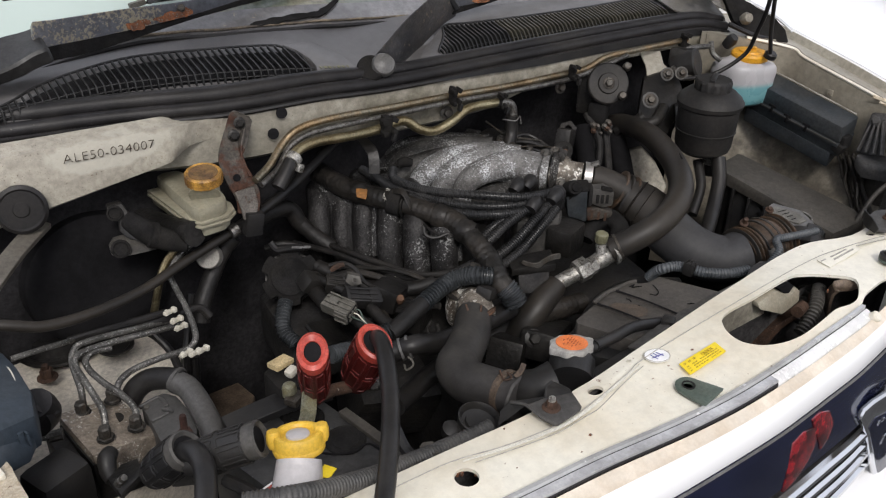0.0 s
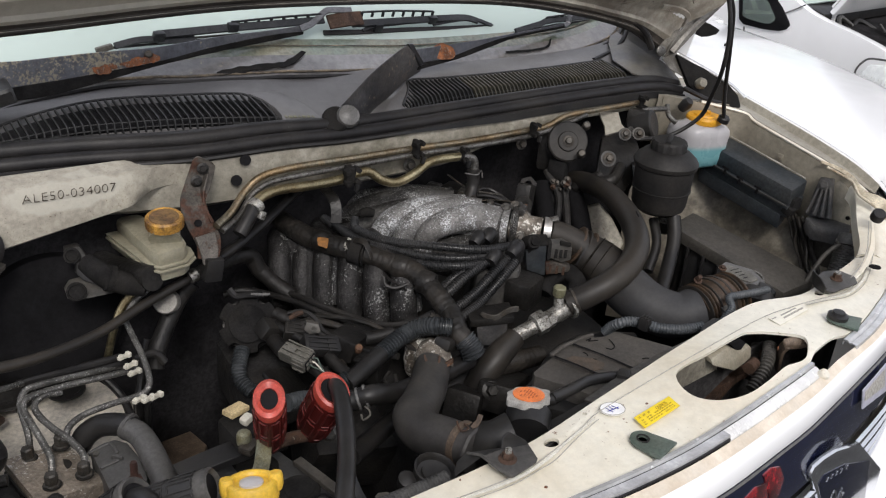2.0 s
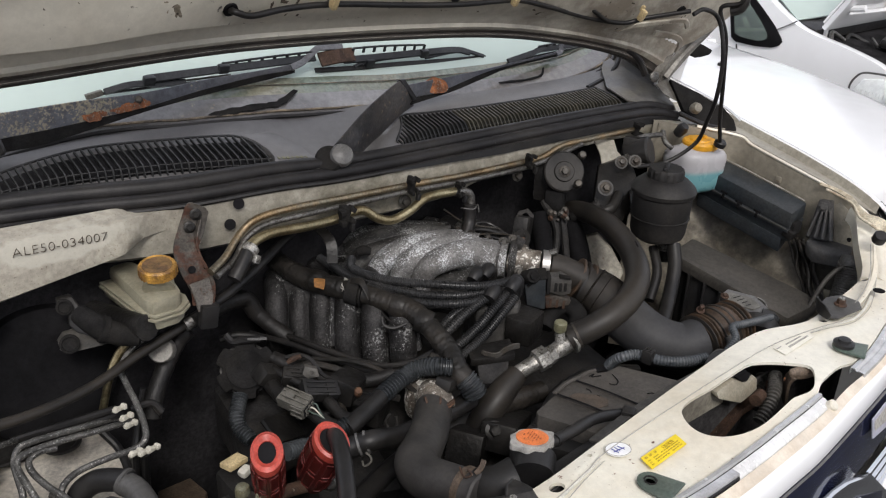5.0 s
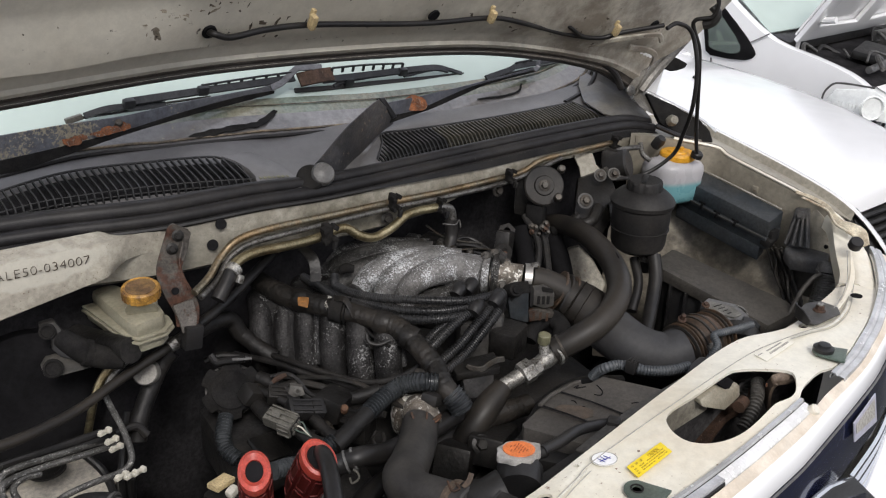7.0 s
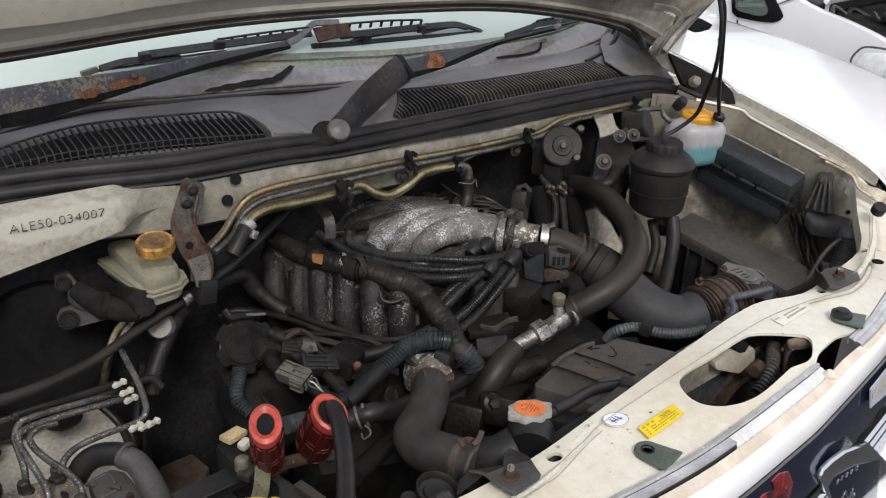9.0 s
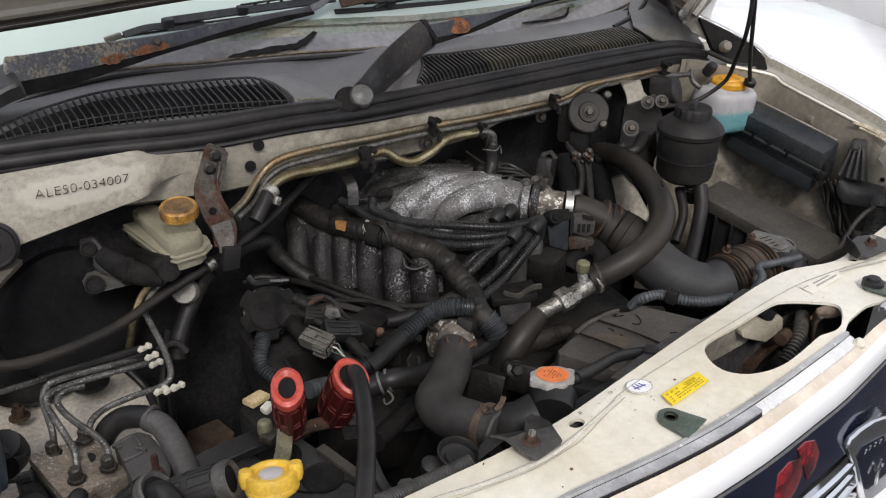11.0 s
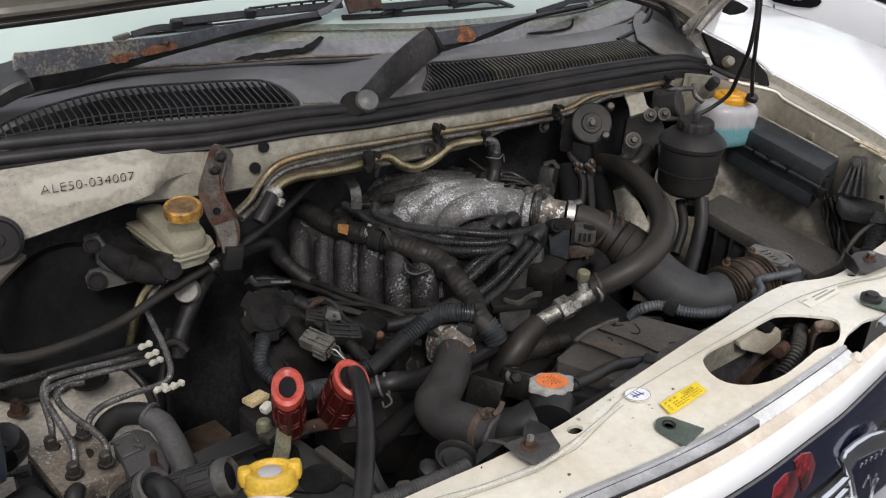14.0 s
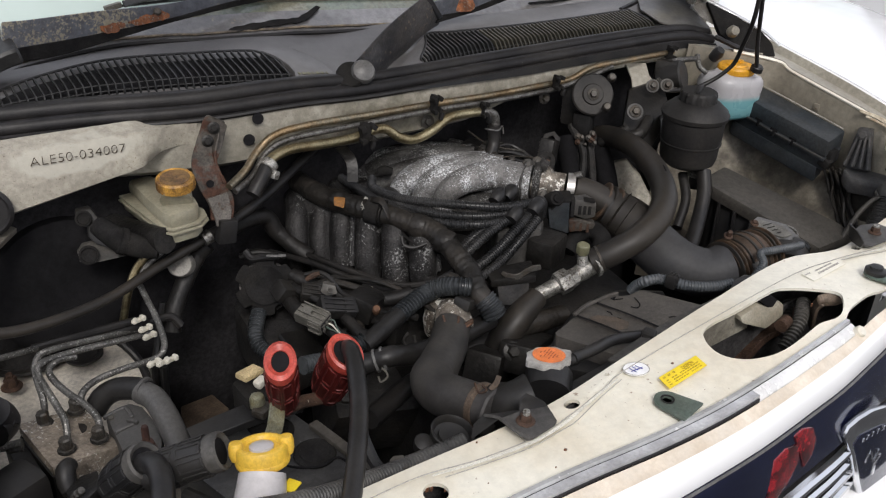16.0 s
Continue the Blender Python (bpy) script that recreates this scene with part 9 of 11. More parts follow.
for ribline in ([(0.198, 1.052, 0.892), (0.225, 1.054, 0.895), (0.230, 1.043, 0.897), (0.229, 1.024, 0.898)], [(0.200, 1.009, 0.896), (0.226, 1.009, 0.898)], [(0.221, 1.021, 0.900), (0.230, 1.006, 0.902)]):
    part("motor_rib", strap(ribline, .005, .006, (.3, .7, 0)), MOTORP, abs_unit)
part("casting_pip", lathe([(.004, 0), (.004, .003), (0, .004)], (0.206, 1.043, 0.894), (0, 0, 1), 12), DUSTP, abs_unit)
part("side_cover", block((0.062, 0.963, 0.891), (.07, .06, .07), (0, 0, 20), .014), BLACKP, abs_unit)
part("side_plate", slab([(0.076, 1.092, 0.880), (0.098, 1.089, 0.880), (0.106, 0.996, 0.878), (0.082, 1.014, 0.876)], .06, .003), DARKMETAL, abs_unit)
part("nipple", taper([(0.075, 1.050, 0.903), (0.093, 1.044, 0.904)], [.008, .009], 10, 2), STEEL, abs_unit)
lap = thing("intake_bellows", (0.246, 1.086, 0.913), "wide black hose arching beside the valve block", "hose")
part("upper_sleeve", taper([(0.196, 1.090, 0.880), (0.210, 1.090, 0.897), (0.228, 1.082, 0.909), (0.247, 1.060, 0.917), (0.260, 1.040, 0.918)], [.016, .0165, .0165, .0165, .016], 22), BLACKP, lap)
part("lower_sleeve", taper([(0.252, 1.048, 0.918), (0.262, 1.024, 0.916), (0.263, 0.990, 0.912), (0.260, 0.948, 0.906), (0.256, 0.922, 0.900)], [.0165, .0168, .0170, .0168, .0165], 22), MOTORP, lap, "grey-dusted sleeve end")
part("sleeve_step", lathe([(.0165, -.003), (.0195, -.002), (.0195, .002), (.0165, .003)], (0.256, 1.046, 0.918), (.5, -.8, -.05), 24), MOTORP, lap)
stud = part("stud", lathe([(.0046, 0), (.0046, .030), (.0036, .033), (0, .033)], (0.206, 0.886, 0.958), (.02, 0, 1), 14), STUDR, abs_unit, "thin rusty stud")
part("nut", lathe([(.013, -.004), (.013, .001), (.0095, .003), (.0092, .011), (.006, .013)], (0.206, 0.885, 0.956), (.02, 0, 1), 6), STUDR, stud)
part("lug", taper([(0.127, 0.942, 0.931), (0.119, 0.932, 0.932), (0.115, 0.920, 0.924), (0.115, 0.906, 0.919)], [.010, .012, .011, .009], 14), BLACKP, abs_unit, "dark rubber lug")
solo("clamp_plate", slab([(0.108, 0.899, 0.931), (0.131, 0.916, 0.929), (0.150, 0.911, 0.932), (0.143, 0.868, 0.946), (0.111, 0.857, 0.937)], .010, .002), DARKMETAL, "dark steel plate of the black clamp", "clamp plate")
for p in ((0.113, 0.868, 0.945), (0.118, 0.867, 0.948)):
    tagged(part("clamp_bolt", lathe([(.0055, 0), (.0055, .006), (.004, .009), (0, .009)], p, (.2, -.5, .8), 12), STEEL), "dull steel rivet of the black clamp", "rivet", "clamp rivets")

fuse_box = thing("fuse_box", (0.043, 1.042, 0.978), "blue-grey plastic fuse box on the inner wing", "fuse box")
part("lid", slab([(-0.007, 1.036, 1.076), (0.052, 1.081, 1.041), (0.061, 1.041, 1.035), (0.064, 0.991, 1.030), (0.055, 0.940, 1.030), (-0.022, 0.900, 1.054)], .05, .008), FUSE, fuse_box, "blue-grey lid")
part("lid_line", strap([(0.033, 1.058, 1.039), (0.050, 1.040, 1.039), (0.051, 1.005, 1.035), (0.045, 0.992, 1.031), (0.023, 0.986, 1.040)], .002, .002, (.5, .5, .3)), CREAM, fuse_box, "pale outline on the lid")
part("base", slab([(-0.020, 0.911, 1.052), (0.056, 0.961, 1.021), (0.049, 0.939, 1.003), (0.035, 0.918, 1.000), (-0.034, 0.873, 1.025)], .018, .006), FUSE, fuse_box)
part("ledge", strap([(-0.012, 0.929, 0.996), (0.013, 0.932, 0.996), (0.040, 0.933, 0.996)], .010, .009, (.1, -.4, .6)), FUSE, fuse_box)
for p, w in (((0.032, 0.930, 1.014), .007), ((0.039, 0.929, 1.011), .003), ((0.024, 0.930, 1.008), .003)):
    part("latch", block(p, (w, .010, .020), (0, 0, 20), .001), FUSE, fuse_box)
FLAKED = mat("flaking cream paint", (0.50, 0.45, 0.36), 0.5, var=0.1, scale=30, tint=(0.30, 0.22, 0.13), tint_amount=0.7, wear=(0.12, 0.065, 0.035), wear_cut=0.62, wear_scale=60, bump=0.3, fine=0.2)
solo("wing_corner", slab([(0.007, 0.930, 1.010), (0.013, 0.893, 1.010), (0.014, 0.862, 1.010), (0.017, 0.824, 1.010), (-0.013, 0.789, 1.010), (-0.046, 0.860, 1.010), (-0.024, 0.937, 1.010)], .012, .002), FLAKED, "flaking cream paint on the front wing corner", "wing corner")
solo("wing_bracket", slab([(-0.012, 0.907, 1.018), (0.001, 0.896, 1.018), (0.004, 0.876, 1.018), (-0.000, 0.875, 1.018), (-0.018, 0.880, 1.018)], .008, .002), BAY, "small cream bracket on the wing corner", "bracket")
hose("box_loom", taper([(0.067, 1.026, 0.982), (0.072, 1.034, 0.959), (0.059, 1.016, 0.960)], [.022, .026, .022], 14), RUBBER, "black rubber gaiter beside the fuse box", "gaiter")

# ---- battery, jump leads and washer neck ----
TERMG = mat("crusted brass terminal", (0.15, 0.135, 0.075), 0.5, 0.4, var=0.3, scale=50, tint=(0.24, 0.25, 0.20), tint_amount=0.7, bump=0.4, fine=0.3)
BATT = mat("scuffed black battery plastic", (0.036, 0.036, 0.037), 0.36, var=0.2, scale=12, tint=(0.075, 0.072, 0.068), tint_amount=0.5, speck=(0.16, 0.155, 0.15), speck_scale=180, speck_cut=0.67, bump=0.12, bump_scale=300, fine=0.2)
battery = thing("battery", (0.42, 0.80, 0.7), "black car battery with a clamped terminal", "battery")
part("case", slab([(0.244, 0.912, 0.900), (0.412, 0.921, 0.900), (0.444, 0.740, 0.900), (0.291, 0.711, 0.900)], .20, .006), BATT, battery, "dusty black case")
part("lid_edge", strap([(0.421, 0.865, 0.905), (0.431, 0.801, 0.905), (0.439, 0.742, 0.905)], .014, .008, (.6, .4, 0)), LIDP, battery, "brown-grey lid edge")
part("front_bar", strap([(0.265, 0.901, 0.930), (0.313, 0.897, 0.935), (0.363, 0.895, 0.935), (0.414, 0.890, 0.930)], .035, .012, (.3, .8, 0)), BLACKP, battery, "black hold-down bar")
part("vent_plug", lathe([(.0285, 0), (.0285, .0015), (.027, .003), (.0255, .0018), (.020, .0022), (.019, .004), (0, .0045)], (0.396, 0.816, 0.9005), (0, 0, 1), 36), CAPB, battery, "round vent plug")
part("vent_plug", lathe([(.0285, 0), (.0285, .0015), (.027, .003), (.0255, .0018), (.020, .0022), (.019, .004), (0, .0045)], (0.372, 0.886, 0.9005), (0, 0, 1), 36), CAPB, battery, "round vent plug")
part("maker_label", slab([(0.262, 0.800, 0.9025), (0.290, 0.806, 0.9025), (0.300, 0.770, 0.9025), (0.272, 0.764, 0.9025)], .0008, 0), STICKW, battery, "pale battery label")
for k in range(3):
    part("label_bar", slab([V(p) + Vector((.0025 * k, -.010 * k, 0)) for p in ((0.266, 0.797, 0.9032), (0.286, 0.801, 0.9032), (0.287, 0.796, 0.9032), (0.267, 0.792, 0.9032))], .0005, 0), REDRIM if k != 1 else FADED, battery)
part("terminal_block", slab([(0.349, 0.958, 0.947), (0.391, 0.980, 0.942), (0.406, 0.939, 0.942), (0.372, 0.886, 0.953), (0.344, 0.897, 0.959)], .06, .005), CAPB, battery, "black terminal fuse holder")
part("fuse_window", block((0.368, 0.938, 0.968), (.034, .020, .008), (0, 8, 20), .0015), TAN, battery, "cream fuse window")
part("fuse_window", block((0.374, 0.919, 0.962), (.018, .014, .012), (0, -10, 20), .005), CREAM, battery, "cream cap")
part("terminal", lathe([(.010, 0), (.010, .012), (.0085, .016), (.004, .018), (0, .018)], (0.350, 0.879, 0.960), (0, 0, 1)), TERMG, battery, "crusted metal terminal post")
part("terminal_clamp", block((0.352, 0.869, 0.959), (.026, .020, .012), (0, 0, 30), .004), BOLT, battery)


def grip(name, base_p, end_p, r, shell, rim, label, ratio=0.72, hole=.70, edge=None):
    """A moulded clamp handle: a flattened sleeve with an open oval end and raised finger ribs."""
    a, b = V(base_p), V(end_p)
    ax = (b - a).normalized()
    h = thing(name, a, label, "jump lead clamp", "jump lead handles")
    part("sleeve", taper([a, a.lerp(b, .3), a.lerp(b, .7), b], [r * .82, r, r * .98, r * .92], 24, 4, ratio), shell, h)
    side = ax.cross(Vector((0, 0, 1))).normalized()
    up = side.cross(ax)
    n = 28
    ring = bmesh.new()
    loops = []
    for q, o in ((1.0, -.012), (1.06, -.004), (1.04, .004), (.92 * hole / .7, .006) if hole > .65 else (.84, .007), (hole + .04, .003), (hole, -.008)):
        loops.append([ring.verts.new(b + ax * o + r * .93 * q * (math.cos(2 * math.pi * k / n) * side + ratio * math.sin(2 * math.pi * k / n) * up)) for k in range(n)])
    for u, w in zip(loops, loops[1:]):
        for k in range(n):
            ring.faces.new((u[k], u[(k + 1) % n], w[(k + 1) % n], w[k]))
    part("rim", ring, rim, h, "worn rim of the open end")
    inside = rings(bmesh.new(), [b - ax * .001, b + ax * .0015], r * (hole - .02), 20, ratio)
    part("bore", inside, FLATBLK, h)
    ln = (b - a).length
    for q in range(8):
        th = 2 * math.pi * (q + .5) / 8
        for k in (.30, .70):
            loop = []
            for du, dk in ((-1, -1), (0, -1), (1, -1), (1, 0), (1, 1), (0, 1), (-1, 1), (-1, 0), (-1, -1)):
                g = th + du * .25
                f = k + dk * .155
                rr = r * (1.0 if f > .25 else .82 + .72 * f) * 1.0
                loop.append(a.lerp(b, f) + rr * (math.cos(g) * side + ratio * math.sin(g) * up))
            part("finger_rib", tube(loop, .0011, 6, 3), edge or shell, h)
    return h


grip("jump_clamp", (0.381, 0.864, 0.963), (0.362, 0.829, 1.055), .0205, RED, REDRIM, "red jump lead handle with an open end", 1.4, .54, REDEDGE)
grip("jump_clamp", (0.445, 0.869, 0.948), (0.445, 0.815, 1.043), .0225, RED, REDRIM, "red jump lead handle holding a black cable", 1.25, .66, REDEDGE)
solo("clamp_jaw", strap([(0.361, 0.843, 0.982), (0.345, 0.819, 0.973), (0.330, 0.800, 0.971)], .02, .006, (.8, .3, 0)), TERMG, "brassy jaw of a jump lead clamp", "clamp jaw")
solo("clamp_spring", tube([(0.382, 0.854, 0.960), (0.407, 0.859, 0.954), (0.435, 0.861, 0.946)], .009, 12), RUSTD, "rusty spring between the jump lead handles", "clamp hinge")
hose("jump_lead", tube([(0.459, 0.848, 1.013), (0.452, 0.819, 1.046), (0.436, 0.778, 1.054), (0.405, 0.719, 1.040), (0.362, 0.657, 1.029), (0.321, 0.606, 1.017), (0.279, 0.555, 1.023), (0.224, 0.490, 1.015)], .0112, 16), CLEANHOSE, "thick black jump lead hanging over the front", "cable")
grip("jump_clamp", (0.180, 0.801, 0.994), (0.246, 0.754, 1.029), .0235, BLACKP, DUSTP, "black jump lead handle with a grey-rimmed end", .95)
grip("jump_clamp", (0.150, 0.845, 0.958), (0.180, 0.808, 1.008), .0240, BLACKP, DUSTP, "black jump lead handle with a cable inside", 1.0)
hose("jump_lead", tube([(0.176, 0.815, 1.000), (0.181, 0.784, 1.024), (0.180, 0.752, 1.030), (0.168, 0.719, 1.020), (0.140, 0.669, 1.011), (0.106, 0.602, 1.003)], .0125, 16), CLEANHOSE, "thick black jump lead hanging over the front", "cable")

washer = thing("washer_filler", (0.276, 0.716, 0.979), "milky washer filler neck with a bright yellow cap", "washer filler")
part("neck", taper([(0.228, 0.647, 0.954), (0.253, 0.682, 0.978), (0.272, 0.709, 0.996), (0.279, 0.719, 1.006)], [.036, .031, .0275, .026], 24), MILKY, washer, "milky plastic neck")
WC = V((0.286, 0.731, 1.012))
TILT = Vector((.10, .26, 1)).normalized()
part("cap", lathe([(.0270, -.004), (.0290, -.002), (.0295, .002), (.0295, .017), (.0280, .0205), (.0240, .0215), (.0215, .0200), (.0200, .0165), (.0, .0160)], WC, TILT, 44), YELLOW, washer, "bright yellow cap")
part("skirt", lathe([(.0298, -.002), (.0306, 0), (.0306, .003), (.0298, .005)], WC, TILT, 44), YELLOW, washer)
across = TILT.cross(Vector((.38, .92, 0))).normalized()
for s_ in (-1, 1):
    part("lug", lathe([(.0, -.013), (.0065, -.012), (.0085, -.006), (.0085, .004), (.0070, .009), (0, .010)], WC + across * s_ * .0275 + TILT * .017, TILT, 16), YELLOW, washer, "finger lug")
part("float", lathe([(.0140, 0), (.0135, .0025), (.008, .004), (0, .0045)], WC + TILT * .0162, TILT, 22), MILKY, washer, "milky centre disc")
hose("thin_wire", tube([(0.3521, 0.8174, 0.9030), (0.3671, 0.7988, 0.9050), (0.3899, 0.7863, 0.9060), (0.3998, 0.7806, 0.9150), (0.4083, 0.7731, 0.9200), (0.4174, 0.7601, 0.9150), (0.4379, 0.7572, 0.9100)], .0016, 6), FLATBLK, "thin black wire over the battery", "wire")
solo("washer_label", block((0.304, 0.701, 0.988), (.018, .016, .002), (0, 0, 30), .0005), STICKY, "small yellow label by the washer filler", "label")
for pts in ([(0.423, 0.748, 0.979), (0.419, 0.704, 0.954), (0.422, 0.660, 0.958)], [(0.208, 0.767, 0.977), (0.220, 0.732, 0.982), (0.226, 0.688, 0.988)]):
    tagged(part("tray_strut", tube(pts, .008, 8), BLACKP), "black strut under the battery", "strut", "battery struts")

# ---- far side ----
psr = thing("power_steering_reservoir", (1.409, 1.030, 1.008), "black power steering fluid reservoir with a screw cap", "reservoir")
CAND = mat("brown-dusted black can", (0.013, 0.0122, 0.012), 0.6, var=0.25, scale=12, tint=(0.034, 0.030, 0.026), tint_amount=0.7, bump=0.15, fine=0.25)
PS = V((1.395, 1.034, 1.000))
part("can", lathe([(.040, 0), (.054, .010), (.057, .02), (.059, .055), (.060, .058), (.061, .10), (.0655, .104), (.067, .112), (.062, .120), (.048, .132), (.038, .136)], PS, (0.0, 0.0, 1), 36), CAND, psr, "dusty black can")
for z_ in (.052, .098):
    part("hoop", lathe([(.0590, -.0015), (.0613, -.001), (.0613, .001), (.0590, .0015)], PS + Vector((0, 0, z_)), (0, 0, 1), 36), CAND, psr)
part("cap", lathe([(.036, 0), (.036, .018), (.033, .022), (.0, .021)], PS + Vector((0, 0, .134)), (0, 0, 1), 64, 18, .03), CAND, psr, "black screw cap")
part("cap_bar", block(PS + Vector((0, 0, .158)), (.05, .010, .006), (0, 0, 30), .002), BLACKP, psr)
part("outlet", lathe([(.013, -.05), (.013, 0)], PS + Vector((.012, -.02, .002)), (0, 0, 1), 16), DARKMETAL, psr)
part("spring_clamp", lathe([(.017, -.022), (.0185, -.02), (.0185, -.012), (.017, -.010)], PS + Vector((.012, -.02, 0)), (0, 0, 1), 20), STEEL, psr, "spring clamp")
part("bracket", slab([(1.395, 1.116, 1.070), (1.442, 1.131, 1.062), (1.421, 1.090, 0.983), (1.374, 1.075, 0.994)], (0.02, 0.02, 0), .003), DARKMETAL, psr)
hose("steering_hose", tube([(1.396, 0.990, 1.000), (1.375, 0.965, 0.965), (1.333, 0.938, 0.924), (1.273, 0.904, 0.894)], .0145, 14), CLEANHOSE, "black hose below the steering reservoir")
hose("steering_hose", tube([(1.384, 1.030, 0.982), (1.358, 0.993, 0.945), (1.312, 0.969, 0.904)], .010, 12), CLEANHOSE, "thin black hose below the steering reservoir")

tank = thing("washer_bottle", (1.721, 1.167, 1.027), "milky bottle half full of blue washer fluid, amber cap", "washer bottle")
TB = V((1.699, 1.162, 1.017))
FLUID = bottle_plastic("milky bottle with blue fluid", TB.z + 0.043, 0.006, (0.15, 0.33, 0.355), (0.41, 0.40, 0.41))
prof = [(.30, -.010), (.72, -.009), (.88, -.002), (.94, .012), (.97, .035), (.98, .055), (1.0, .068), (.97, .080), (.88, .088), (.70, .092), (.55, .094), (.50, .100)]
bottle_bm = bmesh.new()
bottle_loops = []
for s_, z_ in prof:
    loop = []
    for k in range(36):
        a = 2 * math.pi * k / 36
        ca, sa = math.cos(a), math.sin(a)
        px_ = math.copysign(abs(ca) ** 0.62, ca) * .060
        py_ = math.copysign(abs(sa) ** 0.62, sa) * .050
        loop.append(bottle_bm.verts.new(TB + Vector((px_ * s_ - .012, py_ * s_ - .3 * px_ * s_, z_))))
    bottle_loops.append(loop)
for a, b in zip(bottle_loops, bottle_loops[1:]):
    for k in range(36):
        bottle_bm.faces.new((a[k], a[(k + 1) % 36], b[(k + 1) % 36], b[k]))
bottle_bm.faces.new(bottle_loops[0][::-1])
bottle_bm.faces.new(bottle_loops[-1])
part("shell", bottle_bm, FLUID, tank, "milky shell with blue fluid in the lower half", 60)
part("neck", lathe([(.039, .085), (.038, .10)], TB, (0, 0, 1), 28), MILKY, tank)
part("cap", lathe([(.040, 0), (.042, .003), (.042, .012), (.039, .016), (.026, .017), (.024, .020), (0, .021)], TB + Vector((0, 0, .093)), (0, 0, 1), 36), ORANGE, tank, "amber plastic cap")
part("cap_tab", block(TB + Vector((.042, -.018, .098)), (.02, .014, .006), (0, 0, -20), .002), ORANGE, tank)
part("cap_boss", lathe([(.008, 0), (.008, .006), (0, .007)], TB + Vector((.01, 0, .112)), (0, 0, 1), 14), ORANGE, tank)
hose("washer_tube", tube([(1.465, 1.160, 1.106), (1.532, 1.133, 1.112), (1.582, 1.100, 1.155), (1.576, 1.077, 1.208), (1.556, 1.050, 1.280), (1.549, 1.048, 1.365), (1.541, 1.066, 1.433), (1.498, 1.074, 1.456), (1.470, 1.080, 1.448)], .0046, 10), CLEANHOSE, "thin black washer tube rising to the bonnet")
hose("washer_tube", tube([(1.692, 1.106, 1.133), (1.671, 1.104, 1.198), (1.627, 1.086, 1.299), (1.597, 1.079, 1.390), (1.567, 1.083, 1.451), (1.582, 1.049, 1.466), (1.581, 1.041, 1.500), (1.564, 1.058, 1.527)], .0046, 10), CLEANHOSE, "thin black washer tube rising to the bonnet")
solo("grommet", lathe([(.014, 0), (.014, .01), (.010, .014), (0, .014)], (1.698, 1.111, 1.126), (0, -.3, 1), 16), BLACKP, "black rubber grommet by the washer bottle", "grommet")

pump = thing("actuator", (1.281, 1.208, 1.115), "round black vacuum actuator with a centre bolt", "actuator")
PC, PA = V((1.274, 1.202, 1.120)), Vector((-.52, -.72, .45))
part("disc", lathe([(.030, -.05), (.038, -.045), (.041, -.01), (.043, -.006), (.043, .002), (.040, .005), (.022, .004), (.020, .008), (.012, .008), (0, .008)], PC, PA, 40), CAND, pump, "dusty black round housing")
part("bolt", hexbolt(PC + PA.normalized() * .008, PA, .008, .007), BOLT, pump)
part("body", block(PC + Vector((.02, .05, -.03)), (.09, .06, .09), (0, 0, 30), .01), DARKMETAL, pump)
for p in ((1.321, 1.199, 1.146), (1.273, 1.161, 1.104)):
    part("fitting", lathe([(.009, 0), (.009, .014), (.006, .018), (0, .018)], p, (-.5, -.6, .5), 10), BOLT, pump)
part("lower_case", block((1.272, 1.216, 1.057), (.05, .04, .05), (0, 0, 30), .01), CAPB, pump)

mount = thing("mounting_bracket", (1.378, 1.143, 1.090), "dark steel bracket with three washered bolts", "bracket")
part("plate", slab([(1.390, 1.205, 1.107), (1.500, 1.212, 1.113), (1.449, 1.130, 1.067), (1.325, 1.089, 1.001), (1.314, 1.145, 1.066)], (0.03, 0.03, -.01), .004), DARKMETAL, mount, "dark steel plate")
for p, r in (((1.329, 1.132, 1.094), .013), ((1.424, 1.173, 1.120), .011), ((1.465, 1.168, 1.116), .011)):
    part("washer", lathe([(r * 1.3, 0), (r * 1.3, .004), (r * .9, .005)], p, (-.5, -.7, .5), 22), DUSTP, mount)
    part("bolt", hexbolt(V(p) + Vector((-.003, -.004, .003)), (-.5, -.7, .5), r * .6, .007), BOLT, mount)
part("arm", tube([(1.376, 1.130, 1.070), (1.337, 1.117, 1.051), (1.305, 1.136, 1.043)], .012, 12), DARKMETAL, mount)
part("arm", tube([(1.330, 1.142, 1.057), (1.311, 1.156, 1.038), (1.295, 1.183, 1.017)], .012, 12), DARKMETAL, mount)
# Darker cream holds the bracket's shade.
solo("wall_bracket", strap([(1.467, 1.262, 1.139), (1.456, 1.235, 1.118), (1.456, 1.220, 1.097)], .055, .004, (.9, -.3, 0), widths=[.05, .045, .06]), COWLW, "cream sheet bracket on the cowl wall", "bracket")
solo("relay", lathe([(.032, -.05), (.034, -.01), (.034, 0), (.030, .004), (0, .005)], (1.539, 1.187, 1.121), (.35, -.75, .3), 28), BLACKP, "black round relay beside the washer bottle", "relay")
solo("relay_holder", block((1.530, 1.223, 1.121), (.05, .05, .05), (0, 10, 30), .008), DARKMETAL, "dark relay holder on the cowl wall", "relay holder")
for pts in ([(1.522, 1.228, 1.138), (1.566, 1.225, 1.141), (1.615, 1.215, 1.139)], [(1.629, 1.222, 1.144), (1.617, 1.203, 1.125), (1.626, 1.186, 1.111)], [(1.478, 1.202, 1.117), (1.471, 1.172, 1.108), (1.487, 1.157, 1.105)]):
    tagged(part("wall_pipe", tube(pts, .006, 10), STEEL), "short steel pipe at the cowl's far end", "pipe", "far pipes")
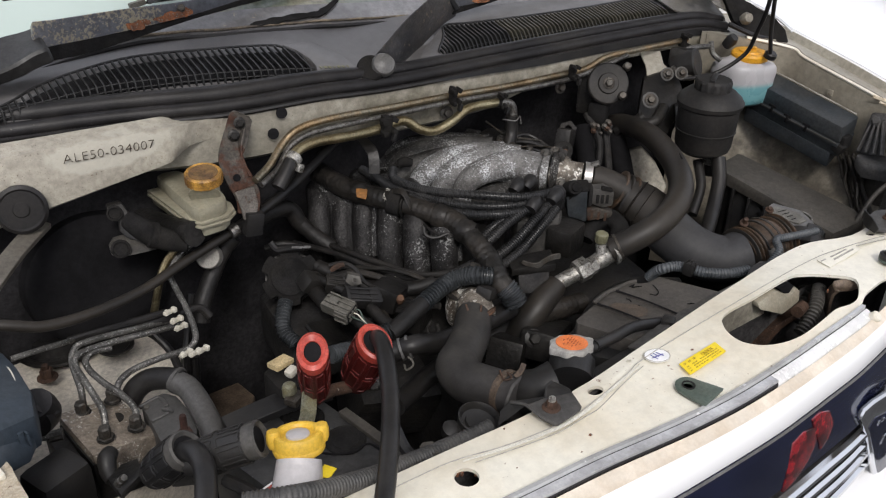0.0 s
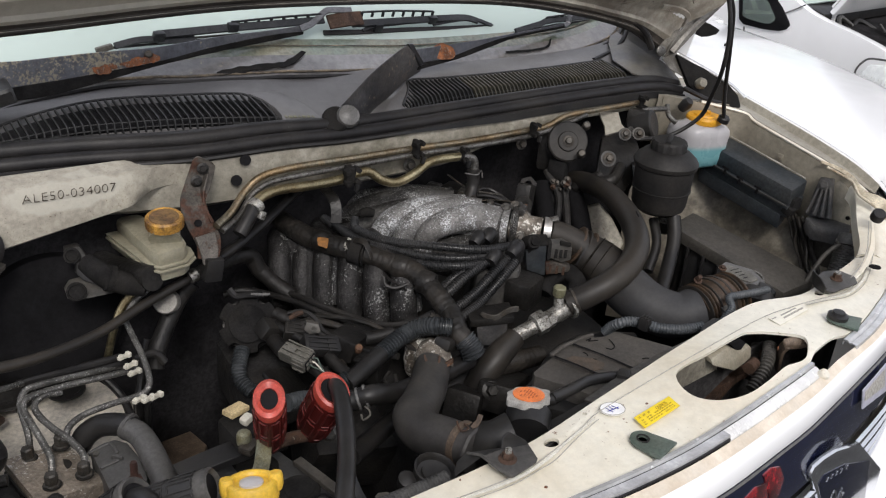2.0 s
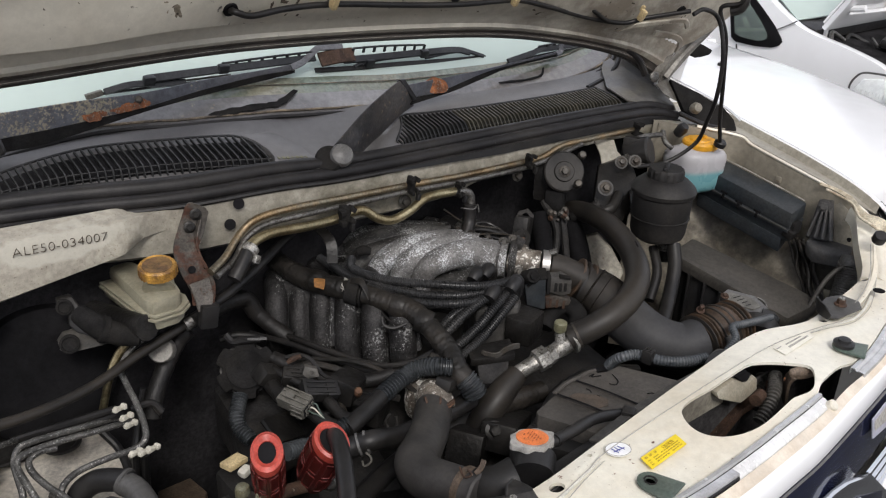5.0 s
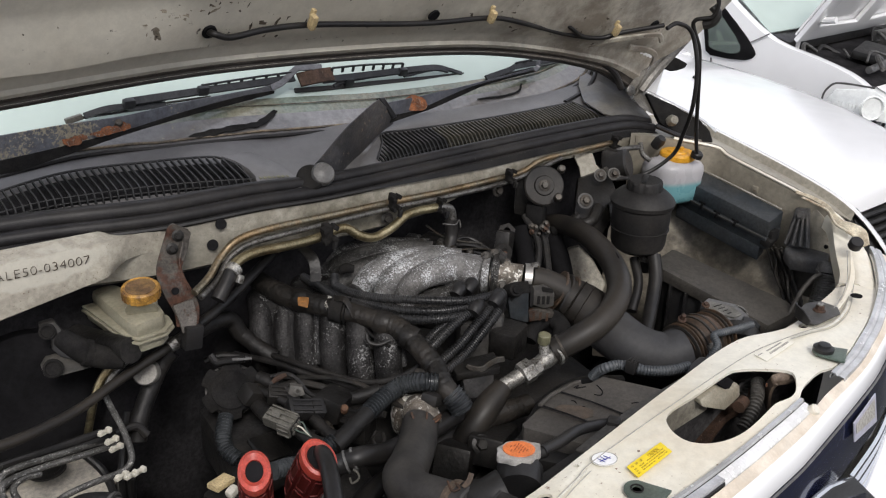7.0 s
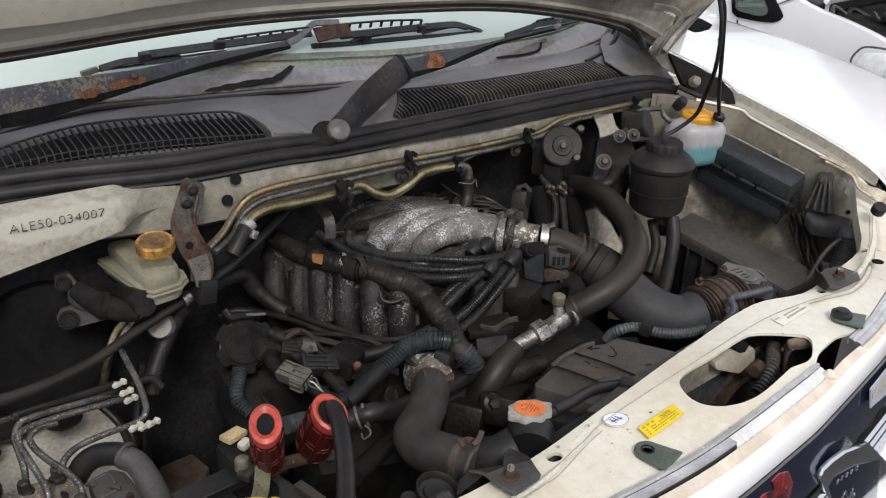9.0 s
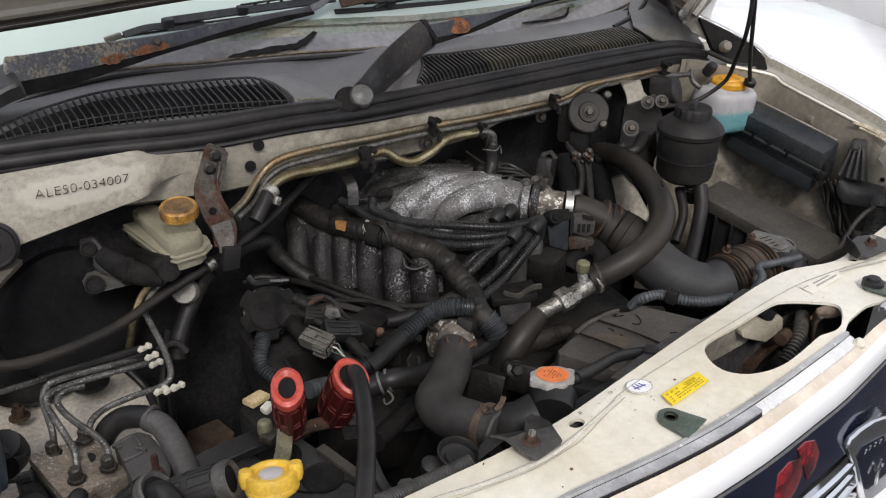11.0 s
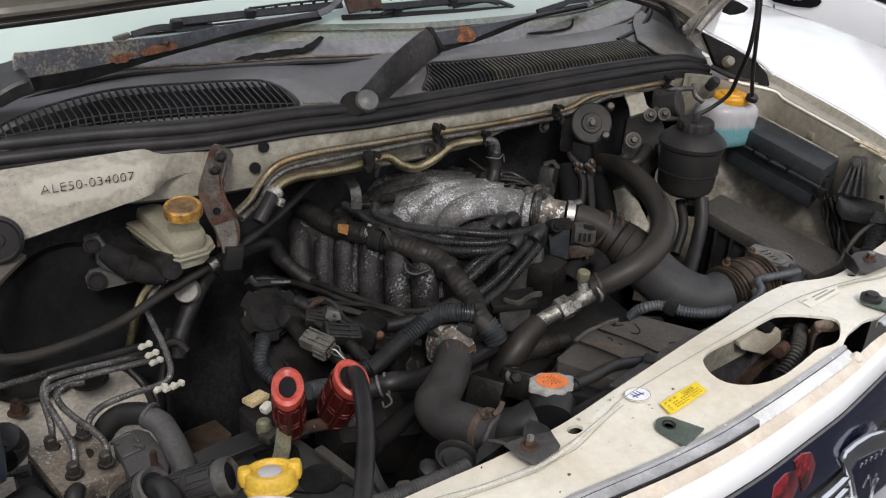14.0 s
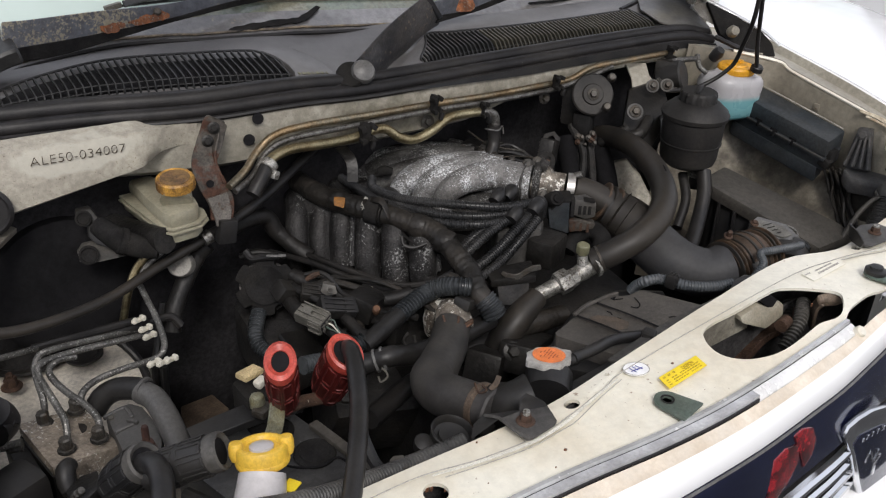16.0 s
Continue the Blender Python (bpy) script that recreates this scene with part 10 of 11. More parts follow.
solo("black_fitting", lathe([(.012, 0), (.014, .02), (.010, .03), (0, .03)], (1.672, 1.210, 1.133), (0, -.6, .8), 14), BLACKP, "black pipe fitting at the cowl's far end", "fitting")

relay_box = thing("relay_box", (1.865, 1.075, 0.955), "dusty blue-grey relay box on the inner wing", "relay box")
rb = [V(p) for p in ((1.700, 1.163, 1.050), (1.765, 1.156, 1.063), (1.765, 0.918, 1.023), (1.690, 0.910, 1.016))]
part("lid", slab(rb, (0.0, 0.0, -.038), .006), TEAL, relay_box, "blue-grey lid")
part("lid_flange", slab([p + Vector((-.004 if k in (0, 3) else .002, 0, -.039)) for k, p in enumerate(rb)], (0.0, 0, -.008), .003), TEAL, relay_box)
part("case", slab([p + Vector((.003 if k in (0, 3) else 0, 0, -.047)) for k, p in enumerate(rb)], (0.0, 0, -.022), .003), TEAL, relay_box)
for p in ((1.683, 1.080, 1.013), (1.681, 1.037, 1.003), (1.679, 0.987, 0.998)):
    part("clip", block(p, (.0025, .018, .005), (10, 0, 0), .0006), FLATBLK, relay_box, "dark clip slot")
    part("clip", block(V(p) + Vector((-.001, 0, -.008)), (.0025, .006, .014), (10, 0, 0), .0006), FLATBLK, relay_box, "dark clip slot")
part("under_box", slab([(1.700, 1.159, 0.983), (1.765, 1.165, 0.984), (1.765, 0.949, 0.942), (1.690, 0.923, 0.951)], (0, 0, -.034), .004), TEAL, relay_box)
part("edge_dust", strap([(1.7660, 1.1400, 1.0615), (1.7660, 1.0900, 1.0535), (1.7660, 1.0500, 1.0467), (1.7660, 1.0000, 1.0380), (1.7660, 0.9600, 1.0315), (1.7650, 0.9250, 1.0252)], .004, .001, (1, 0, .2), 6, 0, [.001, .004, .002, .005, .001, .004]), FADED, relay_box, "pale dust along the lid edge")
part("lid_ridge", strap([(1.6940, 1.1550, 1.0120), (1.6900, 1.0400, 0.9930), (1.6860, 0.9150, 0.9780)], .003, .003, (0, 0, 1), 4, 0), CONDUITG, relay_box, "dusty ridge under the lid")
part("end_latch", block((1.715, 0.913, 0.977), (.03, .02, .03), (0, 0, 0), .004), CAPB, relay_box)
part("end_latch", block((1.700, 0.912, 0.965), (.02, .024, .02), (20, 0, 0), .003), CAPB, relay_box)

relay_box.location += Vector((0.0142, -0.0042, 0.0092))
RIBP = mat("grey-dusted ribbed plastic", (0.048, 0.049, 0.052), 0.55, var=0.25, scale=16, tint=(0.10, 0.093, 0.085), tint_amount=0.7, bump=0.15, bump_scale=300, fine=0.25)
horn_br = thing("ribbed_support", (1.760, 0.863, 1.017), "black ribbed plastic support on the inner wing", "support")
part("plate", slab([(1.785, 0.892, 1.046), (1.785, 0.861, 1.053), (1.770, 0.837, 0.965), (1.760, 0.892, 0.958)], (.01, 0, 0), .004), RIBP, horn_br)
for k in range(4):
    a = V((1.780, 0.881, 1.034)).lerp(V((1.780, 0.858, 1.038)), k / 3)
    b = V((1.750, 0.882, 0.969)).lerp(V((1.750, 0.829, 0.976)), k / 3)
    part("rib", strap([a, b], .012, .004, (1, 0, 0), 2, .0005), RIBP, horn_br)
part("bolt", hexbolt((1.775, 0.872, 1.038), (-1, -.2, .2), .009, .006), RIBP, horn_br)
part("base", slab([(1.740, 0.878, 0.964), (1.790, 0.885, 0.960), (1.790, 0.795, 0.966), (1.730, 0.772, 0.964), (1.730, 0.851, 0.949)], .03, .006), RIBP, horn_br)
solo("wing_nut", block((1.795, 1.001, 1.057), (.006, .015, .015), (0, 0, 0), .002), WINGIN, "cream square nut on the inner wing", "nut")
lamp_hose = thing("headlamp_hose", (1.793, 0.793, 0.907), "grey corrugated hose with a cuff at the far corner", "hose")
part("corrugation", ribbed([(1.7296, 0.7679, 0.9409), (1.7234, 0.7640, 0.9250), (1.7157, 0.7601, 0.9069), (1.7009, 0.7571, 0.8795), (1.6840, 0.7554, 0.8510)], .0235, .0055, .045, 20), GREYP, lamp_hose)
part("cuff", taper([(1.7400, 0.7734, 0.9658), (1.7366, 0.7710, 0.9567), (1.7311, 0.7679, 0.9432)], [.019, .022, .023], 20), GREYP, lamp_hose, "smooth cuff")
part("cuff_band", lathe([(.0235, -.003), (.0255, -.002), (.0255, .002), (.0235, .003)], (1.7311, 0.7679, 0.9432), (.05, -.25, .9), 26), STEEL, lamp_hose, "wire band on the cuff")
hose("corner_cable", tube([(1.6052, 0.7850, 0.8512), (1.6210, 0.7836, 0.8727), (1.6418, 0.7825, 0.9020), (1.6614, 0.7800, 0.9268), (1.6809, 0.7734, 0.9451), (1.6937, 0.7662, 0.9521)], .0050, 10), DUSTP, "grey-dusted cable curving up to the corner hose", "cable")
solo("wing_recess", slab([(1.778, 0.934, 0.923), (1.778, 0.819, 0.955), (1.770, 0.786, 0.860), (1.770, 0.893, 0.839)], (.004, 0, 0), .001), LIDP, "dark opening in the inner wing", "opening")
for k in range(9):
    w_ = random.Random(k)
    pts = [V(a) + Vector((w_.uniform(-.006, .006) + .004 * (k % 3), w_.uniform(-.006, .006) + .006 * (k - 4), 0)) for a in ((1.745, 0.902, 0.955), (1.750, 0.887, 0.924), (1.750, 0.874, 0.889), (1.745, 0.848, 0.854), (1.740, 0.832, 0.829))]
    tagged(part("far_loom", tube(pts, w_.uniform(.0020, .0045), 8), LOOM), "thin black wire hanging on the inner wing", "wiring", "wing looms")

# ---- things on the radiator support ----
def support_bracket(at, turn, label):
    """A folded steel bracket: a flat tongue, an upright fold and a flanged bolt."""
    b = thing("support_bracket", at, label, "bracket", "support brackets")
    m = Matrix.Translation(V(at) + Vector((0, 0, .006))) @ pose(0, 0, 0, 0, 0, turn)
    part("plate", plate([(-.058, .004), (-.050, -.012), (.018, -.036), (.042, -.026), (.048, .006), (.020, .026), (-.030, .030)], (), .003, m, .001), DUSTP, b, "grey-black plate")
    part("fold", strap([m @ Vector((-.060, .0, .001)), m @ Vector((-.052, .016, .008)), m @ Vector((-.036, .030, .010)), m @ Vector((-.012, .034, .008))], .016, .003, (.1, .2, .9), widths=[.012, .024, .022, .008]), BLACKP, b, "upright fold")
    part("bolt", hexbolt(m @ Vector((.006, -.002, .0)), (0, 0, 1), .0075, .009, 1.5, .004), RUSTD, b, "rusty flanged bolt")
    part("bolt_tip", lathe([(.0055, 0), (.0055, .005), (0, .006)], m @ Vector((.006, -.002, .009)), (0, 0, 1), 12), ALUB, b)


cap_bracket = thing("support_bracket", (0.582, 0.622, 1.000), "dark steel bracket with a rusty bolt beside the radiator cap", "bracket", "support brackets")
part("plate", slab([(0.551, 0.636, 1.010), (0.554, 0.590, 1.010), (0.560, 0.587, 1.010), (0.600, 0.590, 1.010), (0.607, 0.594, 1.010), (0.615, 0.620, 1.012), (0.583, 0.631, 1.012)], .003, .0008), DUSTP, cap_bracket, "grey-black plate")
part("ear", slab([(0.579, 0.630, 1.012), (0.587, 0.638, 1.022), (0.593, 0.634, 1.030), (0.603, 0.625, 1.024), (0.611, 0.621, 1.018), (0.615, 0.618, 1.011)], (0, .003, 0), .0008), BLACKP, cap_bracket, "upturned ear")
part("flap", slab([(0.582, 0.632, 1.011), (0.551, 0.636, 1.010), (0.521, 0.648, 0.985), (0.536, 0.662, 0.990), (0.549, 0.660, 1.000)], (0, .003, -.001), .0006), BLACKP, cap_bracket, "folded flap")
part("fold_edge", strap([(0.545, 0.657, 1.004), (0.550, 0.635, 1.012), (0.551, 0.608, 1.012), (0.556, 0.587, 1.012)], .004, .003, (.4, .3, .6)), DUSTP, cap_bracket)
part("bolt", hexbolt((0.574, 0.614, 1.010), (0, 0, 1), .0075, .009, 1.6, .004), RUSTD, cap_bracket, "rusty flanged bolt")
part("bolt_tip", lathe([(.0045, 0), (.0045, .005), (0, .006)], V((0.574, 0.614, 1.010)) + Vector((0, 0, .011)), (0, 0, 1), 12), ALUB, cap_bracket)
support_bracket((1.4041, 0.6370, 1.006), 14, "grey steel bracket with a rusty bolt at the far corner")


def tab(at, turn, label, capped):
    t = thing("hinge_tab", at, label, "bracket", "green tabs")
    o = [(-.021, -.03)] + [(.019 * math.cos(a), .004 + .019 * math.sin(a)) for a in (math.pi * (1 - k / 12) for k in range(13))] + [(.027, -.03)]
    m = Matrix.Translation(V(at) + Vector((0, 0, .006))) @ pose(0, 0, 0, 0, 0, turn)
    part("plate", plate(o, () if capped else [circle(0, .006, .0065, 16)], .004, m, .001), GREEN, t, "grey-green painted plate")
    if capped:
        part("cap", lathe([(.017, 0), (.017, .006), (.011, .008), (.010, .012), (0, .013)], m @ Vector((0, .006, 0)), (0, 0, 1), 24), BLACKP, t, "black rubber button")
    else:
        part("liner", lathe([(.0085, -.003), (.009, .001), (.0068, .001), (.0068, -.003)], m @ Vector((0, .006, 0)), (0, 0, 1), 20), DARKMETAL, t)


tab((0.755, 0.540, 1.000), 10, "grey-green painted tab on the support's front edge", False)
tab((1.290, 0.560, 1.000), 20, "grey-green tab with a black rubber button", True)
solo("support_bolt", lathe([(.0075, 0), (.0085, .003), (.0085, .014), (.007, .016), (0, .016)], (1.118, 0.500, 0.990), (.1, -.6, .7), 16), BAY, "cream painted bolt at the support's front", "bolt")


def label_on(name, corners, material, label, bars, ink, z_lift=.0012):
    """A printed label lying on the sheet; its print is plain bars."""
    a, b, c, d = (V(p) for p in corners)
    ob = solo(name, slab([a, b, c, d], .0008, 0), material, label, "label")
    up = Vector((0, 0, z_lift))
    for u0, u1, v, h in bars:
        q = [a.lerp(b, u0).lerp(d.lerp(c, u0), v), a.lerp(b, u1).lerp(d.lerp(c, u1), v), a.lerp(b, u1).lerp(d.lerp(c, u1), v + h), a.lerp(b, u0).lerp(d.lerp(c, u0), v + h)]
        part("print_bar", slab([p + up * .5 for p in q], .0006, 0), ink, ob)
    return ob


rnd = random.Random(4)
yl = [(0.782, 0.584, 1.004), (0.863, 0.588, 1.004), (0.858, 0.565, 1.004), (0.776, 0.560, 1.004)]
label_on("warning_label", yl, STICKY, "yellow warning label with dark print on the support", [(.06, .11, .14, .14), (.18, .24, .14, .14), (.31, .36, .14, .14)] + [(u / 14, u / 14 + .05, .44 + .17 * k, .07) for k in range(3) for u in range(1, 13) if rnd.random() > .12], PRINT)
ya, yb = V(yl[0]), V(yl[1])
cap_txt = bpy.data.curves.new("caution", "FONT")
cap_txt.body, cap_txt.size, cap_txt.extrude = "CAUTION", 0.0085, 0.0002
cap_ob = new("caution_text", cap_txt)
cap_me = bpy.data.meshes.new_from_object(cap_ob.evaluated_get(bpy.context.evaluated_depsgraph_get()))
bpy.data.objects.remove(cap_ob)
cb = bmesh.new()
cb.from_mesh(cap_me)
lx = (yb - ya).normalized()
ly = Vector((0, 0, 1)).cross(lx)
bmesh.ops.transform(cb, matrix=Matrix.Translation(ya.lerp(yb, .50) - ly * .0095 + Vector((0, 0, .0008))) @ Matrix((lx, ly, Vector((0, 0, 1)))).transposed().to_4x4() @ Matrix.Diagonal((.62, 1, 1, 1)), verts=cb.verts)
part("label_word", cb, PRINT, bpy.data.objects["warning_label"], "", 0)
wl_at = V((0.772, 0.614, 1.004))
oval = solo("inspection_label", plate(circle(0, 0, .0185, 26, .0145), (), .0008, Matrix.Translation(wl_at) @ pose(0, 0, 0, 0, 0, -20)), STICKW, "round white label with blue pen marks", "label")
part("oval_rim", rings(bmesh.new(), [wl_at + Vector((.0182 * math.cos(a) * math.cos(-.35) - .0142 * math.sin(a) * math.sin(-.35), .0182 * math.cos(a) * math.sin(-.35) + .0142 * math.sin(a) * math.cos(-.35), .0004)) for a in (2 * math.pi * k / 30 for k in range(31))], .0005, 5), FADED, oval)
for a_, b_ in (((-.008, .006), (-.006, -.006)), ((-.002, .006), (-.001, -.004)), ((.003, .005), (.006, -.006)), ((-.011, -.001), (.009, -.003))):
    part("pen_mark", strap([wl_at + Vector((a_[0], a_[1], .0010)), wl_at + Vector((b_[0], b_[1], .0010))], .0011, .0004, (.7, .7, 0), 2, 0), INKB, oval)
label_on("paper_label", [(1.190, 0.635, 1.002), (1.284, 0.633, 1.002), (1.281, 0.613, 1.002), (1.187, 0.610, 1.002)], BAY, "faded paper label with grey print on the support", [(.3 + .045 * k, .335 + .045 * k, .22, .12) for k in range(11)] + [(.28 + .05 * k, .315 + .05 * k, .52, .16) for k in range(13)] + [(.02, .16, .2, .07)], FADED)

# ---- bonnet fittings ----
hose("bonnet_tube", tube([(0.574, 1.283, 1.496), (0.578, 1.265, 1.494), (0.607, 1.271, 1.486), (0.667, 1.271, 1.492), (0.754, 1.271, 1.492), (0.937, 1.284, 1.475), (1.046, 1.287, 1.468), (1.181, 1.286, 1.465), (1.291, 1.301, 1.442), (1.428, 1.310, 1.407), (1.514, 1.285, 1.393), (1.558, 1.257, 1.405), (1.645, 1.209, 1.420)], .0052, 10), CLEANHOSE, "black washer tube clipped under the bonnet")
hose("bonnet_tube", tube([(1.416, 1.315, 1.434), (1.423, 1.298, 1.426), (1.471, 1.298, 1.400), (1.521, 1.290, 1.391)], .0048, 10), CLEANHOSE, "black washer tube entering the bonnet")
for p in ((0.745, 1.256, 1.499), (1.166, 1.272, 1.470), (1.533, 1.252, 1.413)):
    c = thing("tube_clip", p, "tan plastic clip under the bonnet", "clip", "bonnet clips")
    part("band", block(p, (.011, .014, .026), (30, 0, 0), .003), TAN, c)
    part("tail", block(V(p) + Vector((.004, .004, .014)), (.008, .008, .014), (30, 0, 10), .002), TAN, c)
# Holes are black discs, their inner shade given as colour.
for p in ((0.575, 1.280, 1.496), (1.033, 1.291, 1.481), (1.418, 1.314, 1.434), (1.629, 1.223, 1.421)):
    tagged(part("bonnet_hole", lathe([(.012, -.002), (.012, .002), (0, .002)], p, (0, -.8, -.6), 18), FLATBLK), "dark hole in the bonnet's underside", "hole", "bonnet holes")
solo("bonnet_hook", tube([(1.581, 1.068, 1.446), (1.588, 1.051, 1.453), (1.591, 1.045, 1.471), (1.587, 1.056, 1.485)], .009, 10), BLACKP, "black rubber hook under the bonnet's corner", "hook")

# small fittings beside the actuator
clut = thing("bracket_cluster", (1.247, 1.174, 0.995), "dark cluster of pipes and bolts below the actuator", "pipe cluster")
for k in range(3):
    q_ = random.Random(90 + k)
    a = V((1.242, 1.235, 1.052)).lerp(V((1.319, 1.158, 1.029)), q_.random())
    b = V((1.179, 1.140, 0.936)).lerp(V((1.248, 1.091, 0.923)), q_.random())
    mid = a.lerp(b, .5) + Vector((q_.uniform(-.03, .03), q_.uniform(-.02, .02), q_.uniform(-.02, .02)))
    part("pipe", tube([a, mid, b], q_.uniform(.003, .008), 8), GREASE, clut)
for k in range(10):
    q_ = random.Random(130 + k)
    a = V((1.221, 1.200, 1.062)).lerp(V((1.300, 1.145, 1.050)), q_.random()).lerp(V((1.229, 1.165, 1.003)), q_.random() * .7)
    part("bolt", hexbolt(a, (-.5, -.7, .5), q_.uniform(.0025, .0045), .006), BOLT if k % 3 else RUSTD, clut)
part("plate", slab([(1.246, 1.221, 1.037), (1.287, 1.185, 1.031), (1.256, 1.166, 0.993), (1.223, 1.175, 0.991)], (.02, .02, 0), .003), GREASE, clut)
part("plate", slab([(1.3118, 1.1553, 0.9759), (1.3360, 1.1415, 0.9828), (1.3504, 1.1094, 0.9542), (1.3558, 1.0749, 0.9130), (1.3419, 1.0717, 0.8940), (1.2821, 1.1168, 0.8923)], (.01, .01, 0), .002), BAYDARK, clut, "pale stained sheet beside the engine")
part("plate", slab([(1.289, 1.148, 0.942), (1.328, 1.137, 0.950), (1.299, 1.087, 0.911), (1.263, 1.099, 0.909)], (.02, .02, 0), .003), BAYDARK, clut, "pale stained sheet")


# ---- neighbouring cars ----
car_a = thing("car", (3.08, 2.6, 0), "white saloon parked beside the van, bonnet closed", "car")


def bonnet_a(x, y):
    u = (x - 3.08) / 0.78
    z = 0.80 + 0.085 * (y - 1.0) / 1.4 + 0.05 * (1 - u * u)
    z -= 0.10 * max(0, (1.125 - y) / 0.043) ** 2
    return z - 0.10 * max(0, -u - 0.86) / 0.14


def far_x(y):
    """The far edge draws in along the curve of the nose."""
    return along(y, [(0.86, 2.85), (1.0, 3.05), (1.2, 3.33), (1.4, 3.52), (1.66, 3.71), (2.08, 3.86), (2.5, 3.92)])


def near_x(y):
    """The bonnet's near edge draws in towards the nose."""
    return 2.30 + 0.20 * max(0, min(1, (1.22 - y) / 0.16))


rows_a = [[(x, y + 0.12 * ((x - 3.08) / 0.78) ** 2, bonnet_a(x, y) - 0.05 * max(0, 1 - (far_x(y) - x) / 0.12) ** 2) for x in steps(near_x(y), far_x(y), 36)] for y in (1.082, 1.086, 1.092, 1.105, 1.13, 1.2, 1.35, 1.55, 1.8, 2.05, 2.3, 2.5)]
part("bonnet", skin(rows_a, 0.006), BODY, car_a, "white bonnet")
for sx, y0 in ((2.30, 1.2), (3.90, 2.2)):
    part("wing", skin([[(sx, y + 0.12, bonnet_a(sx, y) - (0.05 if sx > 3 else 0)) for y in steps(y0, 2.6, 12)], [(sx + (0.05 if sx > 3 else -0.05), y + 0.12, bonnet_a(sx, y) - 0.08) for y in steps(y0, 2.6, 12)], [(sx + (0.08 if sx > 3 else -0.08), y + 0.12, 0.3) for y in steps(y0, 2.6, 12)]], 0.006), BODY, car_a)
part("lamp_housing", block((2.44, 1.16, .62), (.30, .26, .30), (0, 0, 0), .02), BLACKP, car_a, "black lamp housing")
for k in range(6):
    part("housing_rib", block((2.44, 1.06 + .045 * k, .775), (.28, .012, .014), (0, 0, 0), .003), CAPB, car_a)
part("front", skin([[(x, 1.115 + 0.12 * ((x - 3.08) / 0.78) ** 2, z) for x in steps(2.50, 3.3, 20)] for z in (0.74, 0.55, 0.3)], 0.01), CAPB, car_a, "black grille mouth")
for k in range(5):
    part("grille_bar", tube([(x, 1.095 + 0.12 * ((x - 3.08) / 0.78) ** 2, 0.72 - 0.035 * k) for x in steps(2.56, 3.2, 8)], 0.012, 8, 3), BLACKP, car_a, "black grille bar")
part("cowl_end", slab([(2.9000, 2.0502, 1.0576), (2.9000, 1.9916, 1.0713), (2.9000, 1.9416, 1.0572), (2.9000, 1.9556, 1.0369), (2.9000, 1.9891, 1.0212), (2.9000, 2.0195, 1.0127)], (.02, .05, 0), .004), CAPB, car_a, "black end of the scuttle panel")
part("washer_jet", block((3.28, 2.14, bonnet_a(3.28, 2.12) + 0.006), (0.035, 0.02, 0.012), (0, 0, 20), .003), BLACKP, car_a, "black washer jet")
part("windscreen", skin([[(x, 2.58 + 0.1 * ((x - 3.08) / 0.78) ** 2, 0.92) for x in steps(2.38, 3.78, 8)], [(x, 3.3, 1.34) for x in steps(2.5, 3.66, 8)]], 0.006), WINDOW, car_a)
part("roof", skin([[(x, 3.3, 1.35) for x in steps(2.5, 3.66, 8)], [(x, 4.6, 1.36) for x in steps(2.5, 3.66, 8)]], 0.02), BODY, car_a)
part("body", block((3.08, 3.7, 0.6), (1.64, 2.3, 0.62), (0, 0, 0), .06), BODY, car_a)
for wx in (2.36, 3.80):
    for wy in (1.5, 4.2):
        part("wheel", lathe([(.18, -.09), (.28, -.09), (.30, -.05), (.30, .05), (.28, .09), (.18, .09), (.18, -.09)], (wx, wy, .30), (1, 0, 0)), TYRE, car_a)

car_b = thing("car", (5.3, 3.2, 0), "white saloon with its bonnet propped open", "car")
NX = 4.5
side = [(1.80, .30)] + [(p.x, p.y) for p in spline([(1.80, .60, 0), (1.845, .70, 0), (1.98, .788, 0), (2.18, .845, 0), (2.38, .885, 0), (2.52, .935, 0), (2.72, 1.06, 0), (3.05, 1.30, 0), (3.25, 1.40, 0)], 6)] + [(4.8, 1.42), (5.3, 1.0), (5.9, .95), (6.0, .3)]
part("side", plate(side, (), .06, Matrix(((0, 0, -1, NX), (1, 0, 0, 0), (0, 1, 0, 0), (0, 0, 0, 1))), .015), BODY, car_b, "white body side")
part("side", plate(side, (), .06, Matrix(((0, 0, -1, NX + 1.5), (1, 0, 0, 0), (0, 1, 0, 0), (0, 0, 0, 1))), .015), BODY, car_b)
part("quarter_window", slab([(4.490, 2.865, 0.786), (4.490, 2.831, 0.765), (4.490, 2.704, 0.764), (4.490, 2.605, 0.774), (4.490, 2.565, 0.791), (4.490, 2.549, 0.815), (4.490, 2.560, 0.836), (4.490, 2.613, 0.896), (4.490, 2.706, 0.976), (4.490, 2.799, 1.051), (4.490, 2.868, 1.105), (4.490, 2.954, 1.127)], (0.02, 0, 0), .004), FLATBLK, car_b, "black window frame")
part("window", slab([(4.484, 2.844, 0.816), (4.484, 2.811, 0.802), (4.484, 2.706, 0.796), (4.484, 2.660, 0.804), (4.484, 2.639, 0.823), (4.484, 2.643, 0.848), (4.484, 2.689, 0.904), (4.484, 2.759, 0.969), (4.484, 2.838, 1.041), (4.484, 2.894, 1.065)], (0.003, 0, 0), .001), QGLASS, car_b, "green-tinted side glass")
part("seat_head", slab([(4.488, 2.816, 0.904), (4.488, 2.797, 0.919), (4.488, 2.770, 0.891), (4.488, 2.750, 0.863), (4.488, 2.786, 0.857)], (.001, 0, 0), 0), CREAM, car_b, "pale head restraint behind the glass")
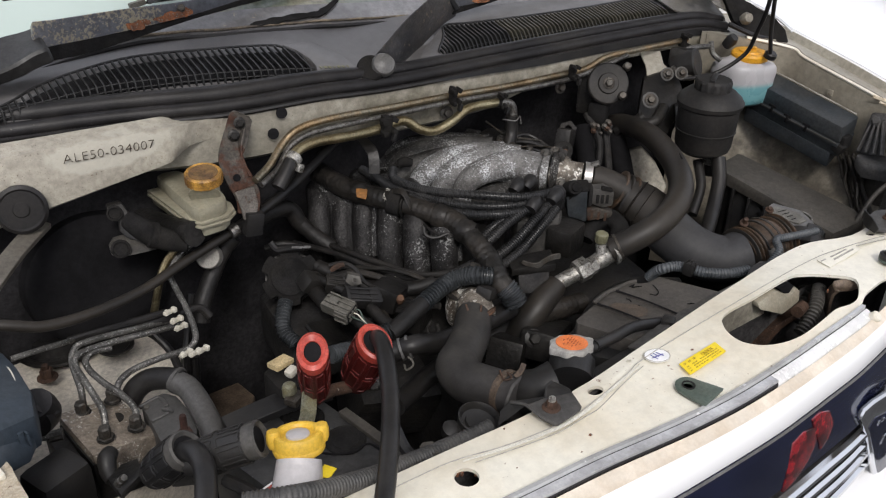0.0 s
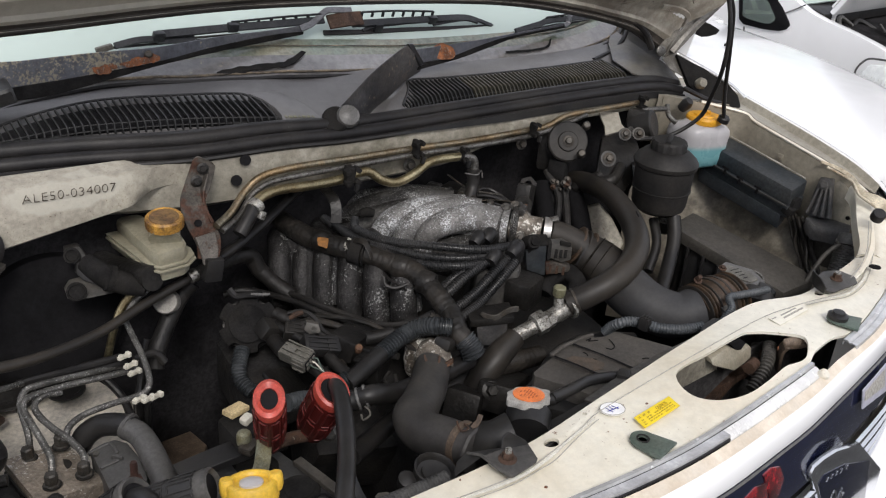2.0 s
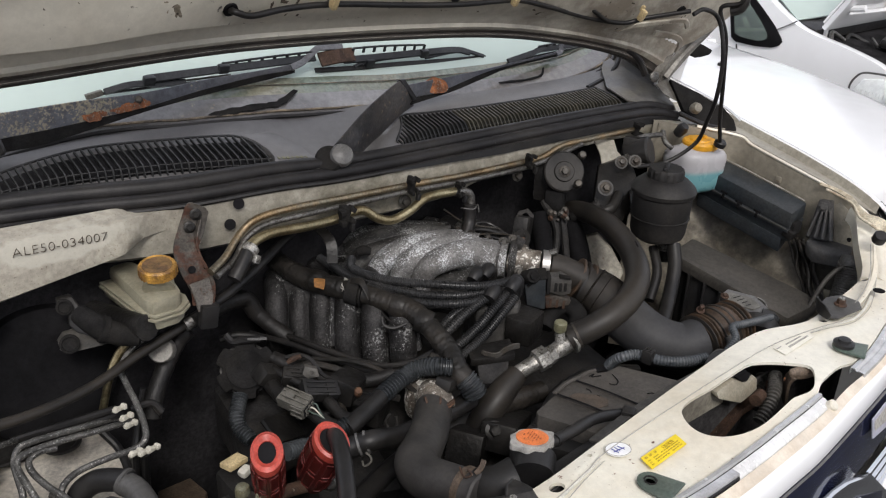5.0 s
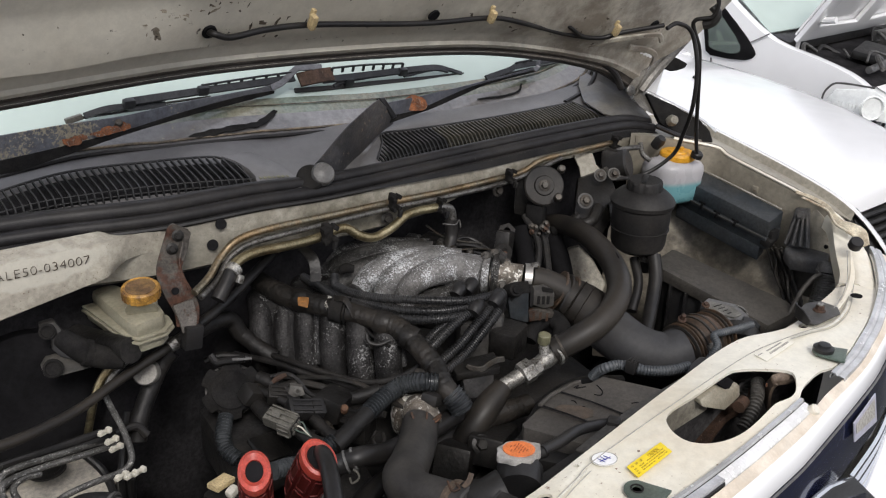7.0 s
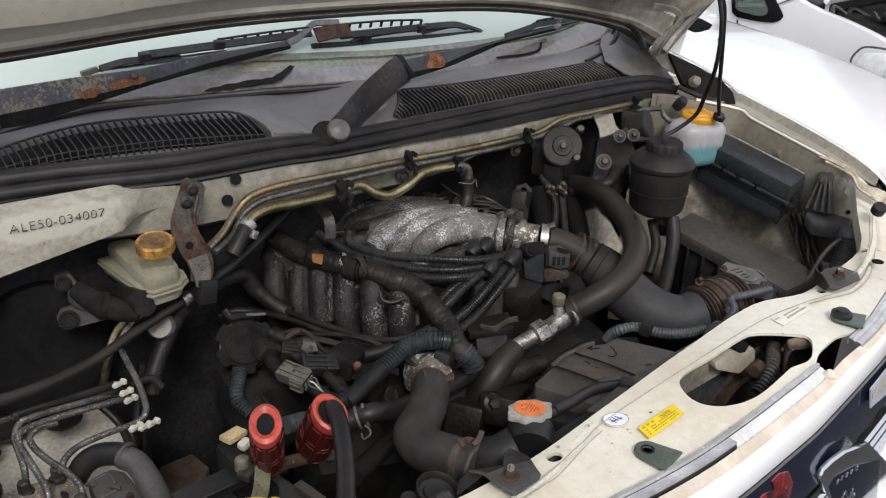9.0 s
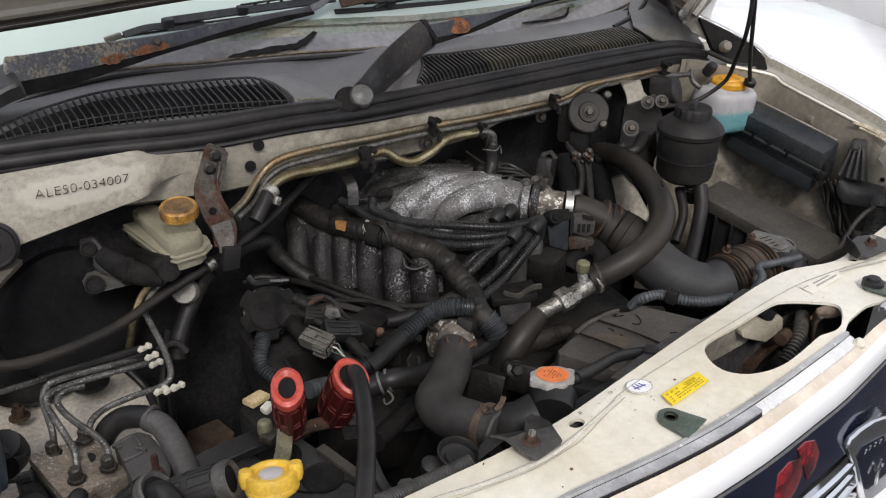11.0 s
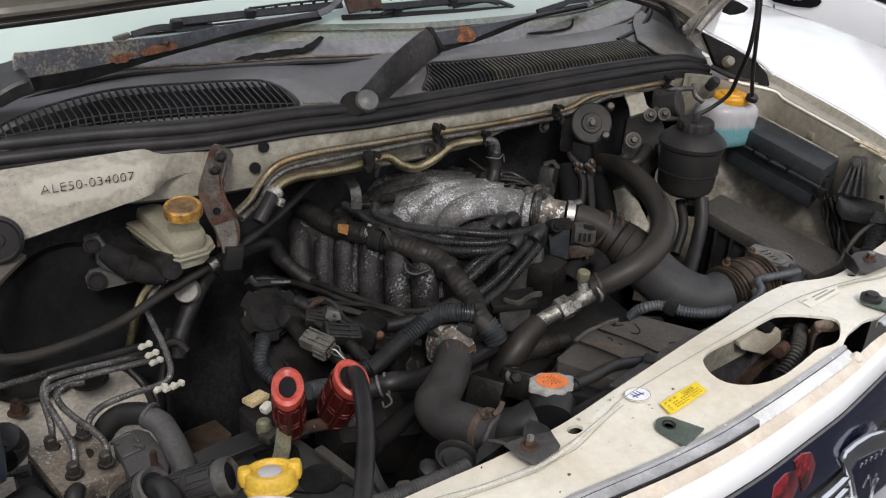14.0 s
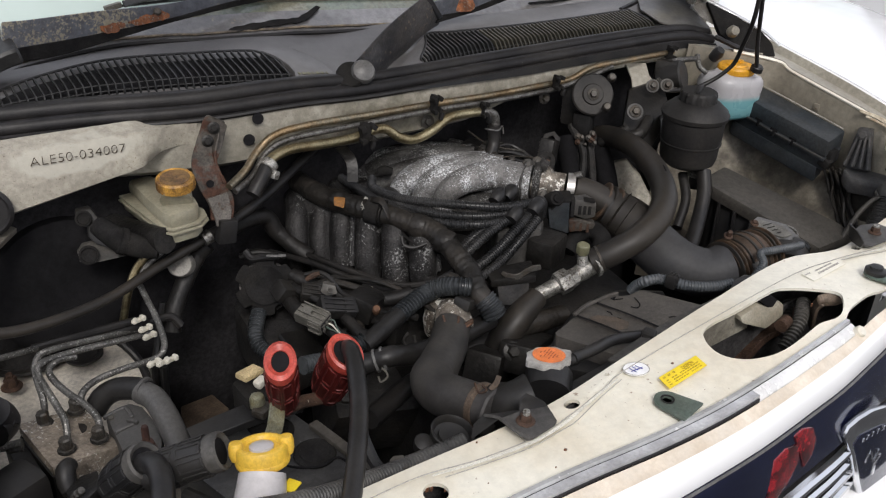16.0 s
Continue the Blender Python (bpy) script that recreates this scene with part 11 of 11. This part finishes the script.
part("window_line", slab([(4.488, 2.837, 0.849), (4.488, 2.674, 0.868), (4.488, 2.668, 0.853), (4.488, 2.829, 0.824)], (.001, 0, 0), 0), CREAM, car_b)
part("door_gap", strap([(4.492, 2.823, 0.753), (4.492, 2.806, 0.680), (4.492, 2.779, 0.568)], .008, .006, (0, 1, 0)), VOID, car_b)
part("pillar_gap", strap([(4.492, 2.590, 0.877), (4.492, 2.536, 0.907), (4.492, 2.484, 0.940)], .006, .006, (0, .3, 1)), GREYP, car_b)
part("windscreen", skin([[(NX + .06, 2.52, .93), (NX + .75, 2.44, .95), (NX + 1.44, 2.52, .93)], [(NX + .16, 3.22, 1.39), (NX + .75, 3.16, 1.40), (NX + 1.34, 3.22, 1.39)]], 0.006), SCREEN, car_b, "pale reflecting windscreen")
for k, (u, v) in enumerate(((.18, .45), (.24, .42), (.30, .40), (.22, .35), (.30, .33))):
    part("screen_mark", block((NX + .06 + 1.3 * u, 2.5 + .7 * v, .935 + .465 * v + .012), (.05, .008, .03), (0, 20 + 30 * (k % 2), 0), 0), REDRIM, car_b, "red pen mark on the glass")
part("roof", block((NX + .75, 4.0, 1.42), (1.4, 1.7, .05), (0, 0, 0), .02), BODY, car_b)
part("bay", slab([(NX + .06, 1.92, .74), (NX + 1.44, 1.92, .74), (NX + 1.44, 2.46, .84), (NX + .06, 2.46, .84)], .3, .01), FIREW, car_b, "dark engine bay")
part("bay_cover", block((NX + .6, 2.15, .82), (.4, .2, .05), (10, 0, 15), .02), BLACKP, car_b)
for k in range(10):
    cq = random.Random(k)
    ca_ = Vector((NX + cq.uniform(.1, 1.3), cq.uniform(1.96, 2.4), .80 + cq.uniform(0, .05)))
    cb_ = ca_ + Vector((cq.uniform(-.3, .3), cq.uniform(-.1, .1), cq.uniform(-.03, .05)))
    part("bay_hose", tube([ca_, ca_.lerp(cb_, .5) + Vector((0, .04, .04)), cb_], cq.uniform(.006, .014), 8), (GREYP, STEEL, BLACKP)[k % 3], car_b)
part("bay_cover", block((NX + 1.1, 2.25, .84), (.25, .2, .10), (0, 0, 0), .02), GREYP, car_b)
part("bay_hose", tube([(NX + .2, 2.0, .80), (NX + .6, 1.98, .84), (NX + 1.0, 2.02, .80)], .02, 8), GREYP, car_b)
part("scuttle", slab([(NX + .06, 2.40, .90), (NX + 1.44, 2.40, .90), (NX + 1.44, 2.52, .93), (NX + .06, 2.52, .93)], .06, .01), BLACKP, car_b)
part("front_panel", slab([(NX, 1.80, .70), (NX + 1.5, 1.80, .70), (NX + 1.5, 1.93, .74), (NX, 1.93, .74)], .4, .02), BODY, car_b)
hu = Vector((0, -0.50, 0.80))


def lid(x, up, out=0.0):
    return (x, 2.36 + hu.y * up - 0.02 * out, .90 + hu.z * up - 0.02 * out)


part("bonnet", plate([(0, 0), (1.36, 0), (1.36, .95), (0, .95)], [[(.12, .10), (.60, .08), (.60, .50), (.40, .62), (.14, .5)], [(.76, .08), (1.24, .10), (1.22, .5), (.96, .62), (.76, .50)]], .03, Matrix.Translation((NX + .07, 2.36, .90)) @ pose(0, 0, 0, 122, 0, 0), .01), BODY, car_b, "open white bonnet's frame")
part("bonnet_skin", skin([[lid(x, u, -1.5) for x in steps(NX + .07, NX + 1.43, 6)] for u in (0.02, .5, .96)], 0.01), BODY, car_b)
for hx in (NX + .16, NX + 1.32):
    part("hinge", tube([(hx, 2.40, .80), (hx, 2.40, .90), (hx, 2.36, 1.0), lid(hx, .22, 2)], .018, 10), BODY, car_b, "white hinge arm")
part("prop", tube([(NX + .5, 1.95, .78), (NX + .75, 2.0, 1.25)], .01, 8), STEEL, car_b)
part("headlamp", slab([(4.470, 2.100, 0.645), (4.490, 2.063, 0.716), (4.490, 1.871, 0.748), (4.470, 1.723, 0.695), (4.440, 1.689, 0.606), (4.440, 1.890, 0.610)], (0.10, 0.02, 0), .01), LAMP, car_b, "clear headlamp")
part("lamp_seam", strap([(4.4300, 2.0955, 0.6603), (4.4300, 2.0918, 0.6942), (4.4300, 2.0757, 0.7277), (4.4300, 2.0411, 0.7591), (4.4300, 1.9717, 0.7687), (4.4300, 1.8847, 0.7710), (4.4300, 1.8393, 0.7728)], .010, .006, (0, .6, .8), 6, .001), GREYP, car_b, "dark seam round the lamp")
for k in range(9):
    part("lamp_flute", strap([V((4.4300, 2.0597, 0.6658)).lerp(V((4.4300, 1.9131, 0.6597)), k / 8) + Vector((0, 0, .012)), V((4.4300, 2.0597, 0.6658)).lerp(V((4.4300, 1.9131, 0.6597)), k / 8) - Vector((0, 0, .012))], .004, .003, (0, 1, 0), 2, 0), LAMP, car_b)
part("lamp_ring", lathe([(.062, 0), (.065, .01), (.058, .018), (.05, .010), (0, .006)], (4.420, 1.834, 0.673), (-.6, -.8, .1), 28), LAMP, car_b, "round lamp")
for wy in (2.3, 4.9):
    for wx in (NX + .08, NX + 1.42):
        part("wheel", lathe([(.18, -.09), (.28, -.09), (.30, -.05), (.30, .05), (.28, .09), (.18, .09), (.18, -.09)], (wx, wy, .30), (1, 0, 0)), TYRE, car_b)

car_c = thing("car", (7.6, 3.5, 0), "dark saloon parked further along the row", "car")
part("body", block((7.6, 3.6, .58), (1.66, 4.2, .62), (0, 0, 0), .12), NAVY, car_c)
part("cabin", block((7.6, 4.0, 1.1), (1.3, 2.0, .55), (0, 0, 0), .18), WINDOW, car_c)
for wy in (2.4, 4.9):
    for wx in (6.85, 8.35):
        part("wheel", lathe([(.18, -.09), (.28, -.09), (.30, -.05), (.30, .05), (.28, .09), (.18, .09), (.18, -.09)], (wx, wy, .30), (1, 0, 0)), TYRE, car_c)

# Out of view; added to darken the bay and reflect in the grille.
car_d = thing("car", (0.4, -3.6, 0), "unseen dark blue estate car in front of the van, added to block low light", "car")
part("body", block((0.4, -3.4, 0.62), (1.76, 4.0, 0.72), (0, 0, 0), .10), NAVY, car_d)
part("cabin", block((0.4, -3.2, 1.18), (1.45, 3.2, .56), (0, 0, 0), .16), NAVY, car_d)
part("rear_glass", block((0.4, -1.62, 1.18), (1.2, .03, .36), (12, 0, 0), .01), WINDOW, car_d)
for sx in (-.36, 1.16):
    part("tail_lamp", block((sx, -1.40, .86), (.16, .06, .34), (0, 0, 0), .02), REDGLOSS, car_d, "red tail lamp")
for wy in (-2.1, -4.7):
    for wx in (-.38, 1.18):
        part("wheel", lathe([(.18, -.09), (.28, -.09), (.30, -.05), (.30, .05), (.28, .09), (.18, .09), (.18, -.09)], (wx, wy, .30), (1, 0, 0)), TYRE, car_d)
